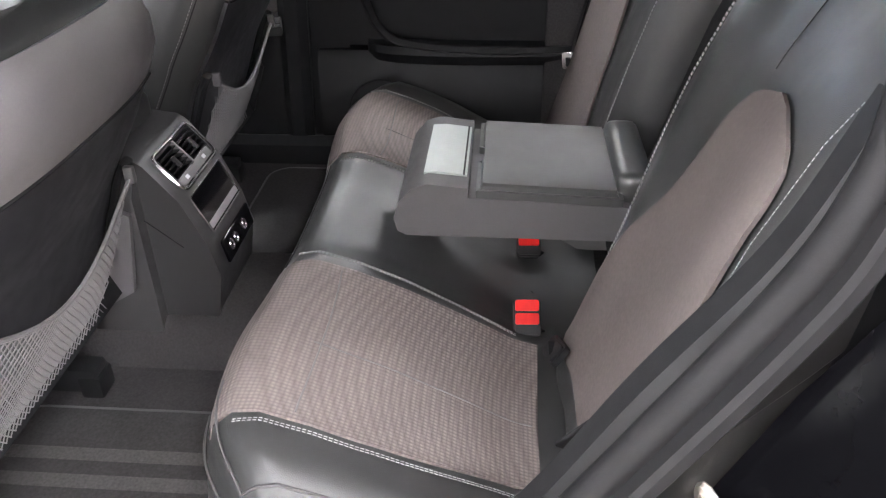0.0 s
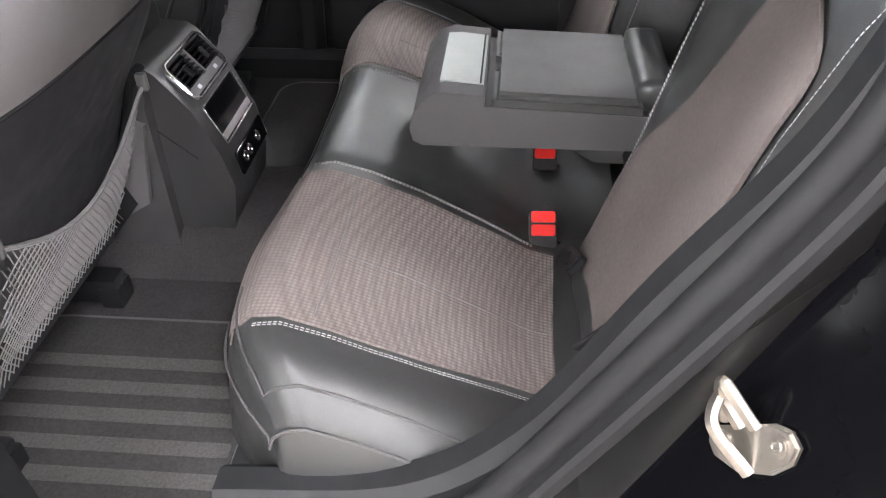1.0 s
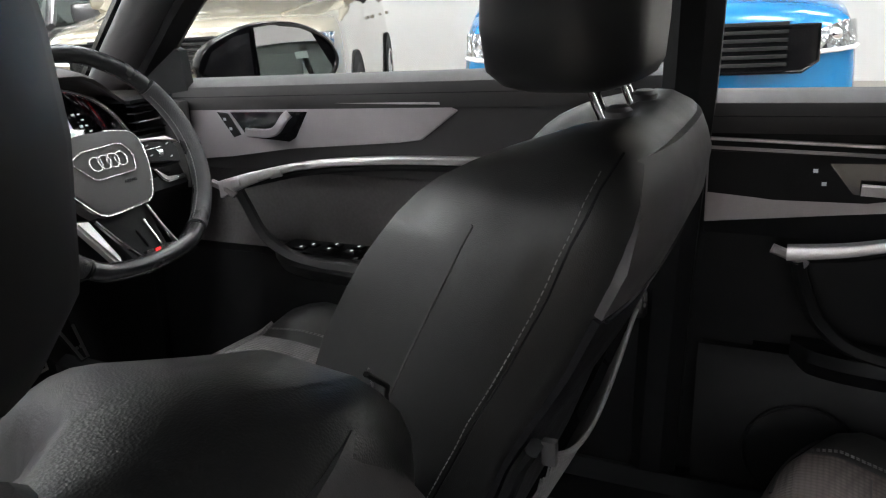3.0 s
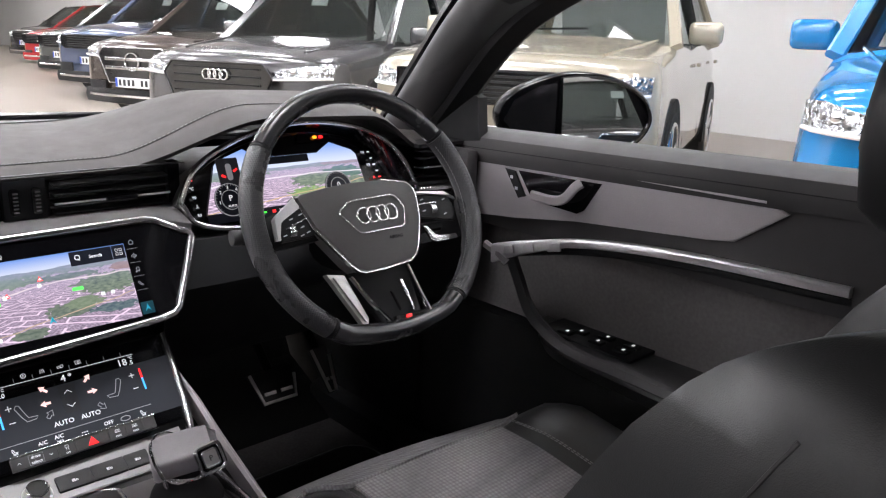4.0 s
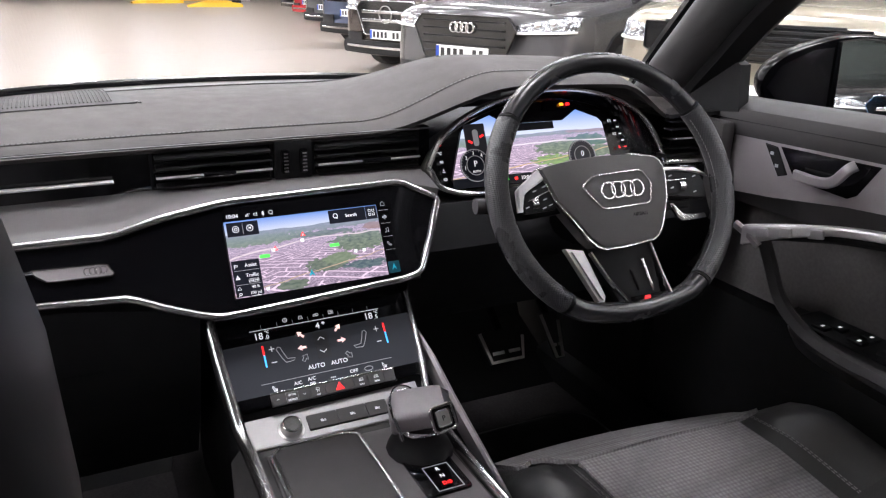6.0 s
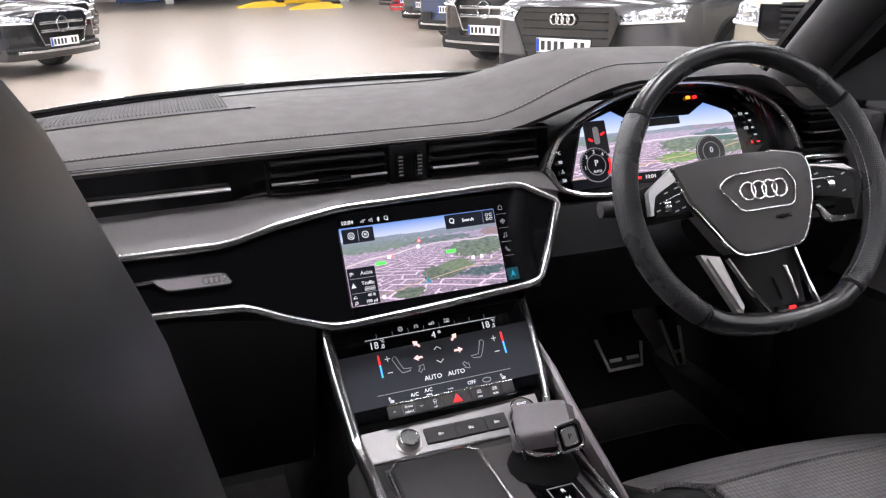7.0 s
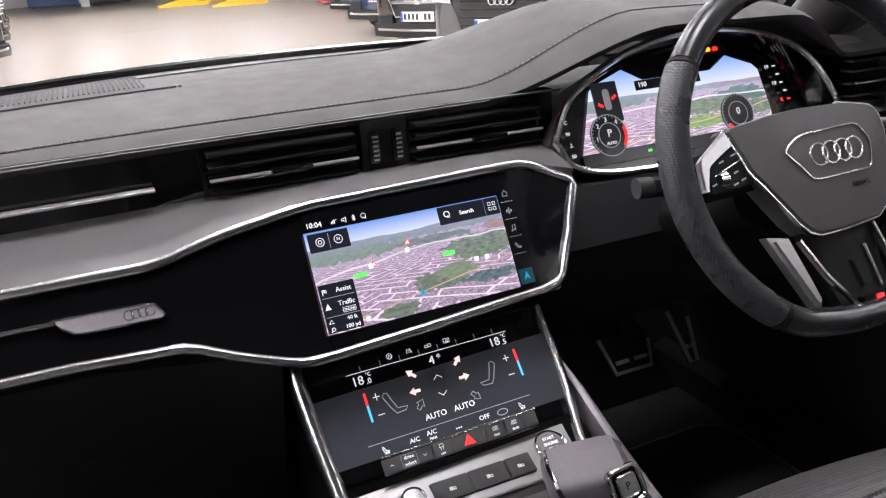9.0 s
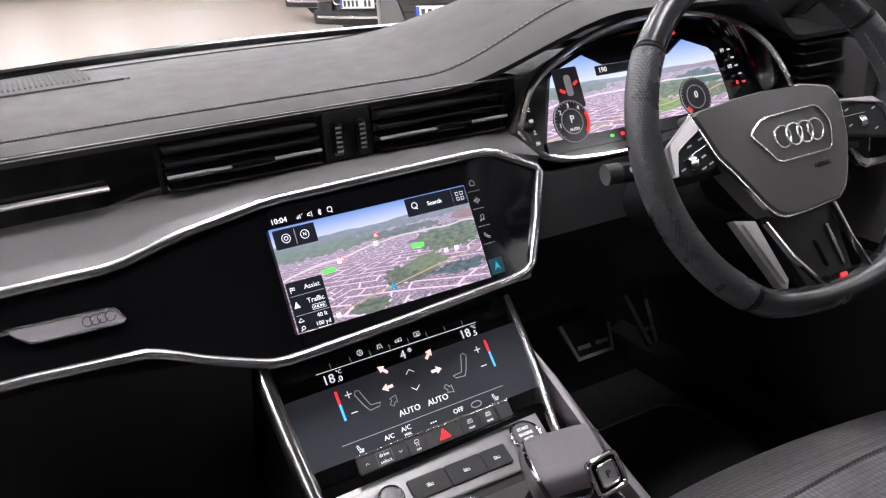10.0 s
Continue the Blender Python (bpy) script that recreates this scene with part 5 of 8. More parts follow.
# ---- climate panel and centre console ----
LUP = (Vector((0.003, 0.007, 0.803)) - Vector((0.016, -0.076, 0.705)))
LUP = Vector((0, LUP.y, LUP.z)).normalized()
LM = axes(V(0.004, -0.0345, 0.754), (1, 0.03, 0), LUP)
hv = thing("climate_panel", "lit climate touch panel with a row of keys", "climate panel", (0, -0.03, 0.75))
part("glass", plate([(-0.137, 0.064), (-0.131, -0.040), (-0.121, -0.056), (0.127, -0.056), (0.134, -0.040), (0.134, 0.064)], 0.012, at(LM, 0, 0, -0.012), 0.002), GLOSS, hv, "gloss black touch glass")
sc = part("lit_area", plate([(-0.133, 0.029), (-0.127, -0.040), (0.130, -0.040), (0.1315, 0.033)], 0.0005, at(LM, 0, 0, 0.0003)), mat("climate_screen", (0.046, 0.050, 0.058), 0.2, emit=0.16), hv)
LZ = 0.0012


def bar(x, y, w, h, mm=DIM_MARK, turn=0.0, name="symbol"):
    return part(name, box((0, 0, 0), (w, h, 0.0004), m=at(LM, x, y, LZ, turn)), mm, hv)


def lw(text, size, x, y, mm=WHITE_MARK):
    return write(text, size, at(LM, x, y, LZ), mm, hv)


bar(0.0, 0.046, 0.182, 0.0006, WHITE_MARK, 0, "rule")
bar(0.0, -0.026, 0.182, 0.0006, DIM_MARK, 0, "rule")
lw("18", 0.0130, -0.081, 0.0375)
lw(".0", 0.0080, -0.0700, 0.0352)
lw("18", 0.0130, 0.074, 0.0375)
lw(".5", 0.0080, 0.0850, 0.0352)
lw("4", 0.0125, 0.0, 0.0375)
for k in range(8):
    bar(-0.075 + k * 0.0215, 0.0495, 0.0004, 0.006, DIM_MARK, 0, "tick")
TOPS = ([circle(0, 0, 2.8), [(-1.2, -1.4), (0, 1.6), (1.2, -1.4)]], [[(-2.6, -2.4), (-1.4, 2.4)], [(2.6, -2.4), (1.4, 2.4)], [(0, -2), (0, -0.6)], [(0, 0.6), (0, 2)]], [[(-3.4, -1.4), (-0.4, -1.4), (-0.4, 0.6), (-3.4, 0.6), (-3.4, -1.4)], [(0.4, -1.4), (3.4, -1.4), (3.4, 1.6), (0.4, 1.6), (0.4, -1.4)]], [[(-3.2, -2), (3.2, -2), (3.2, 2.2), (-3.2, 2.2), (-3.2, -2)], circle(0.5, -0.4, 1.3, 8)])
for k in range(4):
    strokes(TOPS[k], at(LM, -0.042 + k * 0.0215, 0.0535, LZ), 0.00035, WHITE_MARK, hv, "round_symbol")
for x, y in ((-0.0690, 0.0420), (0.0860, 0.0420)):
    lw("\u00b0C", 0.0052, x, y)
strokes([circle(0, 1.2, 0.9, 6), circle(1.2, 0, 0.9, 6), circle(0, -1.2, 0.9, 6), circle(-1.2, 0, 0.9, 6)], at(LM, 0.0085, 0.0405, LZ), 0.00025, WHITE_MARK, hv, "fan_symbol")
for s, x in ((-1, -0.079), (1, 0.092)):
    bar(x, 0.018, 0.0022, 0.013, RED_MARK, 0, "warm_bar")
    bar(x + 0.0, 0.0035, 0.0022, 0.016, BLUE_MARK, 0, "cool_bar")
    px = x + (0.011 if s < 0 else -0.012)
    bar(px, 0.018, 0.007, 0.0009, WHITE_MARK, 0, "plus")
    bar(px, 0.018, 0.0009, 0.007, WHITE_MARK, 0, "plus")
    bar(px, 0.0, 0.007, 0.0009, WHITE_MARK, 0, "minus")
    # seated outline of a chair
    cx = x + s * -0.032
    ch = [(-0.006, 0.014), (-0.009, 0.010), (-0.002, -0.006), (0.003, -0.014), (0.016, -0.013), (0.019, -0.009), (0.006, -0.008), (0.001, 0.004), (-0.002, 0.013)]
    part("seat_symbol", tube([at(LM, cx - (0.008 if s < 0 else 0.002), 0.008, LZ) @ V(-s * a * 0.8, b * 0.8, 0) for a, b in ch], 0.0005, 5, True, (0, -0.8, 0.6)), DIM_MARK, hv)
    for y, t in ((0.026, 1), (0.012, 0)):
        ar = [(0, 0.0015), (0.006, 0.0015), (0.006, 0.004), (0.012, 0), (0.006, -0.004), (0.006, -0.0015), (0, -0.0015)]
        part("arrow", plate([(a, b) for a, b in ar][::-1], 0.0004, at(LM, s * 0.022, y, LZ, (180 if s < 0 else 0) + (s * 45 if t else 0))), PINK_MARK, hv, "lit airflow arrow")
    part("foot_arrow", tube([at(LM, s * 0.030, -0.006, LZ, s * -50) @ V(a, b, 0) for a, b in ((0, 0.002), (0.005, 0.002), (0.005, 0.0045), (0.011, 0), (0.005, -0.0045), (0.005, -0.002), (0, -0.002))], 0.0005, 5, True, (0, -0.8, 0.6)), DIM_MARK, hv)
fan = part("fan_key", plate(rrect(0.019, 0.036, 0.001, 2, 0, 0.011), 0.0003, at(LM, 0, 0, 0.0009)), mat("fan_key_tile", (0.05, 0.052, 0.056), 0.2, emit=0.1), hv)
for y, d in ((0.020, 1), (0.002, -1)):
    bar(-0.0022, y, 0.0065, 0.0008, WHITE_MARK, 40 * d, "chevron")
    bar(0.0022, y, 0.0065, 0.0008, WHITE_MARK, -40 * d, "chevron")
lw("AUTO", 0.0085, -0.0145, -0.0165)
lw("AUTO", 0.0085, 0.0175, -0.0165)
lw("OFF", 0.0068, 0.034, -0.0335)
lw("A/C", 0.0066, -0.044, -0.0335)
lw("A/C", 0.0066, -0.025, -0.0315)
lw("MAX", 0.0035, -0.025, -0.0372)
lw("...", 0.012, 0.004, -0.0325)
for x in (-0.075, 0.078):
    strokes([[(-2.4, 3.4), (-2.6, 1), (-1.2, -2), (3, -2), (3.2, -0.8), (0.2, -0.6), (-1.2, 3), (-2.4, 3.4)], [(-2, -3.2), (3, -3.2)]], at(LM, x, -0.034, LZ), 0.0004, WHITE_MARK, hv, "heated_seat_symbol")
part("air_symbol", tube([at(LM, 0.055, -0.034, LZ) @ V(0.006 * math.cos(a), 0.003 * math.sin(a), 0) for a in [2 * math.pi * q / 12 for q in range(12)]], 0.0005, 5, True, (0, -0.8, 0.6)), DIM_MARK, hv)
# row of keys
kb = at(LM, 0.006, -0.050, 0.002)
for k, (x, w, tx) in enumerate(((-0.0642, 0.0516, "drive"), (-0.0283, 0.0201, "esc"), (0.0015, 0.0396, "hz"), (0.0322, 0.0217, "MAX"), (0.0539, 0.0217, "REAR"), (0.0729, 0.0163, ""))):
    key = part("key", plate(rrect(w - 0.0004, 0.0150, 0.0008, 2, x, 0), 0.005, kb, 0.0006), GREYP, hv)
    if tx == "drive":
        write("drive", 0.0052, at(kb, x + 0.001, 0.003, 0.0055), WHITE_MARK, key)
        write("select", 0.0052, at(kb, x + 0.001, -0.0033, 0.0055), WHITE_MARK, key)
        strokes([[(-7, -5.8), (9, -5.8), (9, 6), (-7, 6), (-7, -5.8)]], at(kb, x, 0, 0.0055), 0.0002, DIM_MARK, key, "key_frame")
        for sg_, q in ((-1, 1), (1, -1)):
            strokes([[(-1.8, -0.8 * q), (0, 0.9 * q), (1.8, -0.8 * q)]], at(kb, x + sg_ * 0.0175, 0, 0.0055), 0.0003, WHITE_MARK, key, "chevron")
    elif tx == "hz":
        part("hazard_triangle", plate([(x - 0.0062, -0.0045), (x + 0.0062, -0.0045), (x, 0.0055)], 0.0008, at(kb, 0, 0, 0.005)), RED_MARK, key, "red hazard triangle")
    elif tx == "esc":
        strokes([[(-2.4, 0.6), (-1.8, 3.4), (1.8, 3.4), (2.4, 0.6), (-2.4, 0.6)], [(-1.6, -0.2), (-0.8, -1.4), (-1.6, -2.4)], [(1.6, -0.2), (0.8, -1.4), (1.6, -2.4)]], at(kb, x, 0.0012, 0.0056), 0.0003, WHITE_MARK, key, "key_symbol")
        write("OFF", 0.0030, at(kb, x, -0.0048, 0.0055), WHITE_MARK, key)
    elif tx:
        strokes([[(-3, 0), (-2.4, 3.2), (2.4, 3.2), (3, 0), (-3, 0)], [(-1.4, 0.8), (-1.4, 2.4)], [(0, 0.8), (0, 2.4)], [(1.4, 0.8), (1.4, 2.4)]], at(kb, x, 0.0008, 0.0056), 0.0003, WHITE_MARK, key, "key_symbol")
        write(tx, 0.0032, at(kb, x, -0.0042, 0.0055), WHITE_MARK, key)
part("key_edge", box((0, 0, 0), (0.172, 0.0022, 0.004), 0.0008, at(kb, -0.004, 0.0090, 0.003)), ALU, hv)
part("key_edge", box((0, 0, 0), (0.172, 0.0018, 0.004), 0.0006, at(kb, -0.004, -0.0092, 0.003)), GLOSS, hv)

con = thing("centre_console", "centre console with aluminium rails and a stowage lid", "centre console", (0, -0.4, 0.4))
ZC = 0.672


def ctop(y):
    return table([(-0.9, 0.70), (-0.5, 0.675), (-0.13, ZC), (-0.08, 0.690)], y)


part("body", loft([[V(-0.135, y, 0.36), V(-0.138, y, ctop(y) - 0.03), V(-0.115, y, ctop(y)), V(0.115, y, ctop(y)), V(0.138, y, ctop(y) - 0.03), V(0.135, y, 0.36)] for y in (-0.84, -0.6, -0.4, -0.2, -0.13, -0.092)]), SOFT, con)
part("console_front", loft([[V(x0, y, z) for x0, y, z in ((-0.135, 0.02, 0.80), (-0.125, -0.07, 0.695), (-0.12, -0.095, 0.66), (-0.12, -0.095, 0.36), (-0.12, 0.3, 0.36), (-0.135, 0.3, 0.8))], [V(x0, y, z) for x0, y, z in ((0.138, 0.02, 0.80), (0.133, -0.07, 0.695), (0.128, -0.095, 0.66), (0.128, -0.095, 0.36), (0.128, 0.3, 0.36), (0.138, 0.3, 0.8))]]), HARD, con)
lr = curve([(-0.137, 0.004, 0.806), (-0.132, -0.035, 0.757), (-0.127, -0.066, 0.718), (-0.123, -0.095, 0.692), (-0.120, -0.15, 0.681), (-0.121, -0.30, 0.676), (-0.122, -0.42, 0.676)], 6)
part("rail", sweep(lr, ring(0.0085, 12, 1.25)), ALU, con, "satin aluminium console rail")
rr = curve([(0.141, 0.012, 0.80), (0.138, -0.036, 0.752), (0.136, -0.064, 0.717), (0.128, -0.1, 0.688), (0.122, -0.15, 0.681), (0.122, -0.30, 0.676), (0.122, -0.42, 0.676)], 6)
part("rail", sweep(rr, ring(0.0055, 12, 1.9)), ALU, con, "satin aluminium console rail")
part("side_blade", sweep([V(0.150, -0.005, 0.745), V(0.155, -0.05, 0.716), V(0.157, -0.11, 0.684), V(0.156, -0.20, 0.655), V(0.152, -0.30, 0.63)], flat(0.010, 0.034, 0.35), sizes=[0.55, 0.9, 1, 0.9, 0.6]), INLAY, con, "satin metal knee blade")
TM = axes(V(0, -0.10, 0.6875), (1, 0, 0), (0, 0.9, 0.4))
part("key_bank", plate([(-0.112, -0.018), (0.118, -0.018), (0.122, 0.034), (-0.118, 0.026)], 0.006, at(TM, 0, 0, -0.004), 0.001), mat("satin_key_bank", (0.27, 0.26, 0.262), 0.36, metal=0.5, grain=0.15, scale=500, stain=0.15), con, "satin silver key bank")
for x, w in ((-0.020, 0.0396), (0.020, 0.0396), (0.0545, 0.0286)):
    k = part("key", plate(rrect(w, 0.022, 0.0015, 3, x, 0.003), 0.004, at(TM, 0, 0, 0.001), 0.0006), SOFT, con)
    if x != 0.021:
        strokes([[(-3, -1.6), (-3, 1.6), (0, 1.6), (0, -1.6), (-3, -1.6)], [(1, -1.6), (3, -1.6), (3, 0.6), (1, 0.6), (1, -1.6)], circle(-1.5, 0, 0.8, 6)], at(TM, x, 0.002, 0.0055), 0.00035, WHITE_MARK, k, "key_symbol")
ss = part("start_button", plate(ring(0.015, 28), 0.006, at(TM, 0.096, 0.013, 0.0), 0.001), LEDGE, con, "round grey start button")
part("start_ring", tube([at(TM, 0.096, 0.013, 0.005) @ V(0.0160 * math.cos(a), 0.0160 * math.sin(a), 0) for a in [2 * math.pi * q / 28 for q in range(28)]], 0.0014, 6, True, (0, 0.4, 0.9)), CHROME, ss)
for k, tx in enumerate(("START", "ENGINE", "STOP")):
    write(tx, 0.0046, at(TM, 0.096, 0.0198 - 0.0062 * k, 0.0065), WHITE_MARK, ss)
kn = part("volume_knob", loft([[at(TM, -0.062, 0.0, z) @ V(r * math.cos(a), r * math.sin(a), 0) for a in [2 * math.pi * q / 24 for q in range(24)]] for r, z in ((0.0165, 0), (0.0165, 0.003), (0.0135, 0.004), (0.0125, 0.013), (0.0110, 0.0145), (0.0100, 0.0145))]), STEEL, con, "chrome rotary knob with a black cap")
part("knob_cap", plate(ring(0.0102, 24), 0.0012, at(TM, -0.062, 0.0, 0.0140), 0.0004), GLOSS, kn)
part("knob_ring", tube([at(TM, -0.062, 0.0, 0.0145) @ V(0.0112 * math.cos(a), 0.0112 * math.sin(a), 0) for a in [2 * math.pi * q / 24 for q in range(24)]], 0.0012, 6, True, (0, 0.4, 0.9)), CHROME, kn)
CT = axes(V(0, 0, ZC + 0.001), (1, 0, 0), (0, 1, 0.0))
part("deck", plate([(-0.108, -0.42), (0.112, -0.42), (0.112, -0.125), (-0.100, -0.125)], 0.003, CT, 0.001), LEDGE, con, "satin dark metal deck")
part("stowage_lid", plate([(-0.098, -0.36), (0.014, -0.36), (0.014, -0.132), (0.004, -0.124), (-0.082, -0.124), (-0.094, -0.138)], 0.007, at(CT, 0, 0, 0.002), 0.002), SOFT, con, "dark stowage lid")
part("lid_edge", sweep([CT @ V(x, y, 0.006) for x, y in ((-0.100, -0.36), (-0.098, -0.140), (-0.084, -0.121), (0.006, -0.121), (0.0175, -0.132), (0.0175, -0.36))], flat(0.004, 0.006)), ALU, con)
gate = part("shift_gate", plate(rrect(0.058, 0.10, 0.006, 3, 0.073, -0.235), 0.004, at(CT, 0, 0, 0.002), 0.001), GLOSS, con)
for k, tx in enumerate(("R", "N", "D/S")):
    write(tx, 0.008, at(CT, 0.076, -0.240 - 0.014 * k, 0.0066), RED_MARK if tx == "D/S" else WHITE_MARK, gate)
part("gate_frame", sweep([CT @ V(x, y, 0.0065) for x, y in ((0.060, -0.232), (0.092, -0.232), (0.092, -0.28), (0.060, -0.28))], flat(0.0012, 0.0008), closed=True), DIM_MARK, gate)
part("armrest", box((0, -0.615, 0.735), (0.20, 0.37, 0.075), 0.025, seg=4), LEATHER, con, "black leather centre armrest")

gl = thing("gear_selector", "grey leather gear selector with chrome edges", "gear selector", (0.08, -0.2, 0.68))
part("boot", loft([[V(0.078 + a * r, -0.185 + b * r * 1.1, z) for a, b in ring(1, 16)] for r, z in ((0.042, 0.676), (0.038, 0.684), (0.027, 0.694), (0.022, 0.706), (0.022, 0.715))]), RUBBER, gl)
part("collar", loft([[V(0.078 + a * r, -0.185 + b * r, z) for a, b in ring(1, 16)] for r, z in ((0.024, 0.702), (0.025, 0.706), (0.024, 0.710))]), CHROME, gl)
gm = axes(V(0.077, -0.180, 0.726), (0.88, -0.28, 0.09), (0.28, 0.88, 0.12))
part("grip", loft([[gm @ V(x + (sl if z > 0 else 0), y * w, z * h - d) for y, z in [(math.copysign(abs(math.cos(a)) ** 0.4, math.cos(a)), math.copysign(abs(math.sin(a)) ** 0.4, math.sin(a))) for a in [2 * math.pi * q / 24 for q in range(24)]]] for x, w, h, d, sl in ((-0.036, 0.023, 0.010, 0.002, 0), (-0.032, 0.028, 0.014, 0.000, 0), (-0.02, 0.030, 0.0135, -0.003, 0), (0.02, 0.030, 0.0135, -0.004, 0), (0.040, 0.029, 0.0130, -0.004, -0.008), (0.043, 0.026, 0.011, -0.004, -0.010))]), GRIP, gl, "grey leather grip", angle=50)
part("grip_chrome", sweep([gm @ V(x, y, z) for x, y, z in ((-0.030, 0.026, 0.010), (-0.033, 0.0, 0.016), (-0.031, -0.026, 0.014), (-0.026, -0.033, 0.0), (-0.024, -0.031, -0.016))], flat(0.0045, 0.005, 0.4), (0, -0.3, 1)), CHROME, gl, "bright edge of the grip")
pm = gm @ axes(V(0.026, -0.0275, 0.006), (0.936, 0.30, 0), (0, 0.55, 0.8))
pk = part("park_key", plate(rrect(0.030, 0.031, 0.005, 3), 0.006, pm, 0.0015), GLOSS, gl, "chrome framed park key")
part("key_frame", sweep([pm @ V(x, y, 0.006) for x, y in rrect(0.029, 0.030, 0.005, 4)], flat(0.0045, 0.006, 0.3), pm.to_3x3() @ V(0, 0, 1), closed=True), CHROME, pk)
part("key_frame", sweep([pm @ V(x, y, 0.008) for x, y in rrect(0.018, 0.019, 0.003, 4)], flat(0.002, 0.003, 0.3), pm.to_3x3() @ V(0, 0, 1), closed=True), CHROME, pk)
part("park_face", plate(rrect(0.017, 0.018, 0.002, 3), 0.003, at(pm, 0, 0, 0.0055), 0.0005), STEEL, pk)
write("P", 0.009, at(pm, 0, 0, 0.0092), BARMAT, pk)

# rear end of the console with its vents
CONSOLE = mat("console_end_grain", (0.042, 0.041, 0.042), 0.42, grain=0.25, scale=500, bump=0.5, bump_scale=1100, stain=0.1)
rc = thing("rear_console", "rear of the console with vents and a climate display", "rear console", (0, -0.87, 0.4))
part("shell", loft([[V(x * k, y, z) for y, z in ((-0.74, 0.735), (-0.84, 0.722), (-0.855, 0.712), (-0.905, 0.648), (-0.94, 0.565), (-0.955, 0.50), (-0.93, 0.36), (-0.72, 0.36))] for x, k in ((-0.112, 0.97), (-0.108, 1), (0.100, 1), (0.104, 0.97))]), CONSOLE, rc, "soft black console end", angle=60)
RM = axes(V(-0.004, -0.8805, 0.6805), (1, 0, 0), (0, 0.048, 0.055))
part("vent_back", plate(rrect(0.158, 0.070, 0.010), 0.003, at(RM, 0, 0, -0.001)), RUBBER, rc)
part("vent_frame", sweep([RM @ V(x, y, 0.006) for x, y in rrect(0.164, 0.076, 0.014, 5)], flat(0.0075, 0.010, 0.35), RM.to_3x3() @ V(0, 0, 1), closed=True), CHROME, rc, "chrome vent frame")
for s in (-1, 1):
    v = part("vent", join(box((0, 0, 0), (0.002, 0.05, 0.012), m=at(RM, s * 0.076, 0.006, 0.004)), box((0, 0, 0), (0.073, 0.003, 0.012), m=at(RM, s * 0.039, 0.032, 0.004))), HARD, rc)
    for k in range(5):
        part("slat", box((0, 0, 0), (0.068, 0.0025, 0.012), 0.0008, at(RM, s * 0.0385, -0.012 + 0.0095 * k, 0.007) @ Matrix.Rotation(radians(35), 4, "X")), GLOSS, v)
    part("tab", box((0, 0, 0), (0.009, 0.022, 0.006), 0.002, at(RM, s * 0.040, 0.004, 0.012)), HARD, v)
    part("wheel_symbol", box((0, 0, 0), (0.010, 0.007, 0.002), 0.0008, at(RM, s * 0.042, -0.0265, 0.006)), DIM_MARK, v)
part("vent_divider", box((0, 0, 0), (0.005, 0.052, 0.014), 0.001, at(RM, 0, 0.006, 0.005)), GREYP, rc)
part("vent_base", box((0, 0, 0), (0.150, 0.016, 0.005), 0.001, at(RM, 0, -0.0265, 0.002)), GREYP, rc)
DM = axes(V(-0.004, -0.926, 0.606), (1, 0, 0), (0, 0.037, 0.08))
dp = part("climate_display", plate(rrect(0.152, 0.070, 0.005), 0.004, DM, 0.001), GLOSS, rc, "dark rear climate display")
part("display_trim", sweep([DM @ V(x, y, 0.004) for x, y in rrect(0.156, 0.074, 0.006, 4)], flat(0.0032, 0.005), DM.to_3x3() @ V(0, 0, 1), closed=True), ALU, dp)
part("display_strip", box((0, 0, 0), (0.145, 0.012, 0.002), 0.0006, at(DM, 0, -0.026, 0.005)), INLAY, dp)
UM = axes(V(-0.004, -0.957, 0.530), (1, 0, 0), (0, 0.015, 0.07))
sk = part("socket_panel", plate(rrect(0.150, 0.045, 0.004), 0.004, UM, 0.001), GLOSS, rc)
for x in (-0.045, -0.02, 0.03):
    part("socket", tube([at(UM, x, 0.0, 0.005) @ V(0.007 * math.cos(a), 0.009 * math.sin(a), 0) for a in [2 * math.pi * q / 20 for q in range(20)]], 0.0022, 6, True, (0, -1, 0.2)), CHROME, sk)
part("side_seam", tube([V(-0.1135, -0.74, 0.63), V(-0.1135, -0.80, 0.628), V(-0.1135, -0.84, 0.612), V(-0.1135, -0.90, 0.56)], 0.0012, 5), RUBBER, rc)

# ---- steering wheel ----
sw = thing("steering_wheel", "flat-bottomed black leather sports steering wheel with silver spokes", "steering wheel", (0.38, -0.14, 0.97))
WM = axes(V(0.380, -0.142, 0.972), (1, 0.0, 0.0), (0, 0.42, 0.907))
RW = 0.1735


def rim(a):
    x, y = RW * math.cos(a), RW * math.sin(a)
    if y < -0.152:
        y = -0.152 - (abs(y) - 0.152) * 0.55
    return WM @ V(x * 1.052 + 0.004, y - 0.002, 0)


def rimpart(a0, a1, r, mm, label=""):
    n = max(4, int((a1 - a0) / 4))
    return part("rim_section", sweep([rim(radians(lerp(a0, a1, k / n))) for k in range(n + 1)], ring(r, 14, 1.12), WM.to_3x3() @ V(0, 0, 1)), mm, sw, label)


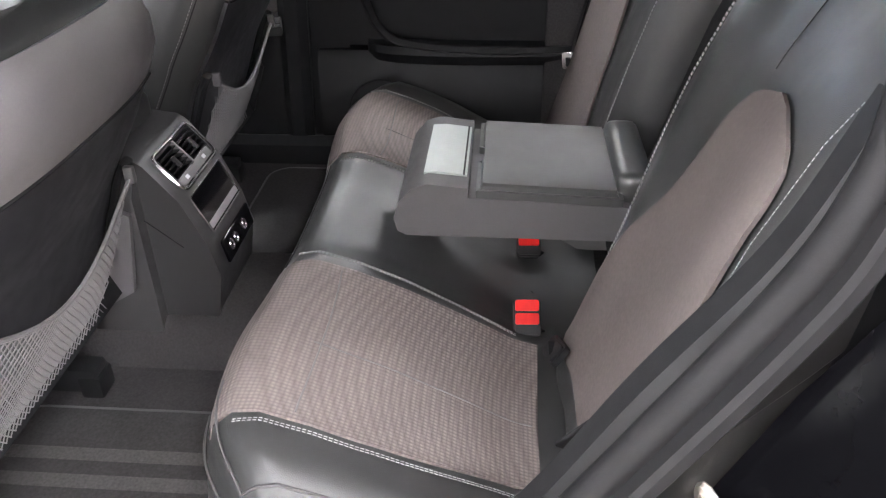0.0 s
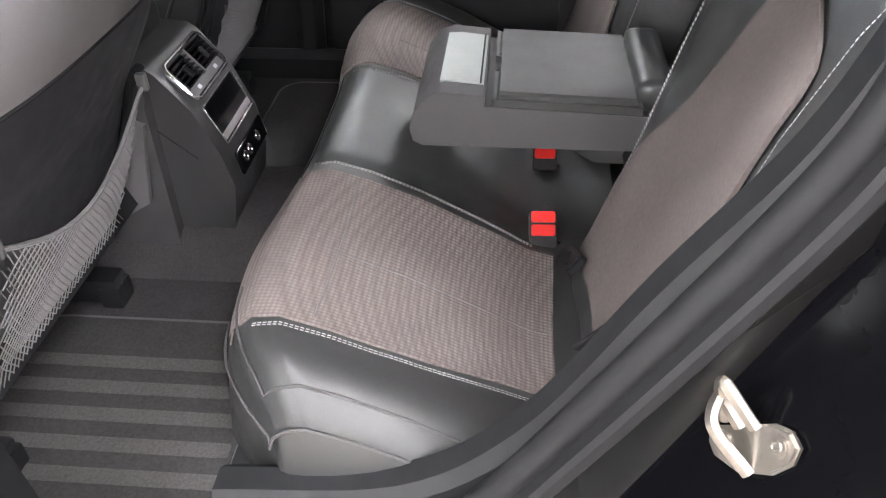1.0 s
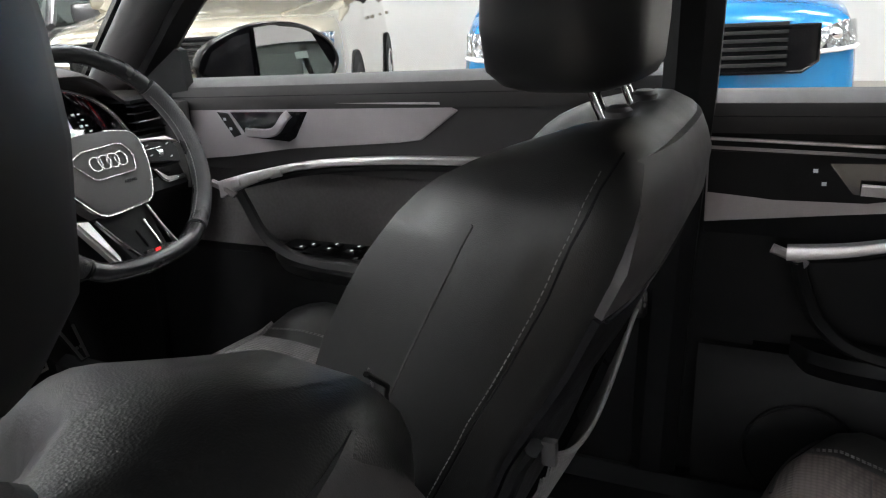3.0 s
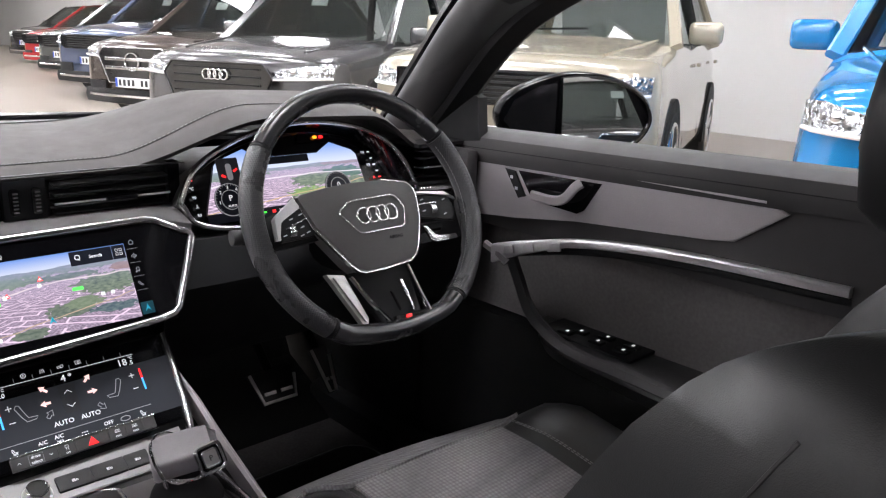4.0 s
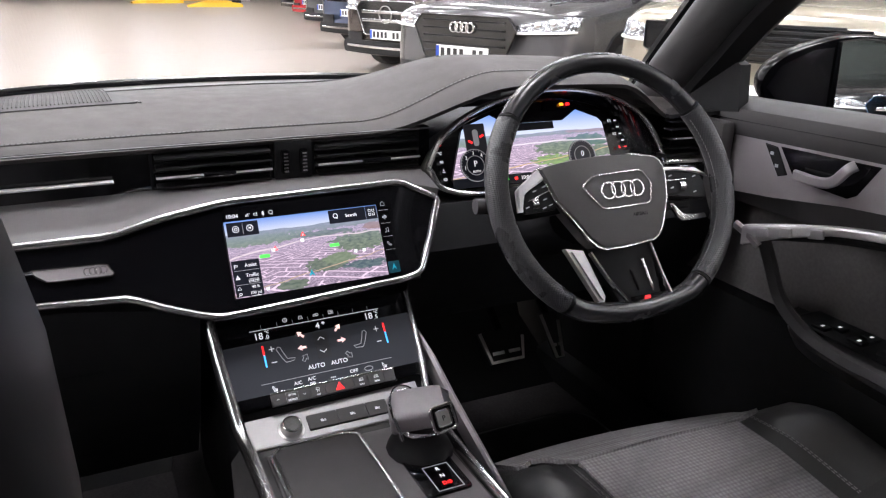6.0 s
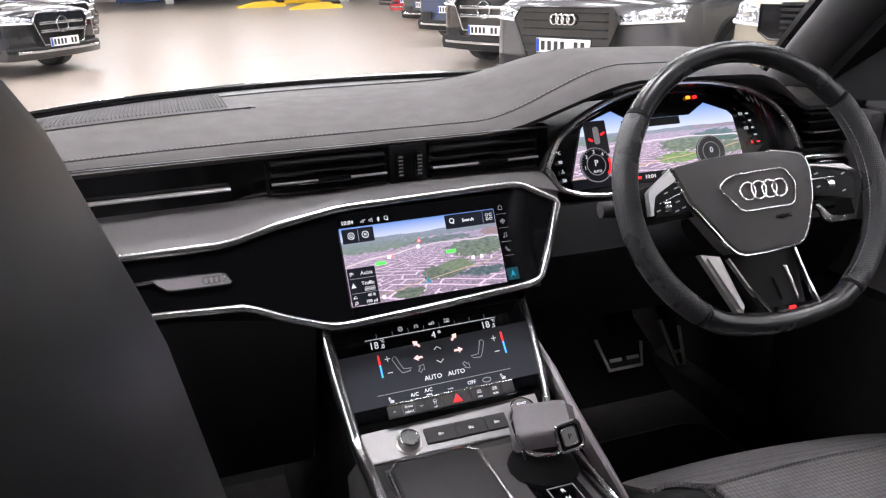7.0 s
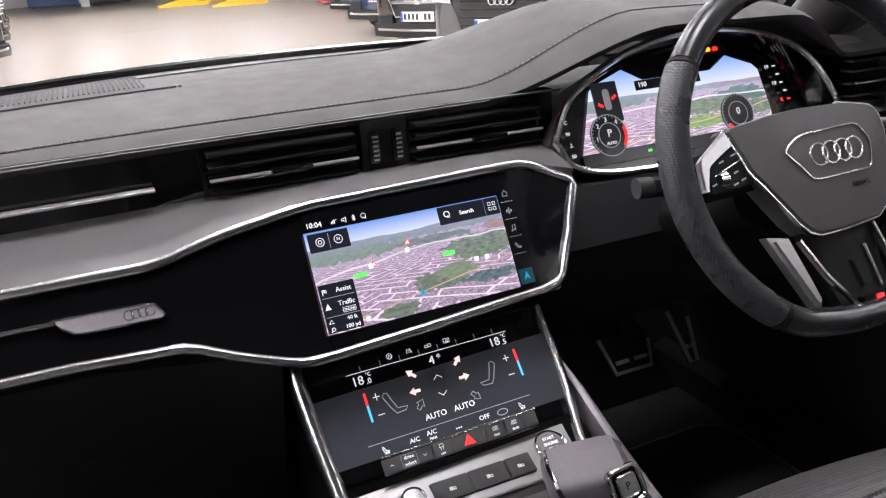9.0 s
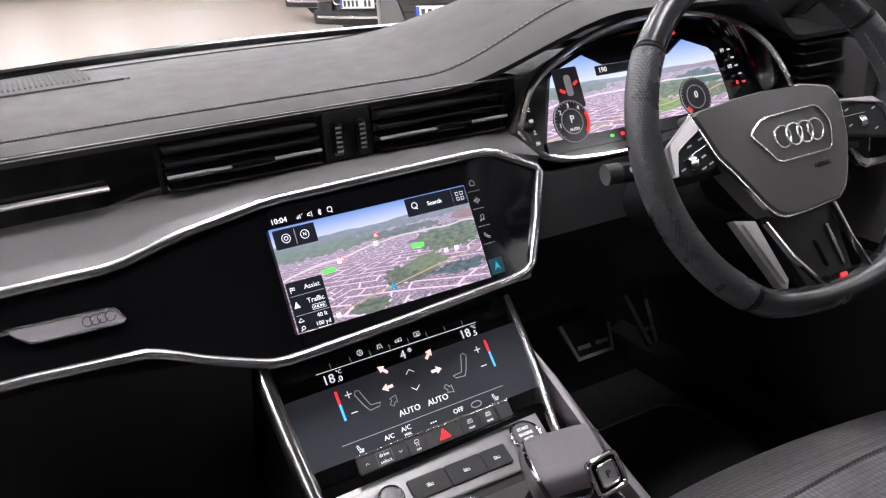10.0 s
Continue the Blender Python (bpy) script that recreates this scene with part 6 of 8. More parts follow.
rimpart(37, 143, 0.0134, RIM_SMOOTH, "smooth black leather top of the rim")
rimpart(145, 232, 0.0148, LEATHER_RIM, "perforated leather grip")
rimpart(-52, 35, 0.0148, LEATHER_RIM, "perforated leather grip")
rimpart(234, 306, 0.0140, RIM_SMOOTH, "smooth leather bottom of the rim")
for a in (36, 144, 233, -53):
    part("rim_seam", sweep([rim(radians(a - 0.6)), rim(radians(a + 0.6))], ring(0.0143, 14, 1.12), WM.to_3x3() @ V(0, 0, 1)), RUBBER, sw)
stt = []
for a0, a1 in ((-50, 33), (147, 230)):
    for k in range(44):
        a = radians(lerp(a0, a1, k / 44))
        p = rim(a)
        inn = (WM.translation - p).normalized()
        q = p + inn * 0.0144 + (WM.to_3x3() @ V(0, 0, 1)) * 0.004
        t = (rim(a + 0.01) - p).normalized()
        stt.append(tube([q - t * 0.002 + inn * 0.0005, q + t * 0.002 - inn * 0.0005], 0.0008, 4))
part("stitching", join(*stt), THREAD, sw, "grey cross stitching", kind="stuff")
pad = [(-0.106, 0.035), (-0.102, 0.038), (-0.060, 0.0425), (-0.020, 0.044), (0.030, 0.0425), (0.076, 0.036), (0.085, 0.031), (0.0905, 0.022), (0.0915, 0.008), (0.087, -0.020), (0.073, -0.053), (0.064, -0.068), (0.052, -0.0755), (0.0, -0.0795), (-0.030, -0.0795), (-0.041, -0.075), (-0.052, -0.064), (-0.091, -0.008)]


def dense(pts, n, closed=True):
    """Points of a polygon, each side cut in n."""
    m = len(pts)
    return [(lerp(pts[i][0], pts[(i + 1) % m][0], k / n), lerp(pts[i][1], pts[(i + 1) % m][1], k / n)) for i in range(m if closed else m - 1) for k in range(n)]


def dome(x, y):
    return 0.007 - 1.2 * (x * x + 0.6 * y * y)


pc = dense(pad, 3)
rings = [[WM @ V(x * k, y * k, dome(x * k, y * k) - (0.006 if k == 1 else 0)) for x, y in pc] for k in (1.0, 0.975, 0.75, 0.45, 0.15)]
part("airbag_cover", loft([[WM @ V(x, y, -0.03) for x, y in pc]] + rings), PADM, sw, "dark grey grained airbag cover", angle=60)
ZF = WM.to_3x3() @ V(0, 0, 1)
edge_ = [p for p in dense(pad[4:] + pad[:2], 3, False)]
part("cover_trim", sweep([WM @ V(x * 1.012, y * 1.012, dome(x, y) - 0.005) for x, y in edge_], flat(0.0026, 0.006), ZF), ALU, sw, "thin bright line round the airbag cover")
hexa = [(-0.054, 0.003), (-0.050, 0.0085), (-0.0385, 0.0155), (-0.030, 0.0175), (0.036, 0.0195), (0.045, 0.0165), (0.0555, 0.003), (0.0565, -0.003), (0.051, -0.0235), (0.045, -0.027), (-0.024, -0.028), (-0.031, -0.0255)]
part("badge_frame", sweep([WM @ V(x, y, dome(x, y) + 0.001) for x, y in dense(hexa, 2)], flat(0.0018, 0.0026), ZF, closed=True), ALU, sw, "silver six-sided outline round the badge")
for k in range(4):
    cx, cy = -0.0175 + 0.0158 * k, -0.0045
    part("badge_ring", tube([WM @ V(cx + 0.0108 * math.cos(a), cy + 0.0108 * math.sin(a), dome(cx, cy) + 0.002) for a in [2 * math.pi * q / 26 for q in range(26)]], 0.0010, 6, True, ZF), ALU, sw, "chrome ring of the badge")
write("AIRBAG", 0.007, at(WM, 0.030, -0.040, dome(0.030, -0.040) + 0.0006), HARD, sw)
part("column", loft([[WM @ V(a * r, b * r, z) for a, b in ring(1, 20)] for r, z in ((0.040, -0.02), (0.040, -0.05), (0.042, -0.10), (0.042, -0.17))]), HARD, sw)
part("column_cover", loft([[WM @ V(a * 0.075, b * 0.042 - 0.03, z) for a, b in ring(1, 20)] for z in (-0.055, -0.20)]), HARD, sw)
for s in (-1, 1):
    sp = part("spoke", loft([[WM @ V(s * x, y, z) for y, z in ((y0, -0.036), (y1, -0.036), (y1, z1 - 0.006), (0.5 * (y0 + y1), z1), (y0, z1 - 0.006))] for x, y0, y1, z1 in ((0.080, -0.024, 0.028, -0.012), (0.125, -0.026, 0.022, -0.014), (0.168, -0.026, 0.012, -0.016))]), HARD, sw)
    if s < 0:
        silver = [(-0.1475, -0.017), (-0.1455, 0.0105), (-0.141, 0.0145), (-0.108, 0.0355), (-0.1005, 0.022), (-0.134, 0.0085), (-0.1375, 0.005), (-0.140, -0.017)]
        keys = [(-0.1365, 0.006), (-0.101, 0.0215), (-0.087, -0.010), (-0.090, -0.019), (-0.139, -0.020)]
        marks = ((-0.119, 0.008), (-0.104, 0.0125), (-0.105, -0.004), (-0.098, -0.012), (-0.108, -0.015), (-0.133, -0.012))
    else:
        silver = [(0.0925, 0.0215), (0.150, 0.0165), (0.168, 0.006), (0.170, 0.002), (0.149, 0.0125), (0.0925, 0.0175)]
        keys = [(0.0925, 0.0165), (0.149, 0.0115), (0.164, -0.004), (0.158, -0.030), (0.0905, -0.017)]
        marks = ((0.104, 0.008), (0.146, 0.004), (0.128, -0.008), (0.143, -0.018), (0.104, -0.009))
    part("spoke_trim", plate(silver[::s] if s > 0 else silver[::-1], 0.006, at(WM, 0, 0, -0.013), 0.002), SATIN, sp, "satin silver spoke trim")
    kp = part("key_pod", plate(keys[::-1], 0.006, at(WM, 0, 0, -0.015), 0.0015), HARD, sp)
    for x, y in marks:
        part("key_symbol", box((0, 0, 0), (0.0055, 0.0016, 0.0006), m=at(WM, x, y, -0.0086, 15)), DIM_MARK, kp)
    cxr = s * 0.1215
    part("roller", loft([[at(WM, cxr + xx, -0.008, -0.0105) @ V(0, 0.0075 * math.cos(a), 0.0065 * math.sin(a)) for a in [2 * math.pi * q / 14 for q in range(14)]] for xx in (-0.0045, 0.0045)]), ALU, kp)
    part("key_gap", box((0, 0, 0), (0.036, 0.0008, 0.0006), m=at(WM, s * 0.113, 0.0015, -0.0086, -s * 18 if s < 0 else 0)), ALU, kp)
# lower spokes
part("lower_spoke", plate([(-0.083, -0.071), (-0.056, -0.077), (-0.034, -0.141), (-0.038, -0.150), (-0.046, -0.146)], 0.014, at(WM, 0, 0, -0.026), 0.004), STEEL, sw, "satin silver lower spoke")
part("lower_insert", plate([(-0.052, -0.076), (-0.012, -0.158), (0.056, -0.158), (0.050, -0.074)], 0.010, at(WM, 0, 0, -0.024), 0.001), HARD, sw, "black lower spoke")
part("lower_trim", sweep([WM @ V(x, y, z) for x, y, z in ((-0.050, -0.081, -0.011), (-0.032, -0.120, -0.006), (-0.014, -0.153, 0.004), (-0.0105, -0.1585, 0.008), (-0.005, -0.161, 0.010), (0.048, -0.161, 0.010), (0.0535, -0.159, 0.009), (0.0555, -0.153, 0.006), (0.053, -0.120, -0.004), (0.049, -0.081, -0.011))], flat(0.0048, 0.007), ZF), CHROME, sw, "bright trim round the lower spoke")
part("fin", plate([(0.030, -0.100), (0.0345, -0.100), (0.044, -0.143), (0.041, -0.145)], 0.004, at(WM, 0, 0, -0.014), 0.001), ALU, sw)
part("fin", plate([(0.010, -0.112), (0.015, -0.116), (0.022, -0.140), (0.018, -0.141)], 0.004, at(WM, 0, 0, -0.014), 0.001), HARD, sw)
part("mark_plate", plate([(-0.004, -0.156), (0.046, -0.156), (0.046, -0.1475), (-0.003, -0.1475)], 0.008, at(WM, 0, 0, -0.004), 0.001), GLOSS, sw)
part("model_mark", plate([(0.010, -0.1545), (0.020, -0.1545), (0.020, -0.149), (0.0115, -0.149)], 0.001, at(WM, 0.002, 0, 0.0045)), RED_MARK, sw, "small red plate on the lower spoke")
# stalks
stalk = thing("indicator_stalk", "black indicator stalk with a grey tip", "stalk", (0.27, -0.06, 0.95))
part("lever", sweep([WM @ V(-0.03, -0.005, -0.075), WM @ V(-0.12, 0.0, -0.07), WM @ V(-0.165, 0.003, -0.066)], flat(0.020, 0.012, 0.3), (0, -0.9, 0.4)), HARD, stalk)
part("tip", sweep([WM @ V(-0.160, 0.003, -0.066), WM @ V(-0.178, 0.004, -0.065)], ring(0.0105, 12, 0.75), (0, -0.9, 0.4)), SOFT, stalk)
for x in (-0.148, -0.135):
    part("symbol", box((0, 0, 0), (0.007, 0.005, 0.0006), m=at(WM, x, 0.003, -0.059)), DIM_MARK, stalk)
stalk2 = thing("wiper_stalk", "black wiper stalk behind the wheel", "stalk", (0.5, -0.06, 0.95))
part("lever", sweep([WM @ V(0.03, -0.02, -0.07), WM @ V(0.12, -0.026, -0.065), WM @ V(0.17, -0.026, -0.06)], flat(0.020, 0.012, 0.3), (0, -0.9, 0.4)), HARD, stalk2)
part("paddle", plate([(0.103, -0.030), (0.109, -0.030), (0.118, -0.046), (0.124, -0.0495), (0.162, -0.049), (0.164, -0.056), (0.122, -0.056), (0.112, -0.050)], 0.006, at(WM, 0, 0, -0.022), 0.002), CHROME, sw, "silver edged shift paddle")
# pedals
for nm, lb, px, w, h in (("brake_pedal", "black rubber brake pedal with a steel edge", 0.490, 0.094, 0.068), ("accelerator_pedal", "tall steel-edged accelerator pedal", 0.612, 0.036, 0.10)):
    pd = thing(nm, lb, "pedal", (px, 0.31, 0.50))
    m = axes(V(px, 0.312, 0.512), (1, 0, 0), (0, 0.55, 0.84))
    part("pad", plate([(-w / 2 - 0.006, h / 2), (-w / 2 + 0.010, -h / 2), (w / 2 - 0.012, -h / 2), (w / 2, h / 2)][::-1], 0.012, m, 0.003), SOFT, pd)
    part("steel_edge", sweep([m @ V(x, y, 0.013) for x, y in ((-w / 2 - 0.004, h / 2 - 0.002), (-w / 2 + 0.010, -h / 2 + 0.003), (w / 2 - 0.012, -h / 2 + 0.003), (w / 2 - 0.002, h / 2 - 0.02))], flat(0.007, 0.004), (0, -0.8, 0.5)), STEEL, pd)
    for k in (-1, 1):
        part("steel_strip", box((0, 0, 0), (w * 0.28, 0.007, 0.004), 0.001, at(m, k * w * 0.2, -h * 0.2, 0.013)), STEEL, pd)
    part("arm", sweep([m @ V(0, 0.02, 0.0), V(px, 0.42, 0.62), V(px, 0.52, 0.74)], flat(0.02, 0.012)), HARD, pd)

# ---- seats ----
def stitch_row(pts, parent, n, w=0.0009, two=0.004, nrm=(0, 0, 1)):
    """Two rows of short stitches along a line."""
    P = [Vector(p) for p in pts]
    seg = [0.0]
    for a, b in zip(P, P[1:]):
        seg.append(seg[-1] + (b - a).length)
    def pt(d):
        for i in range(len(P) - 1):
            if d <= seg[i + 1] or i == len(P) - 2:
                t = (d - seg[i]) / max(1e-6, seg[i + 1] - seg[i])
                return P[i].lerp(P[i + 1], t), (P[i + 1] - P[i]).normalized()
    out = []
    for k in range(n):
        d = seg[-1] * (k + 0.15) / n
        a, t = pt(d)
        b, _ = pt(min(seg[-1], d + seg[-1] / n * 0.65))
        side = t.cross(Vector(nrm)).normalized() * two
        for s in ((-1, 1) if two else (0,)):
            out.append(tube([a + side * s * 0.5, b + side * s * 0.5], w, 4))
    return part("stitching", join(*out), THREAD, parent, "light grey double stitching", kind="stuff")


FY = [(0.52, -0.66), (0.62, -0.685), (0.70, -0.70), (0.80, -0.735), (0.90, -0.785), (0.98, -0.825), (1.02, -0.85), (1.045, -0.875), (1.06, -0.905)]
BY = [(0.52, -0.77), (0.62, -0.815), (0.74, -0.86), (0.84, -0.92), (0.95, -0.972), (1.0, -0.98), (1.04, -0.968), (1.06, -0.94)]
HW = [(0.52, 0.242), (0.60, 0.246), (0.66, 0.252), (0.85, 0.258), (0.92, 0.254), (0.98, 0.246), (1.02, 0.234), (1.045, 0.212), (1.06, 0.16)]
BOL = [(0.52, 0.0), (0.60, 0.015), (0.65, 0.055), (0.70, 0.092), (0.78, 0.112), (0.85, 0.118), (0.93, 0.112), (1.0, 0.090), (1.03, 0.066), (1.06, 0.015)]


def back_front(t, z):
    """Front skin of a seat back: t from -1 to 1 across, at height z."""
    w = table(HW, z)
    a = abs(t)
    f = table(BOL, z) * (sstep(0.48, 0.80, a) - 1.5 * sstep(0.82, 1.0, a))
    return V(t * w, table(FY, z) + f - 0.02 * (1 - a) * (1 - a), z)


def front_seat(name, label, cx):
    s = thing(name, label, "car seat", (cx, -0.5, 0.33), "front seats")
    o = V(cx, 0, 0)
    zs = [0.52, 0.58, 0.64, 0.70, 0.75, 0.80, 0.85, 0.90, 0.94, 0.965, 0.985, 1.005, 1.02, 1.035, 1.045, 1.055, 1.06]
    rings = []
    for z in zs:
        w = table(HW, z)
        fr = [back_front(t, z) + o for t in np.linspace(-1, 1, 25)]
        bk = [V(t * w, lerp(table(BY, z), fr[0].y, 0.35 * abs(t) ** 7) , z) + o for t in np.linspace(0.96, -0.96, 15)]
        rings.append(fr + bk)
    part("backrest", loft(rings), LEATHER, s, "black leather backrest with deep side bolsters", angle=75)
    ins = thick(grid(lambda u, v: back_front(lerp(-0.50, 0.50, u), lerp(0.60, 0.98, v)) + o + V(0, 0.004, 0.001), 12, 16), 0.006)
    part("back_insert", ins, SEAT_SUEDE, s, "dark suede centre panel")
    for t in (-0.52, 0.52):
        stitch_row([back_front(t, z) + o + V(0, 0.004, 0.002) for z in np.linspace(0.62, 1.01, 16)], s, 70, nrm=(0, 1, 0))
    for t in (-0.93, 0.93):
        part("back_piping", tube([back_front(t, z) + o + V(0, 0.002, 0) for z in np.linspace(0.60, 0.985, 20)], 0.0022, 6), SOFT, s)
    part("side_seam", tube([back_front(-1.0 if cx > 0 else 1.0, z) + o + V(0, -0.03 - 0.05 * (z - 0.6), 0) + V(-0.003 if cx > 0 else 0.003, 0, 0) for z in np.linspace(0.56, 1.05, 22)], 0.0012, 6), RUBBER, s)
    stitch_row([back_front(-1.0 if cx > 0 else 1.0, z) + o + V(0, -0.024 - 0.05 * (z - 0.6), 0) + V(-0.004 if cx > 0 else 0.004, 0, 0) for z in np.linspace(0.58, 1.04, 20)], s, 70, w=0.0006, two=0.0, nrm=(1, 0, 0))
    for sd in (-1, 1):
        crease = [back_front(sd * t, 0.672 - 0.02 * (1 - t)) + o + V(0, 0.002, 0) for t in np.linspace(0.55, 1.0, 12)] + [V(sd * (table(HW, 0.67) + 0.002), y, 0.668 + 0.1 * (-0.70 - y)) + o for y in np.linspace(-0.72, -0.80, 5)]
        part("bolster_seam", tube(crease, 0.0030, 6), RUBBER, s)
    # rear shell
    def shell(u, v):
        z = lerp(0.56, 1.04, v)
        return V(lerp(-0.225, 0.225, u) * (1 - 0.22 * max(0, (v - 0.75) / 0.25) ** 2), table(BY, z) - 0.012 + 0.02 * abs(u * 2 - 1) ** 3, z) + o
    part("back_shell", thick(grid(shell, 16, 12, 0, 1, 0, 0.715), 0.014), SHELL, s, "dark moulded seat back panel")
    part("back_cover", thick(grid(shell, 16, 6, 0, 1, 0.722, 1), 0.014), COVER, s, "soft grey upper seat back")
    part("shell_edge", sweep([V(x * 0.222, table(BY, z) - 0.004, z) + o for x, z in [(-1, 0.54 + 0.025 * k) for k in range(10)]], flat(0.014, 0.03, 0.3), (1, 0, 0)), HARD, s)
    part("shell_edge", sweep([V(x * 0.222, table(BY, z) - 0.004, z) + o for x, z in [(1, 0.54 + 0.025 * k) for k in range(10)]], flat(0.014, 0.03, 0.3), (1, 0, 0)), HARD, s)
    part("shell_seam", tube([V(lerp(-0.235, 0.235, u), table(BY, 0.905) - 0.0125 + 0.02 * abs(u * 2 - 1) ** 3, 0.905) + o for u in np.linspace(0.03, 0.97, 20)], 0.0022, 6), RUBBER, s)
    # storage net, cord by cord
    def netp(u, v):
        zt = 0.745 - 0.075 * math.sin(math.pi * u)
        z = lerp(0.50, zt, v)
        return V(lerp(-0.20, 0.20, u), table(BY, z) - 0.026 - 0.02 * math.sin(math.pi * u) * v, z) + o
    cords = []
    nn = 34
    for k in range(-14, nn):
        for d in (1, -1):
            line = []
            for j in range(9):
                v = j / 8
                u = (k / nn + 0.42 * v) if d > 0 else (1 - k / nn - 0.42 * v)
                if 0 <= u <= 1:
                    line.append(netp(u, v))
            if len(line) > 2:
                cords.append(tube(line, 0.0011, 4, up=(0, 1, 0)))
    nt = part("net_pocket", join(*cords), NET, s, "stretched grey storage net", kind="stuff")
    part("net_hem", tube([netp(u, 1.0) for u in np.linspace(0, 1, 24)], 0.0035, 6, up=(0, 1, 0)), NET, nt)
    for sx in (-1, 1):
        part("net_hook", box(V(sx * 0.205, table(BY, 0.752) - 0.022, 0.752) + o, (0.012, 0.016, 0.028), 0.004), GREYP, s)
    # headrest on two posts
    def se(a, e=0.33):
        return math.copysign(abs(math.cos(a)) ** e, math.cos(a)), math.copysign(abs(math.sin(a)) ** e, math.sin(a))
    hr = []
    for z, w, d, cy in ((1.086, 0.095, 0.035, -0.875), (1.093, 0.115, 0.055, -0.875), (1.108, 0.130, 0.066, -0.872), (1.15, 0.136, 0.070, -0.872), (1.18, 0.1345, 0.070, -0.873), (1.20, 0.131, 0.069, -0.874), (1.22, 0.125, 0.066, -0.876), (1.235, 0.118, 0.061, -0.879), (1.25, 0.106, 0.053, -0.883), (1.262, 0.086, 0.042, -0.887), (1.270, 0.055, 0.025, -0.89)):
        hr.append([])
        for q in range(32):
            a = 2 * math.pi * q / 32
            yy = cy + 0.008 + se(a, 0.5)[1] * (d + 0.012)
            hr[-1].append(V(se(a)[0] * w * (1.02 if cx < 0 else 0.985) * (1 - 0.32 * sstep(0.0, 0.07, -0.885 - yy)), yy, z) + o)
    part("headrest", loft(hr), LEATHER_PLAIN, s, "black leather headrest", angle=75)
    for sx in (-1, 1):
        part("headrest_post", tube([V(sx * 0.065, -0.915, 1.03) + o, V(sx * 0.065, -0.885, 1.10) + o], 0.0065, 10), CHROME, s)
        part("post_collar", loft([[V(sx * 0.065 + a * r * 1.4, -0.918 + b * r, z) + o for a, b in ring(1, 14)] for r, z in ((0.0135, 1.05), (0.0135, 1.066), (0.010, 1.070))]), GREYP, s)
    # cushion
    CZ = [(-0.115, 0.49), (-0.124, 0.560), (-0.15, 0.588), (-0.18, 0.606), (-0.215, 0.626), (-0.255, 0.640), (-0.34, 0.637), (-0.5, 0.612), (-0.62, 0.596), (-0.74, 0.598)]

    def cush(t, k):
        y, z = CZ[0]
        q = k * (len(CZ) - 1)
        i = min(int(q), len(CZ) - 2)
        y = lerp(CZ[i][0], CZ[i + 1][0], q - i)
        z = lerp(CZ[i][1], CZ[i + 1][1], q - i)
        a = abs(t)
        w = 0.265
        b = 0.05 * sstep(0.45, 0.68, k) * (sstep(0.5, 0.8, a)) - 0.05 * sstep(0.84, 1.0, a) * sstep(0.3, 0.55, k) - 0.018 * sstep(0.9, 1, a)
        return V(t * w, y - 0.03 * a * a * (1 - k), z + b - (0.02 * t * (1 - k) if cx > 0 else 0)) + o
    rows = [[cush(t, k) for t in np.linspace(-1, 1, 25)] for k in np.linspace(0, 1, 22)]
    body = loft(rows, closed=False)
    part("cushion", thick(body, 0.05), LEATHER, s, "black leather seat cushion with raised bolsters", angle=75)
    part("cushion_insert", thick(grid(lambda u, v: cush(lerp(-0.52, 0.52, u), lerp(0.56, 0.94, v)) + V(0, 0, 0.005), 12, 12), 0.006), SEAT_DOTS, s, "dark perforated suede centre")
    part("thigh_insert", thick(grid(lambda u, v: cush(lerp(-0.80, 0.66, u) if cx > 0 else lerp(-0.66, 0.80, u), lerp(0.08, 0.555, v)) + V(0, 0.002, 0.005), 16, 12), 0.006), SEAT_DOTS, s, "dark suede thigh support")
    for t in (-0.60, 0.60):
        stitch_row([cush(t, k) + V(0, 0, 0.004) for k in np.linspace(0.56, 0.95, 14)], s, 55)
    part("cushion_side", loft([[V(sx * 0.25, y, z) + o for y, z in ((-0.22, 0.56), (-0.20, 0.50), (-0.24, 0.44), (-0.72, 0.44), (-0.80, 0.50), (-0.76, 0.60))] for sx in (-1, 1)]), HARD, s, "black plastic seat base")
    part("side_shield", loft([[V(sx, y, z) + o for y, z in ((-0.30, 0.50), (-0.34, 0.575), (-0.70, 0.60), (-0.80, 0.66), (-0.84, 0.62), (-0.80, 0.50), (-0.72, 0.46))] for sx in ((-0.262, -0.250) if cx < 0 else (0.250, 0.262))]), HARD, s)
    part("inner_shield", loft([[V(sx, y, z) + o for y, z in ((-0.30, 0.46), (-0.34, 0.545), (-0.58, 0.575), (-0.64, 0.662), (-0.80, 0.668), (-0.845, 0.65), (-0.82, 0.50), (-0.72, 0.44))] for sx in ((0.252, 0.264) if cx < 0 else (-0.264, -0.252))]), COVER, s, "dark grey side wing")
    for sx in (-0.19, 0.19):
        part("rail", box(V(sx, -0.48, 0.365) + o, (0.045, 0.56, 0.05), 0.008), HARD, s)
        part("rail_foot", box(V(sx, -0.745, 0.352) + o, (0.05, 0.04, 0.045), 0.006), RUBBER, s)
        part("riser", box(V(sx, -0.48, 0.415) + o, (0.03, 0.45, 0.06), 0.006), HARD, s)
    return s


front_seat("driver_seat", "black leather driver seat with dark suede inserts", 0.405)
front_seat("passenger_seat", "black leather passenger seat with a net on its back", -0.42)

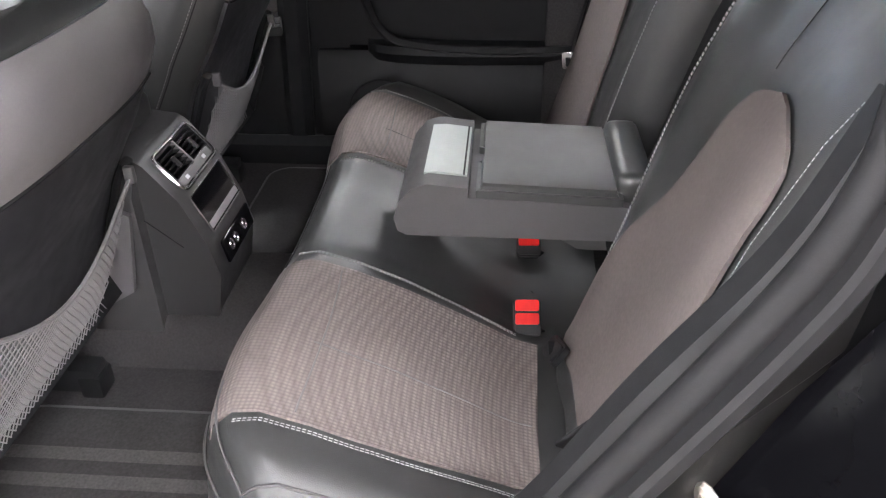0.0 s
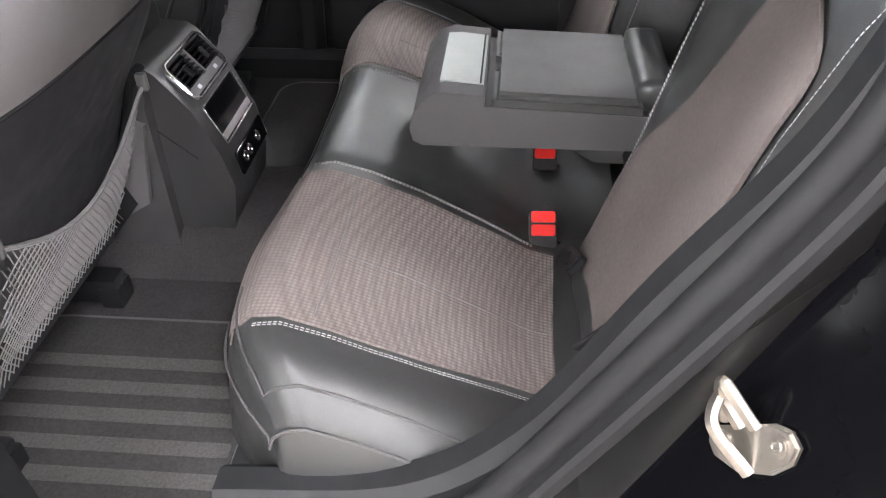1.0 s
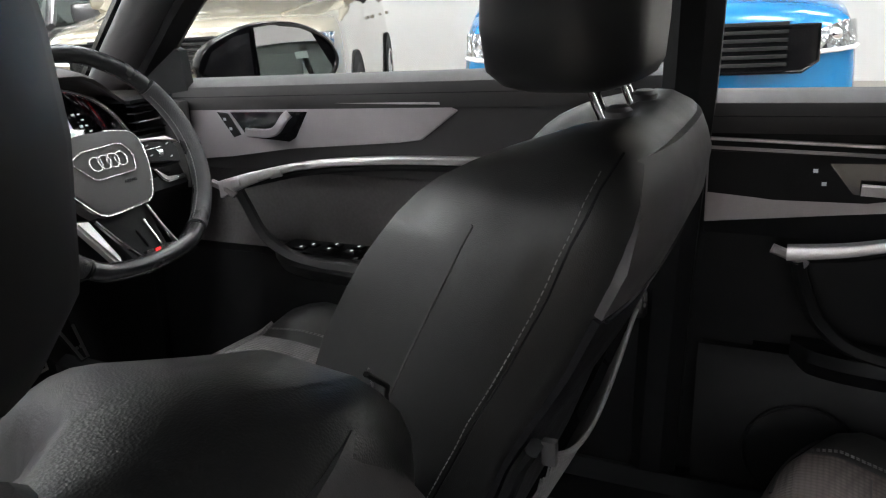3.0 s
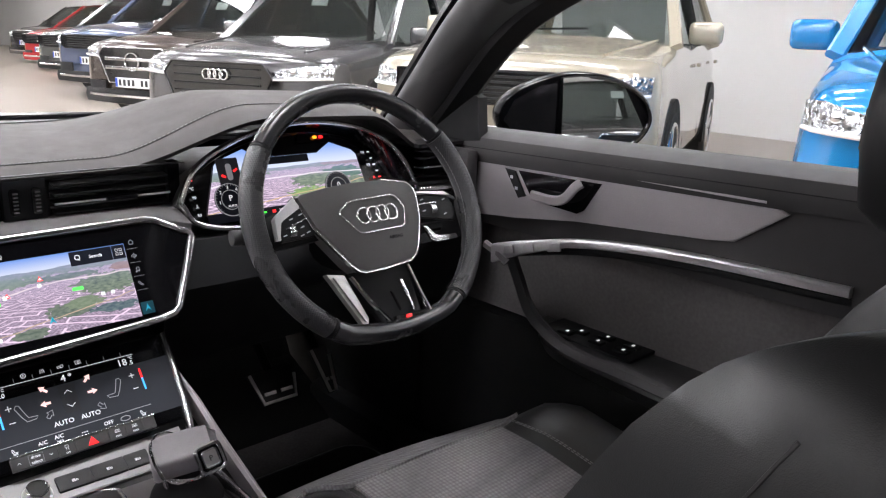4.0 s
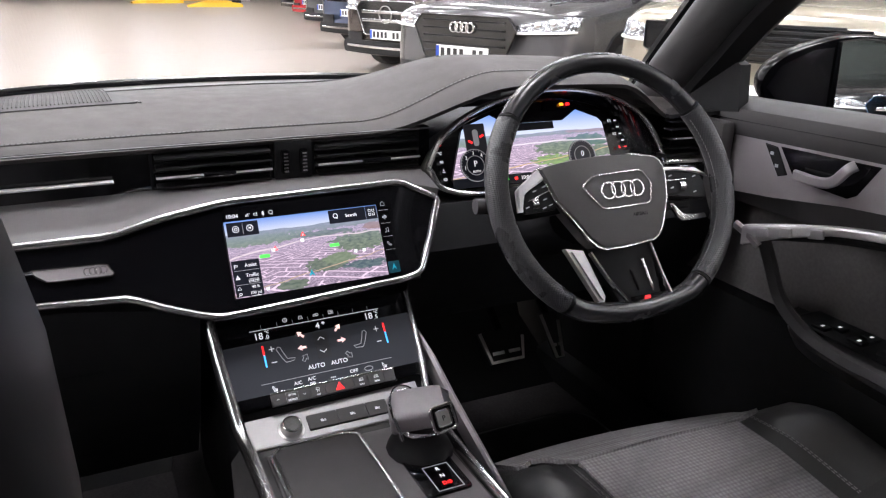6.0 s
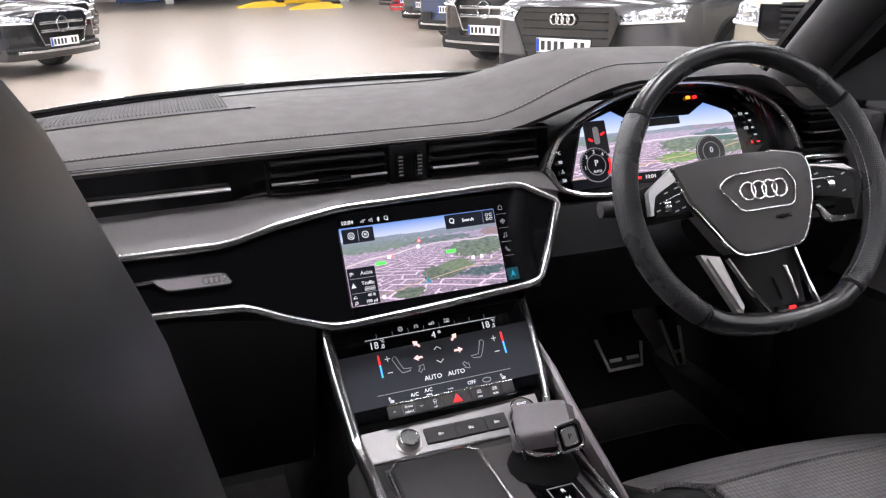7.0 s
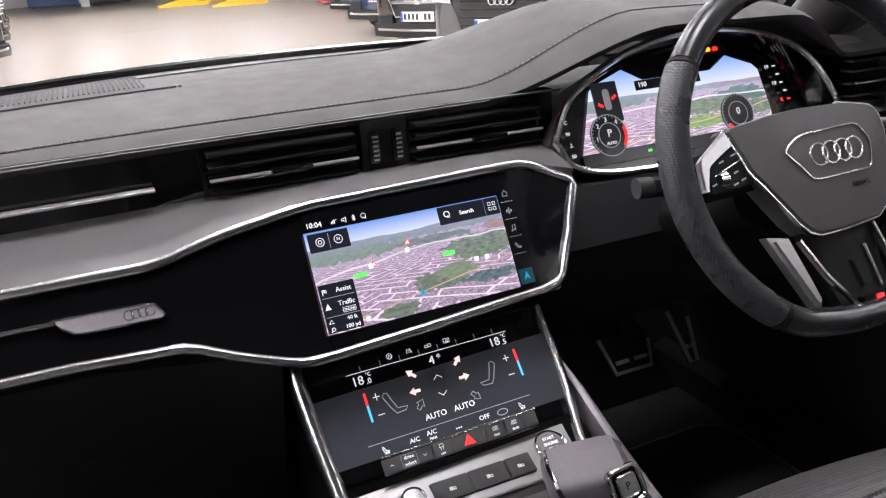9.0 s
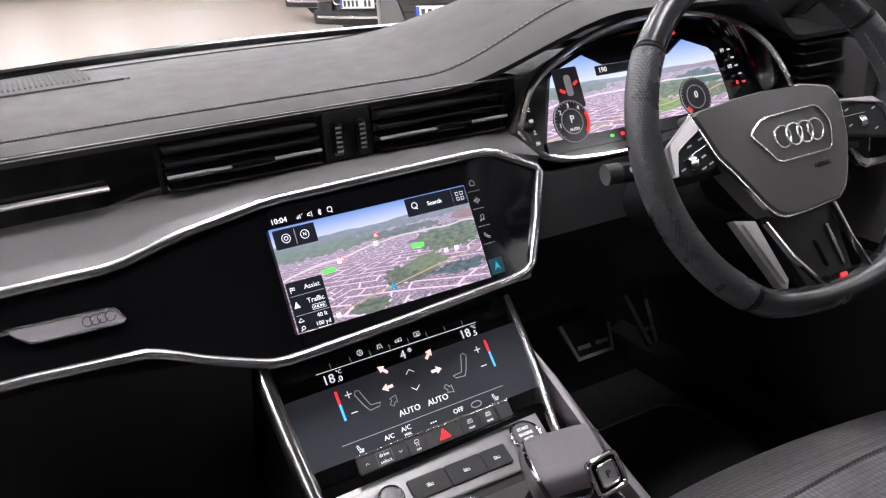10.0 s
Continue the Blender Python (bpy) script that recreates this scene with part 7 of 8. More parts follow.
# rear bench
bench = thing("bench_seat", "black leather and brown-grey suede rear bench", "rear seat", (0, -1.35, 0.34))
RZ = [(-1.062, 0.37), (-1.072, 0.45), (-1.082, 0.52), (-1.098, 0.568), (-1.125, 0.595), (-1.16, 0.602), (-1.22, 0.585), (-1.30, 0.552), (-1.40, 0.500), (-1.48, 0.455), (-1.56, 0.435), (-1.64, 0.43)]


def rear(x, k):
    q = k * (len(RZ) - 1)
    i = min(int(q), len(RZ) - 2)
    y = lerp(RZ[i][0], RZ[i + 1][0], q - i)
    z = lerp(RZ[i][1], RZ[i + 1][1], q - i)
    pan = -0.020 * (1 - ((abs(x) - 0.39) / 0.2) ** 2) if abs(abs(x) - 0.39) < 0.2 else 0
    mid = -0.018 * (1 - sstep(0.10, 0.2, abs(x)))
    end = -0.04 * sstep(0.60, 0.67, abs(x)) ** 2
    back = 0.16 * max(0, (abs(x) - 0.50) / 0.2) ** 2 * (1 - k) - 0.030 * math.exp(-((abs(x) - 0.40) / 0.15) ** 2) * (1 - k)
    return V(x, y - back, z + (pan * sstep(0.3, 0.6, k) + mid * sstep(0.2, 0.5, k)) + end * sstep(0.1, 0.4, k))


crow = []
for k in np.linspace(0, 1, 34):
    row = [rear(x, k) for x in np.linspace(-0.66, 0.66, 68)]
    a, b = row[0], row[-1]
    side = [V(0.678, a.y - 0.010, max(0.345, a.z - 0.03)), V(0.686, a.y - 0.018, max(0.34, a.z - 0.09)), V(0.688, a.y - 0.02, 0.335)]
    crow.append([V(-p.x, p.y, p.z) for p in side[::-1]] + row + side)
part("cushion", thick(loft(crow, closed=False), 0.02), LEATHER, bench, "black leather bench cushion", angle=75)
for sx in (-1, 1):
    def edge_in(k):
        return 0.20 + 0.015 * math.sin(k * 3)
    ins = grid(lambda u, v: rear(sx * lerp(0.205, 0.545 - 0.04 * sstep(0.6, 1, v), u), lerp(0.22, 0.86, v)) + V(0, 0, 0.004), 24, 26)
    part("cushion_insert", thick(ins, 0.005), SUEDE_DOTS, bench, "brown-grey ribbed suede seat centre", angle=75)
    part("insert_seam", tube([rear(sx * lerp(0.215, 0.53, i / 14), 0.52 + 0.015 * math.sin(i / 14 * 3.1)) + V(0, 0, 0.0042) for i in range(15)], 0.0016, 5, up=(0, 0, 1)), SUEDE_DARK, bench)
    part("insert_seam", tube([rear(sx * 0.38, v) + V(0, 0, 0.0042) for v in np.linspace(0.52, 0.85, 14)], 0.0013, 5), SUEDE_DARK, bench)
    stitch_row([rear(sx * (0.19 - 0.012 * math.sin(v * 4)), v) + V(0, 0, 0.002) for v in np.linspace(0.36, 0.82, 26)], bench, 60)
    stitch_row([rear(sx * (0.56 - 0.035 * sstep(0.6, 0.85, v)), v) + V(0, 0, 0.002) for v in np.linspace(0.36, 0.84, 26)], bench, 60)
    for xo, k0, dx, dz in ((0.645, 0.30, 0.0, 0.002), (0.660, 0.17, 0.016, -0.022)):
        edge = [rear(sx * x, k0) + V(0, 0.003, 0.002) for x in np.linspace(0.47, xo, 12)] + [rear(sx * xo, v) + V(sx * dx, 0, dz) for v in np.linspace(k0 + 0.05, 0.85, 20)]
        part("side_piping", tube(edge, 0.0022, 6), SOFT, bench)
part("base_panel", box((0, -1.10, 0.35), (1.36, 0.05, 0.07), 0.01), HARD, bench)
part("front_seam", tube([rear(x, 0.30) + V(0, 0.002, 0) for x in np.linspace(-0.19, 0.19, 12)], 0.001, 5), RUBBER, bench)

BF = [(0.42, -1.555), (0.50, -1.585), (0.66, -1.635), (0.80, -1.672), (0.90, -1.702), (1.0, -1.742), (1.10, -1.80), (1.15, -1.84)]

# inner and outer edge of the arched suede panel, by height
INSERT_IN = [(0.47, 0.205), (0.60, 0.215), (0.70, 0.26), (0.80, 0.325), (0.88, 0.362), (0.93, 0.378), (0.96, 0.398), (0.978, 0.43), (0.99, 0.475)]
INSERT_OUT = [(0.47, 0.592), (0.93, 0.606), (0.96, 0.60), (0.978, 0.575), (0.99, 0.515)]


def rback(x, z, sx):
    """Front skin of a rear back: x from 0.145 inwards to 0.66 outwards."""
    t = (x - 0.145) / (0.545)
    bol = 0.024 * sstep(0.5, 0.82, t) - 0.040 * sstep(0.90, 1.0, t) - 0.05 * (1 - sstep(0.0, 0.06, t)) + 0.012 * sstep(0.05, 0.18, t) * (1 - sstep(0.2, 0.35, t))
    return V(sx * x, table(BF, z) + bol, z)


for sx in (-1, 1):
    rows = []
    for z in np.linspace(0.42, 1.15, 26):
        xo = 0.69 - 0.05 * sstep(0.9, 1.15, z)
        fr = [rback(lerp(0.145, xo, u), z, sx) for u in np.linspace(0, 1, 30)]
        rows.append(fr + [V(sx * xo, table(BF, z) - 0.14, z), V(sx * 0.145, table(BF, z) - 0.14, z)])
    bk = part("backrest", loft(rows), LEATHER, bench, "black leather rear backrest", angle=75)
    ins = grid(lambda u, v: rback(lerp(table(INSERT_IN, lerp(0.47, 0.99, v)), table(INSERT_OUT, lerp(0.47, 0.99, v)), u), lerp(0.47, 0.99, v), sx) + V(0, 0.004, 0.001), 16, 36)
    part("back_insert", thick(ins, 0.005), SUEDE, bk, "brown-grey suede back panel")
    part("upper_seam", tube([rback(0.40 - 0.10 * (z - 0.99), z, sx) + V(0, 0.0005, 0.001) for z in np.linspace(0.99, 1.13, 8)], 0.0008, 5, up=(0, 1, 0)), RUBBER, bk)
    for x in (0.44,):
        part("back_seam", tube([rback(x + 0.02 * math.sin(z * 6), z, sx) + V(0, 0.0045, 0.001) for z in np.linspace(0.48, 0.93, 16)], 0.0016, 5, up=(0, 1, 0)), SUEDE_DARK, bk)
    stitch_row([rback(0.172, z, sx) + V(0, 0.003, 0.001) for z in np.linspace(0.46, 1.08, 22)], bench, 90, nrm=(0, 1, 0))
    stitch_row([rback(0.604 + 0.018 * (z - 0.5) / 0.55, z, sx) + V(0, 0.0035, 0.001) for z in np.linspace(0.66, 1.04, 20)], bench, 70, w=0.0006, two=0.0, nrm=(0, 1, 0))
    hd = part("headrest", loft([[V(sx * 0.40 + a * w, -1.86 + b * d, z) for a, b in [(math.copysign(abs(math.cos(q)) ** 0.6, math.cos(q)), math.copysign(abs(math.sin(q)) ** 0.7, math.sin(q))) for q in [2 * math.pi * j / 24 for j in range(24)]]] for w, d, z in ((0.10, 0.03, 1.13), (0.125, 0.05, 1.15), (0.125, 0.05, 1.22), (0.11, 0.035, 1.26), (0.08, 0.02, 1.265))]), LEATHER, bench)
part("centre_recess", loft([[V(x, table(BF, z) - 0.10, z) for x in (-0.16, 0.16)] + [V(x, table(BF, z) - 0.13, z) for x in (0.16, -0.16)] for z in np.linspace(0.44, 1.12, 10)]), HARD, bench)

# fold-down armrest
arm = thing("folding_armrest", "folded-down black rear armrest with a silver cup-holder lid", "armrest", (0, -1.45, 0.6))
prof = [(-1.280, 0.622), (-1.275, 0.645), (-1.284, 0.674), (-1.306, 0.700), (-1.330, 0.708), (-1.395, 0.702), (-1.395, 0.685), (-1.70, 0.672), (-1.70, 0.612), (-1.295, 0.614)]
part("base", loft([[V(x * k, y if k == 1 else y * 1.0, z) for y, z in prof] for x, k in ((-0.139, 1), (-0.132, 1), (0.132, 1), (0.139, 1))]), SOFT, arm, "dark grey armrest body", angle=50)
part("lid", loft([[V(x, y, z + 0.0025) for x in (-0.098, 0.098)] + [V(x, y, z - 0.004) for x in (0.098, -0.098)] for y, z in ((-1.322, 0.707), (-1.345, 0.7085), (-1.392, 0.703))]), mat("satin_lid", (0.27, 0.29, 0.275), 0.5, metal=0.25, grain=0.2, scale=500), arm, "satin silver cup-holder lid")
part("lid_groove", box((0, -1.387, 0.7065), (0.196, 0.003, 0.002)), RUBBER, arm)
pd = [(-0.137, -1.408), (-0.03, -1.408), (-0.022, -1.428), (0.022, -1.428), (0.03, -1.408), (0.137, -1.408), (0.137, -1.64), (-0.137, -1.64)]
m = Matrix(((1, 0, 0, 0), (0, 1, 0, 0), (0, 0.04, 1, 0.672 + 0.0575), (0, 0, 0, 1)))
part("pad", plate(pd[::-1], 0.034, m, 0.010, 3), LEATHER, arm, "black leather armrest pad")
part("hinge_block", box((0, -1.66, 0.67), (0.24, 0.06, 0.10), 0.02, seg=3), LEATHER, arm)

# buckles and belt ends
def buckle(x, y, z, tilt, two=True):
    b = thing("seat_belt_buckle", "black seat belt buckle with red release buttons", "buckle", (x, y, z), "rear belt buckles")
    m = axes(V(x, y, z), (0.05, -1, 0), (0.66, 0.05, 0.75))
    part("case", plate(rrect(0.046, 0.062, 0.006), 0.022, at(m, 0, -0.008, -0.02), 0.003), HARD, b)
    for k in ((-1, 1) if two else (0,)):
        part("button", plate(rrect(0.040, 0.019, 0.003, 3, 0, k * 0.0115 + 0.002), 0.004, at(m, 0, 0, 0.002), 0.001), RED, b, "red release button")
    part("strap", sweep([m @ V(0, -0.03, -0.012), V(x + 0.004, y - 0.02, z - 0.05)], flat(0.034, 0.004), (1, 0, 0)), RUBBER, b)
    return b


buckle(-0.157, -1.498, 0.476, 0)
buckle(0.095, -1.505, 0.478, 0)
clip = thing("child_seat_anchor", "black plastic child-seat anchor flap", "anchor", (-0.30, -1.56, 0.48))
part("flap", plate(rrect(0.075, 0.038, 0.008), 0.014, axes(V(-0.262, -1.545, 0.478), (-0.85, -0.12, 0.35), (0.1, -0.5, 0.6)), 0.004), HARD, clip)
part("slot", box((-0.262, -1.535, 0.488), (0.03, 0.012, 0.006), 0.002), RUBBER, clip)
belt = thing("seat_belt_anchor", "black belt anchor beside the rear seat", "belt anchor", (-0.60, -1.57, 0.65))
part("strap", sweep(curve([(-0.585, -1.535, 0.60), (-0.60, -1.565, 0.65), (-0.625, -1.62, 0.735), (-0.64, -1.69, 0.86)], 5), flat(0.006, 0.040), (0, 1, 0)), RUBBER, belt)
part("clip", box((-0.598, -1.573, 0.656), (0.02, 0.026, 0.014), 0.004), ALU, belt, "small bare metal clip")
part("cover", box((-0.606, -1.60, 0.685), (0.02, 0.06, 0.024), 0.008, Matrix.Rotation(radians(-55), 4, "X")), HARD, belt)
tong = thing("seat_belt", "black seat belt hanging with its metal tongue", "seat belt", (0.66, -1.62, 0.6))
part("webbing", sweep(curve([(0.668, -1.735, 1.12), (0.672, -1.675, 0.92), (0.672, -1.632, 0.76), (0.668, -1.610, 0.62), (0.655, -1.615, 0.47)], 6), flat(0.003, 0.046), (1, 0, 0)), RUBBER, tong)
part("tongue", plate(rrect(0.030, 0.042, 0.006), 0.004, axes(V(0.662, -1.604, 0.645), (-0.2, -0.95, 0.1), (0, 0.05, 1)), 0.001), CHROME, tong, "chrome belt tongue")
part("tongue_slot", plate(rrect(0.012, 0.022, 0.002), 0.006, axes(V(0.661, -1.604, 0.643), (-0.2, -0.95, 0.1), (0, 0.05, 1)), 0.001), RUBBER, tong)

# floor mats
STRIPE = mat("brushed_velour_stripe", (0.085, 0.080, 0.079), 1.0, grain=0.8, scale=200, bump=1.0, bump_scale=600, stain=0.4, spec=0.1)
def floor_mat(x0, x1, y0, y1, lbl):
    f = thing("floor_mat", lbl, "floor mat", ((x0 + x1) / 2, (y0 + y1) / 2, 0.33), "floor mats")
    pts = rrect(x1 - x0, y1 - y0, 0.06, 5)
    mm = Matrix.Translation(((x0 + x1) / 2, (y0 + y1) / 2, 0.331))
    part("mat_body", plate(pts, 0.007, mm, 0.002), MATC, f)
    part("binding", sweep([mm @ V(x, y, 0.006) for x, y in pts], flat(0.006, 0.004), closed=True), GREYP, f, "grey stitched edge")
    return f


lm_ = floor_mat(-0.685, -0.285, -1.06, -0.62, "dark velour rear floor mat with pale brushed stripes")
for k in range(6):
    part("brushed_stripe", plate(rrect(0.026, 0.42, 0.004, 2), 0.0012, Matrix.Translation((-0.665 + 0.055 * k, -0.84, 0.3382))), STRIPE, lm_)
floor_mat(0.22, 0.66, -1.05, -0.83, "dark velour rear floor mat")
floor_mat(0.20, 0.68, -0.35, 0.28, "dark velour driver floor mat")

# ---- doors ----
def door(name, label, s, y0, y1, dz, d):
    """A door's inside: s side, y0 front to y1 rear; d holds the heights of its trims."""
    t = thing(name, label, "car door", (s * 0.80, (y0 + y1) / 2, 0.42))
    ys = np.linspace(y0, y1, 10)
    def roll(y):
        return lerp(d["top"][0], d["top"][1], (y - y0) / (y1 - y0))
    part("outer_skin", loft([[V(s * x, y, z) for x, z in ((0.86, 0.38), (0.925, 0.5), (0.93, 0.7), (0.90, 0.92), (0.83, 1.02), (0.79, 1.02), (0.84, 0.7), (0.83, 0.38))] for y in (y0, y1)]), CARBLACK, t)
    part("upper_roll", loft([[V(s * x, y, roll(y) + z) for x, z in ((0.815, 0.0), (0.765, 0.0), (0.742, -0.012), (0.735, -0.035), (0.742, -0.055), (0.80, -0.06))] for y in ys]), SOFT, t, "padded dark upper door roll")
    part("upper_stitch", tube([V(s * 0.737, y, roll(y) - 0.03) for y in ys], 0.001, 5), RUBBER, t)
    part("panel", loft([[V(s * x, y, z) for x, z in ((0.815, d["pull"] - 0.02), (0.765, d["pull"] - 0.01), (0.752, d["pull"] + 0.02), (0.748, roll(y) - 0.055), (0.815, roll(y) - 0.055))] for y in ys]), SOFT if y0 > 0 else HARD, t)
    part("recess_panel", loft([[V(s * x, y, z) for x, z in ((0.83, d["arm"] - 0.02), (0.80, d["arm"] - 0.02), (0.797, d["pull"]), (0.83, d["pull"]))] for y in ys]), d.get("cloth", SUEDE_DARK), t, d.get("cloth_label", "dark suede door insert"))
    part("lower_panel", loft([[V(s * x, y, z) for x, z in ((0.83, 0.345), (0.765, 0.345), (0.750, 0.42), (0.765, 0.60), (0.785, d["arm"] - 0.03), (0.83, d["arm"] - 0.03))] for y in ys]), HARD, t, "hard black lower door panel")
    # armrest shelf
    ar = curve([(y, x, 0) for y, x in d["shelf"]], 5)
    part("armrest", loft([[V(s * 0.80, p.x, d["arm"] - 0.055), V(s * (p.y + 0.02), p.x, d["arm"] - 0.05), V(s * p.y, p.x, d["arm"] - 0.022), V(s * (p.y + 0.006), p.x, d["arm"] - 0.004), V(s * (p.y + 0.02), p.x, d["arm"]), V(s * 0.80, p.x, d["arm"] - 0.004)] for p in ar]), LEATHER if y0 > 0 else HARD, t, "black padded armrest")
    # front upright of the shelf
    ridge = curve([(s * x, y, z) for x, y, z in d["post"]] + [(s * (x + 0.004), y, d["arm"] - 0.006) for y, x in d["shelf"][3:]], 5)
    part("grip_ridge", sweep(ridge, flat(0.020, 0.026, 0.45), (s, 0, 0.3)), SOFT if y0 > 0 else HARD, t)
    # inlay and its strip
    m = axes(V(s * 0.748, 0, 0), (0, -s, 0), (0, 0, 1)) if s < 0 else axes(V(0.748, 0, 0), (0, -1, 0), (0, 0, 1))
    sg = -1 if s > 0 else 1
    pts = [(y * sg, z) for y, z in d["inlay"]]
    inl = part("inlay", plate(pts if s > 0 else pts[::-1], 0.006, m, 0.002), INLAY, t, "satin aluminium door inlay")
    part("inlay_strip", sweep([V(s * 0.741, y, z + 0.002) for y, z in d["strip"]], flat(0.005, 0.005), (s, 0, 0)), SATIN, t, "thin bright strip")
    # handle
    hy, hz = d["handle"]
    rec = part("handle_recess", plate([(sg * (hy + a), hz + b) for a, b in ((0.075, 0.022), (-0.10, 0.026), (-0.070, -0.022), (-0.055, -0.030), (0.04, -0.024))][::(1 if s > 0 else -1)], 0.009, m, 0.002), GLOSS, t)
    part("handle_lever", sweep(curve([(s * x, y, z) for x, y, z in ((0.727, hy + 0.03, hz - 0.012), (0.722, hy - 0.02, hz - 0.012), (0.720, hy - 0.045, hz - 0.004), (0.722, hy - 0.062, hz + 0.016), (0.728, hy - 0.07, hz + 0.024))], 4), flat(0.016, 0.008, 0.3), (s, 0, 0), sizes=None), INLAY, t, "satin grey door handle")
    lk = part("lock_keys", plate([(sg * (hy + 0.085 + a), hz + b) for a, b in ((0.022, 0.022), (-0.004, 0.020), (-0.030, -0.020), (-0.012, -0.026))][::(1 if s > 0 else -1)], 0.008, m, 0.0015), HARD, t)
    for k in (-1, 1):
        part("key_symbol", box((s * 0.7385, hy + 0.082 + 0.006 * k, hz + 0.009 * k), (0.001, 0.006, 0.005)), DIM_MARK, lk)
    if y0 < 0:
        part("handle_tray", plate([(sg * y, z) for y, z in ((-0.96, 0.952), (-1.15, 0.948), (-1.235, 0.945), (-1.265, 0.938), (-1.228, 0.893), (-1.17, 0.884), (-1.05, 0.882), (-0.96, 0.888))][::(1 if s > 0 else -1)], 0.0085, m, 0.002), HARD, t, "dark tray round the handle")
    # bright pull trim
    pl = curve([(s * x, y, z) for x, y, z in d["trim"]], 6)
    wide = [max(1.0, 2.6 - 2.2 * k / (len(pl) * 0.55)) if y0 > 0 else max(1.0, 1.6 - k / len(pl)) for k in range(len(pl))]
    part("pull_trim", loft([[p + V(s * a, 0, b) for a, b in ((-0.006, 0.003), (-0.004, 0.006), (0.012, 0.006), (0.012, 0.004 - 0.012 * w), (0.0, 0.004 - 0.012 * w), (-0.005, 0.006 - 0.012 * w))] for p, w in zip(pl, wide)]), SATIN, t, "bright curved grip trim")
    if y0 > 0:
        for k in range(3):
            q = pl[3 + 3 * k]
            part("memory_key", box((0, 0, 0), (0.004, 0.030, 0.014), 0.002, Matrix.Translation(q + V(-s * 0.0065, 0, -0.006)) @ Matrix.Rotation(radians(-6 * s), 4, "Z") @ Matrix.Rotation(radians(-14), 4, "X")), SATIN, t)
    # dark bar swept below the trim, standing in for the shade under it
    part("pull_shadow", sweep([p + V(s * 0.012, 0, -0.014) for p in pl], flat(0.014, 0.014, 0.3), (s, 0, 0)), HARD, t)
    tp = Vector(d["trim"][0])
    part("trim_end", sweep([V(s * tp.x, tp.y + 0.02, tp.z + 0.002), V(s * (tp.x + 0.002), tp.y - 0.012, tp.z - 0.010), V(s * (tp.x + 0.006), tp.y - 0.026, tp.z - 0.022)], flat(0.014, 0.010, 0.35), (s, 0, 0)), INLAY, t)
    # pocket and speaker
    py, pz = d["pocket"]
    if s > 0 and y0 > 0: part("pocket_lip", sweep(curve([(s * 0.748, py + 0.20, pz + 0.06), (s * 0.735, py + 0.14, pz + 0.01), (s * 0.725, py, pz), (s * 0.735, py - 0.2, pz + 0.03), (s * 0.75, py - 0.26, pz + 0.08)], 5), flat(0.02, 0.022, 0.35), (s, 0, 0)), HARD, t)
    sy, sz = d["speaker"]
    if y0 < 0:
        part("speaker_ring", tube([V(s * 0.752, sy + 0.085 * math.cos(a), sz + 0.085 * math.sin(a)) for a in [2 * math.pi * q / 28 for q in range(28)]], 0.003, 8, True, (s, 0, 0)), HARD, t)
    if d.get("keys"):
        ky, kx = d["keys"]
        sp = part("switch_panel", box((s * kx, ky - 0.06, d["arm"] + 0.001), (0.072, 0.19, 0.006), 0.002), HARD, t)
        for a, b in ((0.0, 0.0), (0.0, 0.028), (-0.05, 0.0), (-0.05, 0.028), (0.045, 0.015), (0.06, -0.005)):
            sw_ = part("window_switch", box((s * (kx - 0.014 + b), ky - 0.075 + a, d["arm"] + 0.005), (0.018, 0.026, 0.007), 0.002), HARD, sp)
            part("switch_mark", box((s * (kx - 0.014 + b), ky - 0.077 + a, d["arm"] + 0.0088), (0.006, 0.004, 0.0008)), WHITE_MARK, sw_)
    return t


FRONT = dict(top=(1.042, 1.07), pull=0.885, arm=0.725, shelf=((-0.13, 0.775), (-0.17, 0.735), (-0.24, 0.71), (-0.36, 0.695), (-0.52, 0.685), (-0.72, 0.69), (-0.88, 0.72)),
             post=((0.690, -0.125, 0.862), (0.700, -0.138, 0.82), (0.705, -0.165, 0.765), (0.702, -0.22, 0.733), (0.698, -0.29, 0.721)),
             inlay=((0.01, 1.0), (-0.545, 1.006), (-0.56, 1.0), (-0.49, 0.949), (-0.45, 0.944), (-0.22, 0.925), (-0.08, 0.905), (0.015, 0.895)),
             strip=((0.03, 1.005), (-0.15, 1.008), (-0.53, 1.011)), handle=(-0.165, 0.968),
             trim=((0.672, -0.105, 0.868), (0.69, -0.17, 0.884), (0.715, -0.27, 0.902), (0.735, -0.42, 0.913), (0.745, -0.65, 0.918)), pocket=(-0.45, 0.52), speaker=(0.02, 0.55), keys=(-0.2, 0.765))
door("front_door", "closed front door with aluminium inlay and suede panel", 1, 0.20, -0.92, 0, FRONT)
door("front_door", "closed passenger door with aluminium inlay and suede panel", -1, 0.20, -0.92, 0, FRONT)
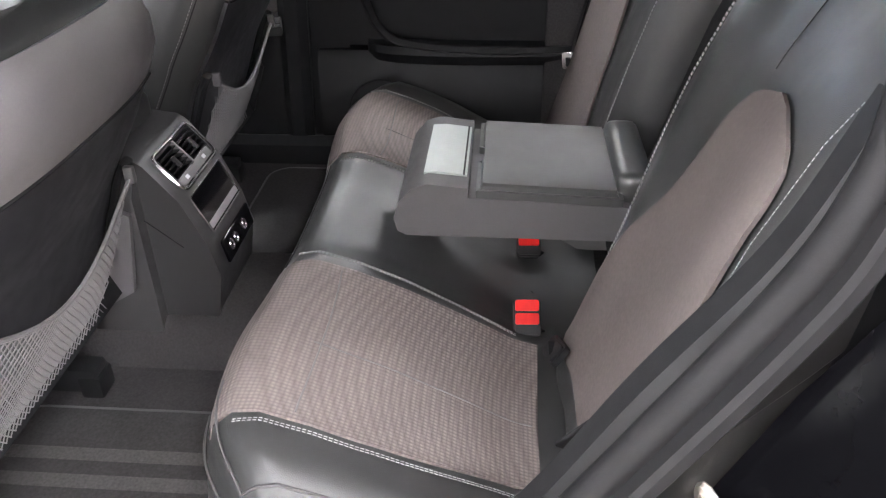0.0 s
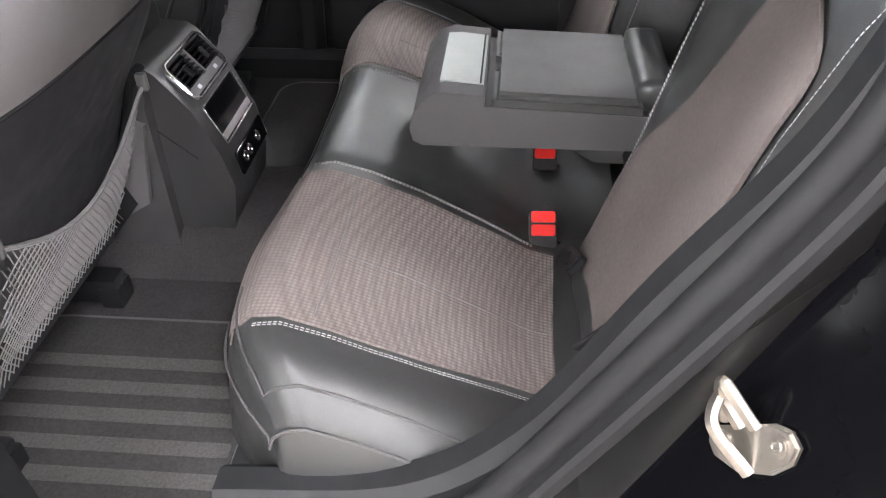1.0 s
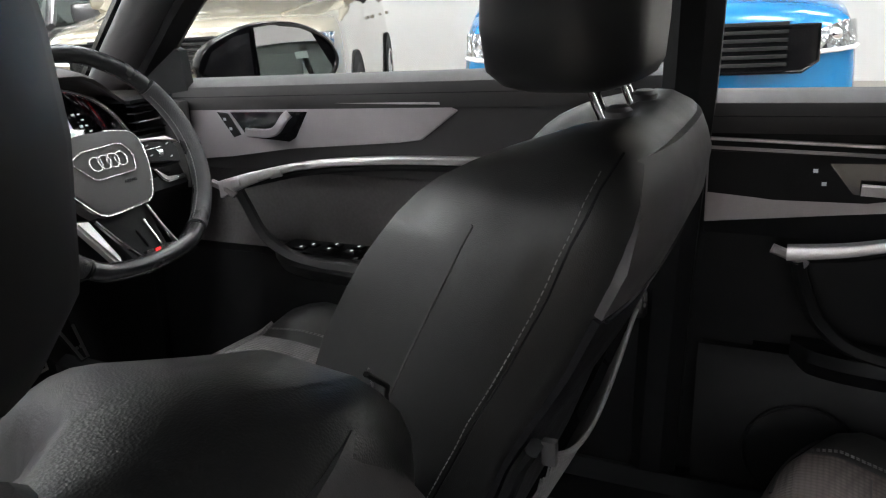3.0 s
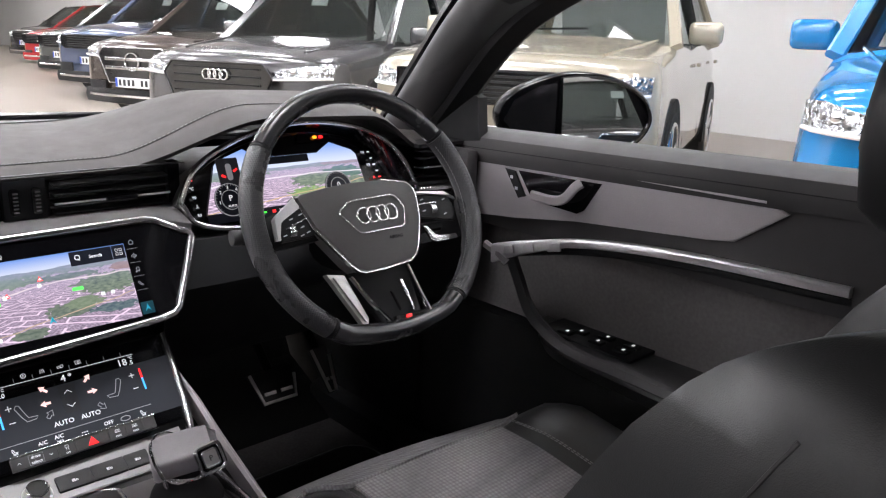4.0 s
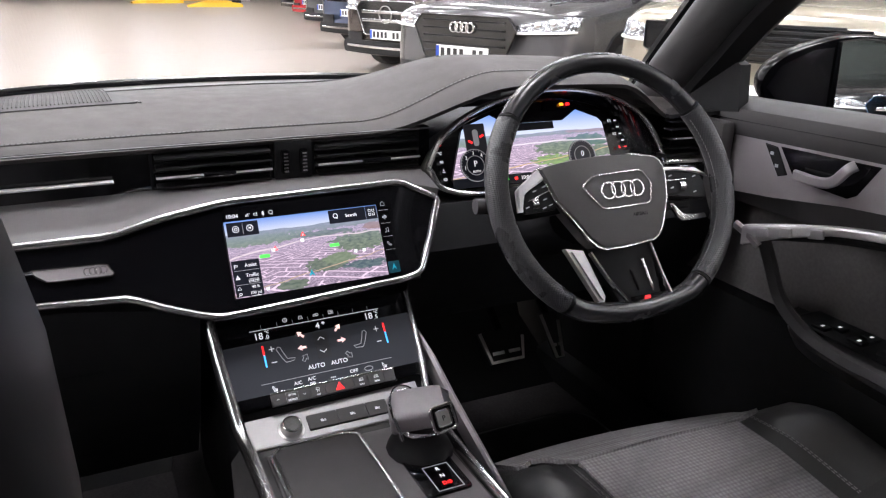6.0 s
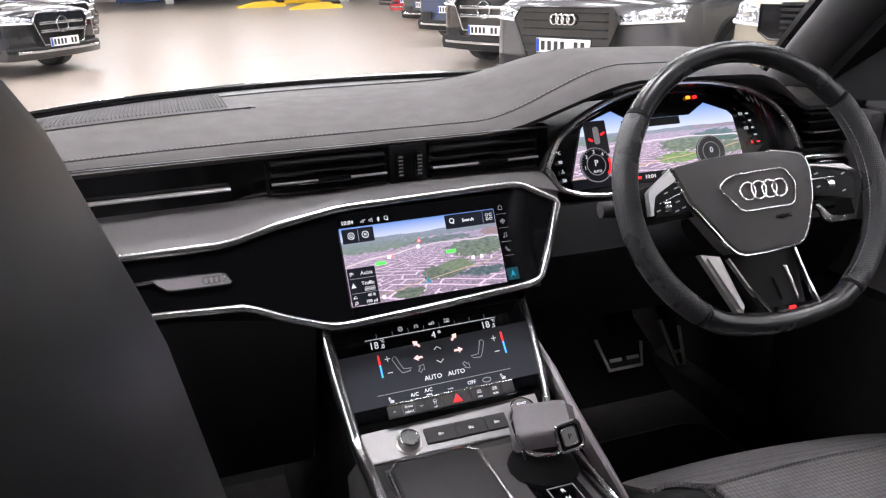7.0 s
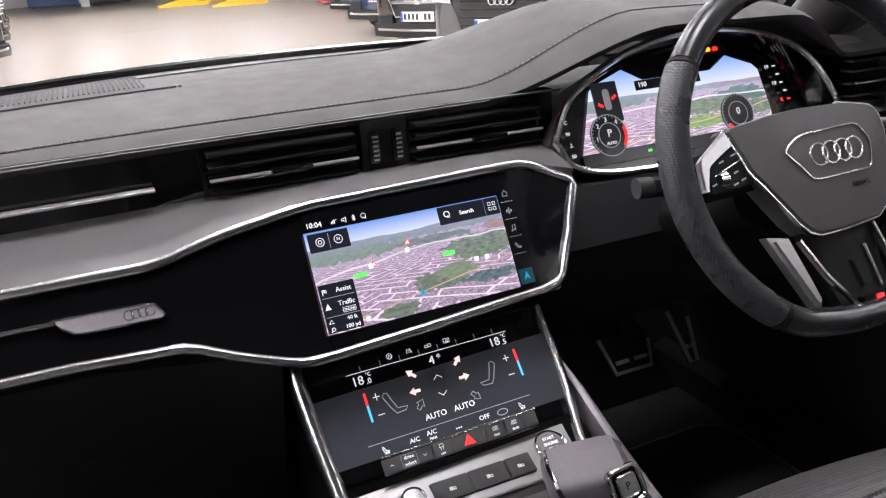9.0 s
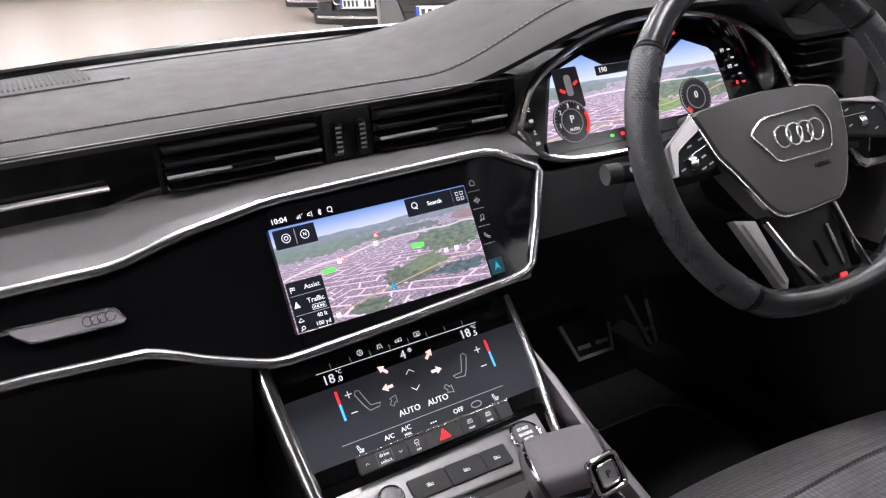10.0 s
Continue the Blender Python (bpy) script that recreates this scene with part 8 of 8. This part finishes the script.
REAR = dict(cloth=HARD, cloth_label="black door insert", top=(1.03, 1.04), pull=0.83, arm=0.655, shelf=((-1.09, 0.775), (-1.13, 0.74), (-1.22, 0.72), (-1.40, 0.715), (-1.58, 0.73), (-1.62, 0.75)),
            post=((0.724, -1.09, 0.80), (0.732, -1.10, 0.76), (0.734, -1.13, 0.70), (0.728, -1.20, 0.662)),
            inlay=((-0.957, 0.956), (-1.535, 0.944), (-1.55, 0.937), (-1.50, 0.888), (-1.44, 0.882), (-1.2, 0.872), (-0.957, 0.842)),
            strip=((-0.957, 0.966), (-1.2, 0.96), (-1.53, 0.949)), handle=(-1.19, 0.918),
            trim=((0.718, -1.075, 0.815), (0.722, -1.15, 0.822), (0.728, -1.26, 0.842), (0.735, -1.42, 0.854), (0.74, -1.615, 0.857)), pocket=(-1.30, 0.50), speaker=(-1.12, 0.47))
door("rear_door", "closed rear door with aluminium inlay and dark panel", 1, -0.955, -1.64, 0, REAR)

# outside mirror
mi = thing("door_mirror", "gloss black outside mirror with clear reflecting glass", "mirror", (1.13, 0.05, 1.05))
MM = axes(V(1.137, 0.032, 1.055), (0.86, -0.5, 0), (0, 0, 1))
eg = [(-0.235, -0.012), (-0.215, 0.035), (-0.15, 0.070), (-0.07, 0.088), (0.02, 0.080), (0.09, 0.045), (0.118, 0.0), (0.108, -0.04), (0.07, -0.072), (0.0, -0.088), (-0.09, -0.088), (-0.19, -0.060)]
egs = [(p.x, p.y) for p in curve([(x, y, 0) for x, y in eg], 4, True)]
part("housing", loft([[MM @ V(x * k + (1 - k) * -0.05, y * k, z) for x, y in egs] for k, z in ((0.97, 0.004), (1.0, -0.004), (1.0, -0.03), (0.94, -0.07), (0.78, -0.105), (0.45, -0.13))]), CARBLACK, mi)
gp = [(-0.098, -0.080), (-0.10, 0.076), (-0.06, 0.080), (0.02, 0.072), (0.082, 0.040), (0.106, 0.0), (0.096, -0.036), (0.062, -0.064), (0.0, -0.078)]
gps = gp[:2] + [(p.x, p.y) for p in curve([(x, y, 0) for x, y in gp[2:]], 3)]
part("mirror_glass", plate(gps[::-1], 0.003, at(MM, 0, 0, 0.008) @ Matrix.Rotation(radians(5), 4, "Y") @ Matrix.Rotation(radians(-3), 4, "X"), 0.0008), mat("mirror_silver", (0.78, 0.79, 0.80), 0.01, metal=1.0), mi, "reflecting mirror glass", smooth=False)
part("housing_face", plate([(-0.222, -0.012), (-0.20, 0.030), (-0.145, 0.060), (-0.108, 0.066), (-0.106, -0.074), (-0.18, -0.055)][::-1], 0.005, at(MM, 0, 0, 0.003), 0.002), GLOSS, mi)
part("glass_edge", tube([MM @ V(x, y, 0.007) for x, y in gps], 0.004, 6, True, MM.to_3x3() @ V(0, 0, 1)), GLOSS, mi)
part("arm", sweep([V(0.80, 0.19, 1.03), V(0.90, 0.20, 1.01), V(1.02, 0.16, 1.0)], flat(0.05, 0.03)), GLOSS, mi)
part("corner_cover", loft([[V(x, y, z) for y, z in ((0.30, 0.99), (0.005, 1.03), (0.012, 1.105), (0.10, 1.14))] for x in (0.738, 0.760)]), HARD, mi)
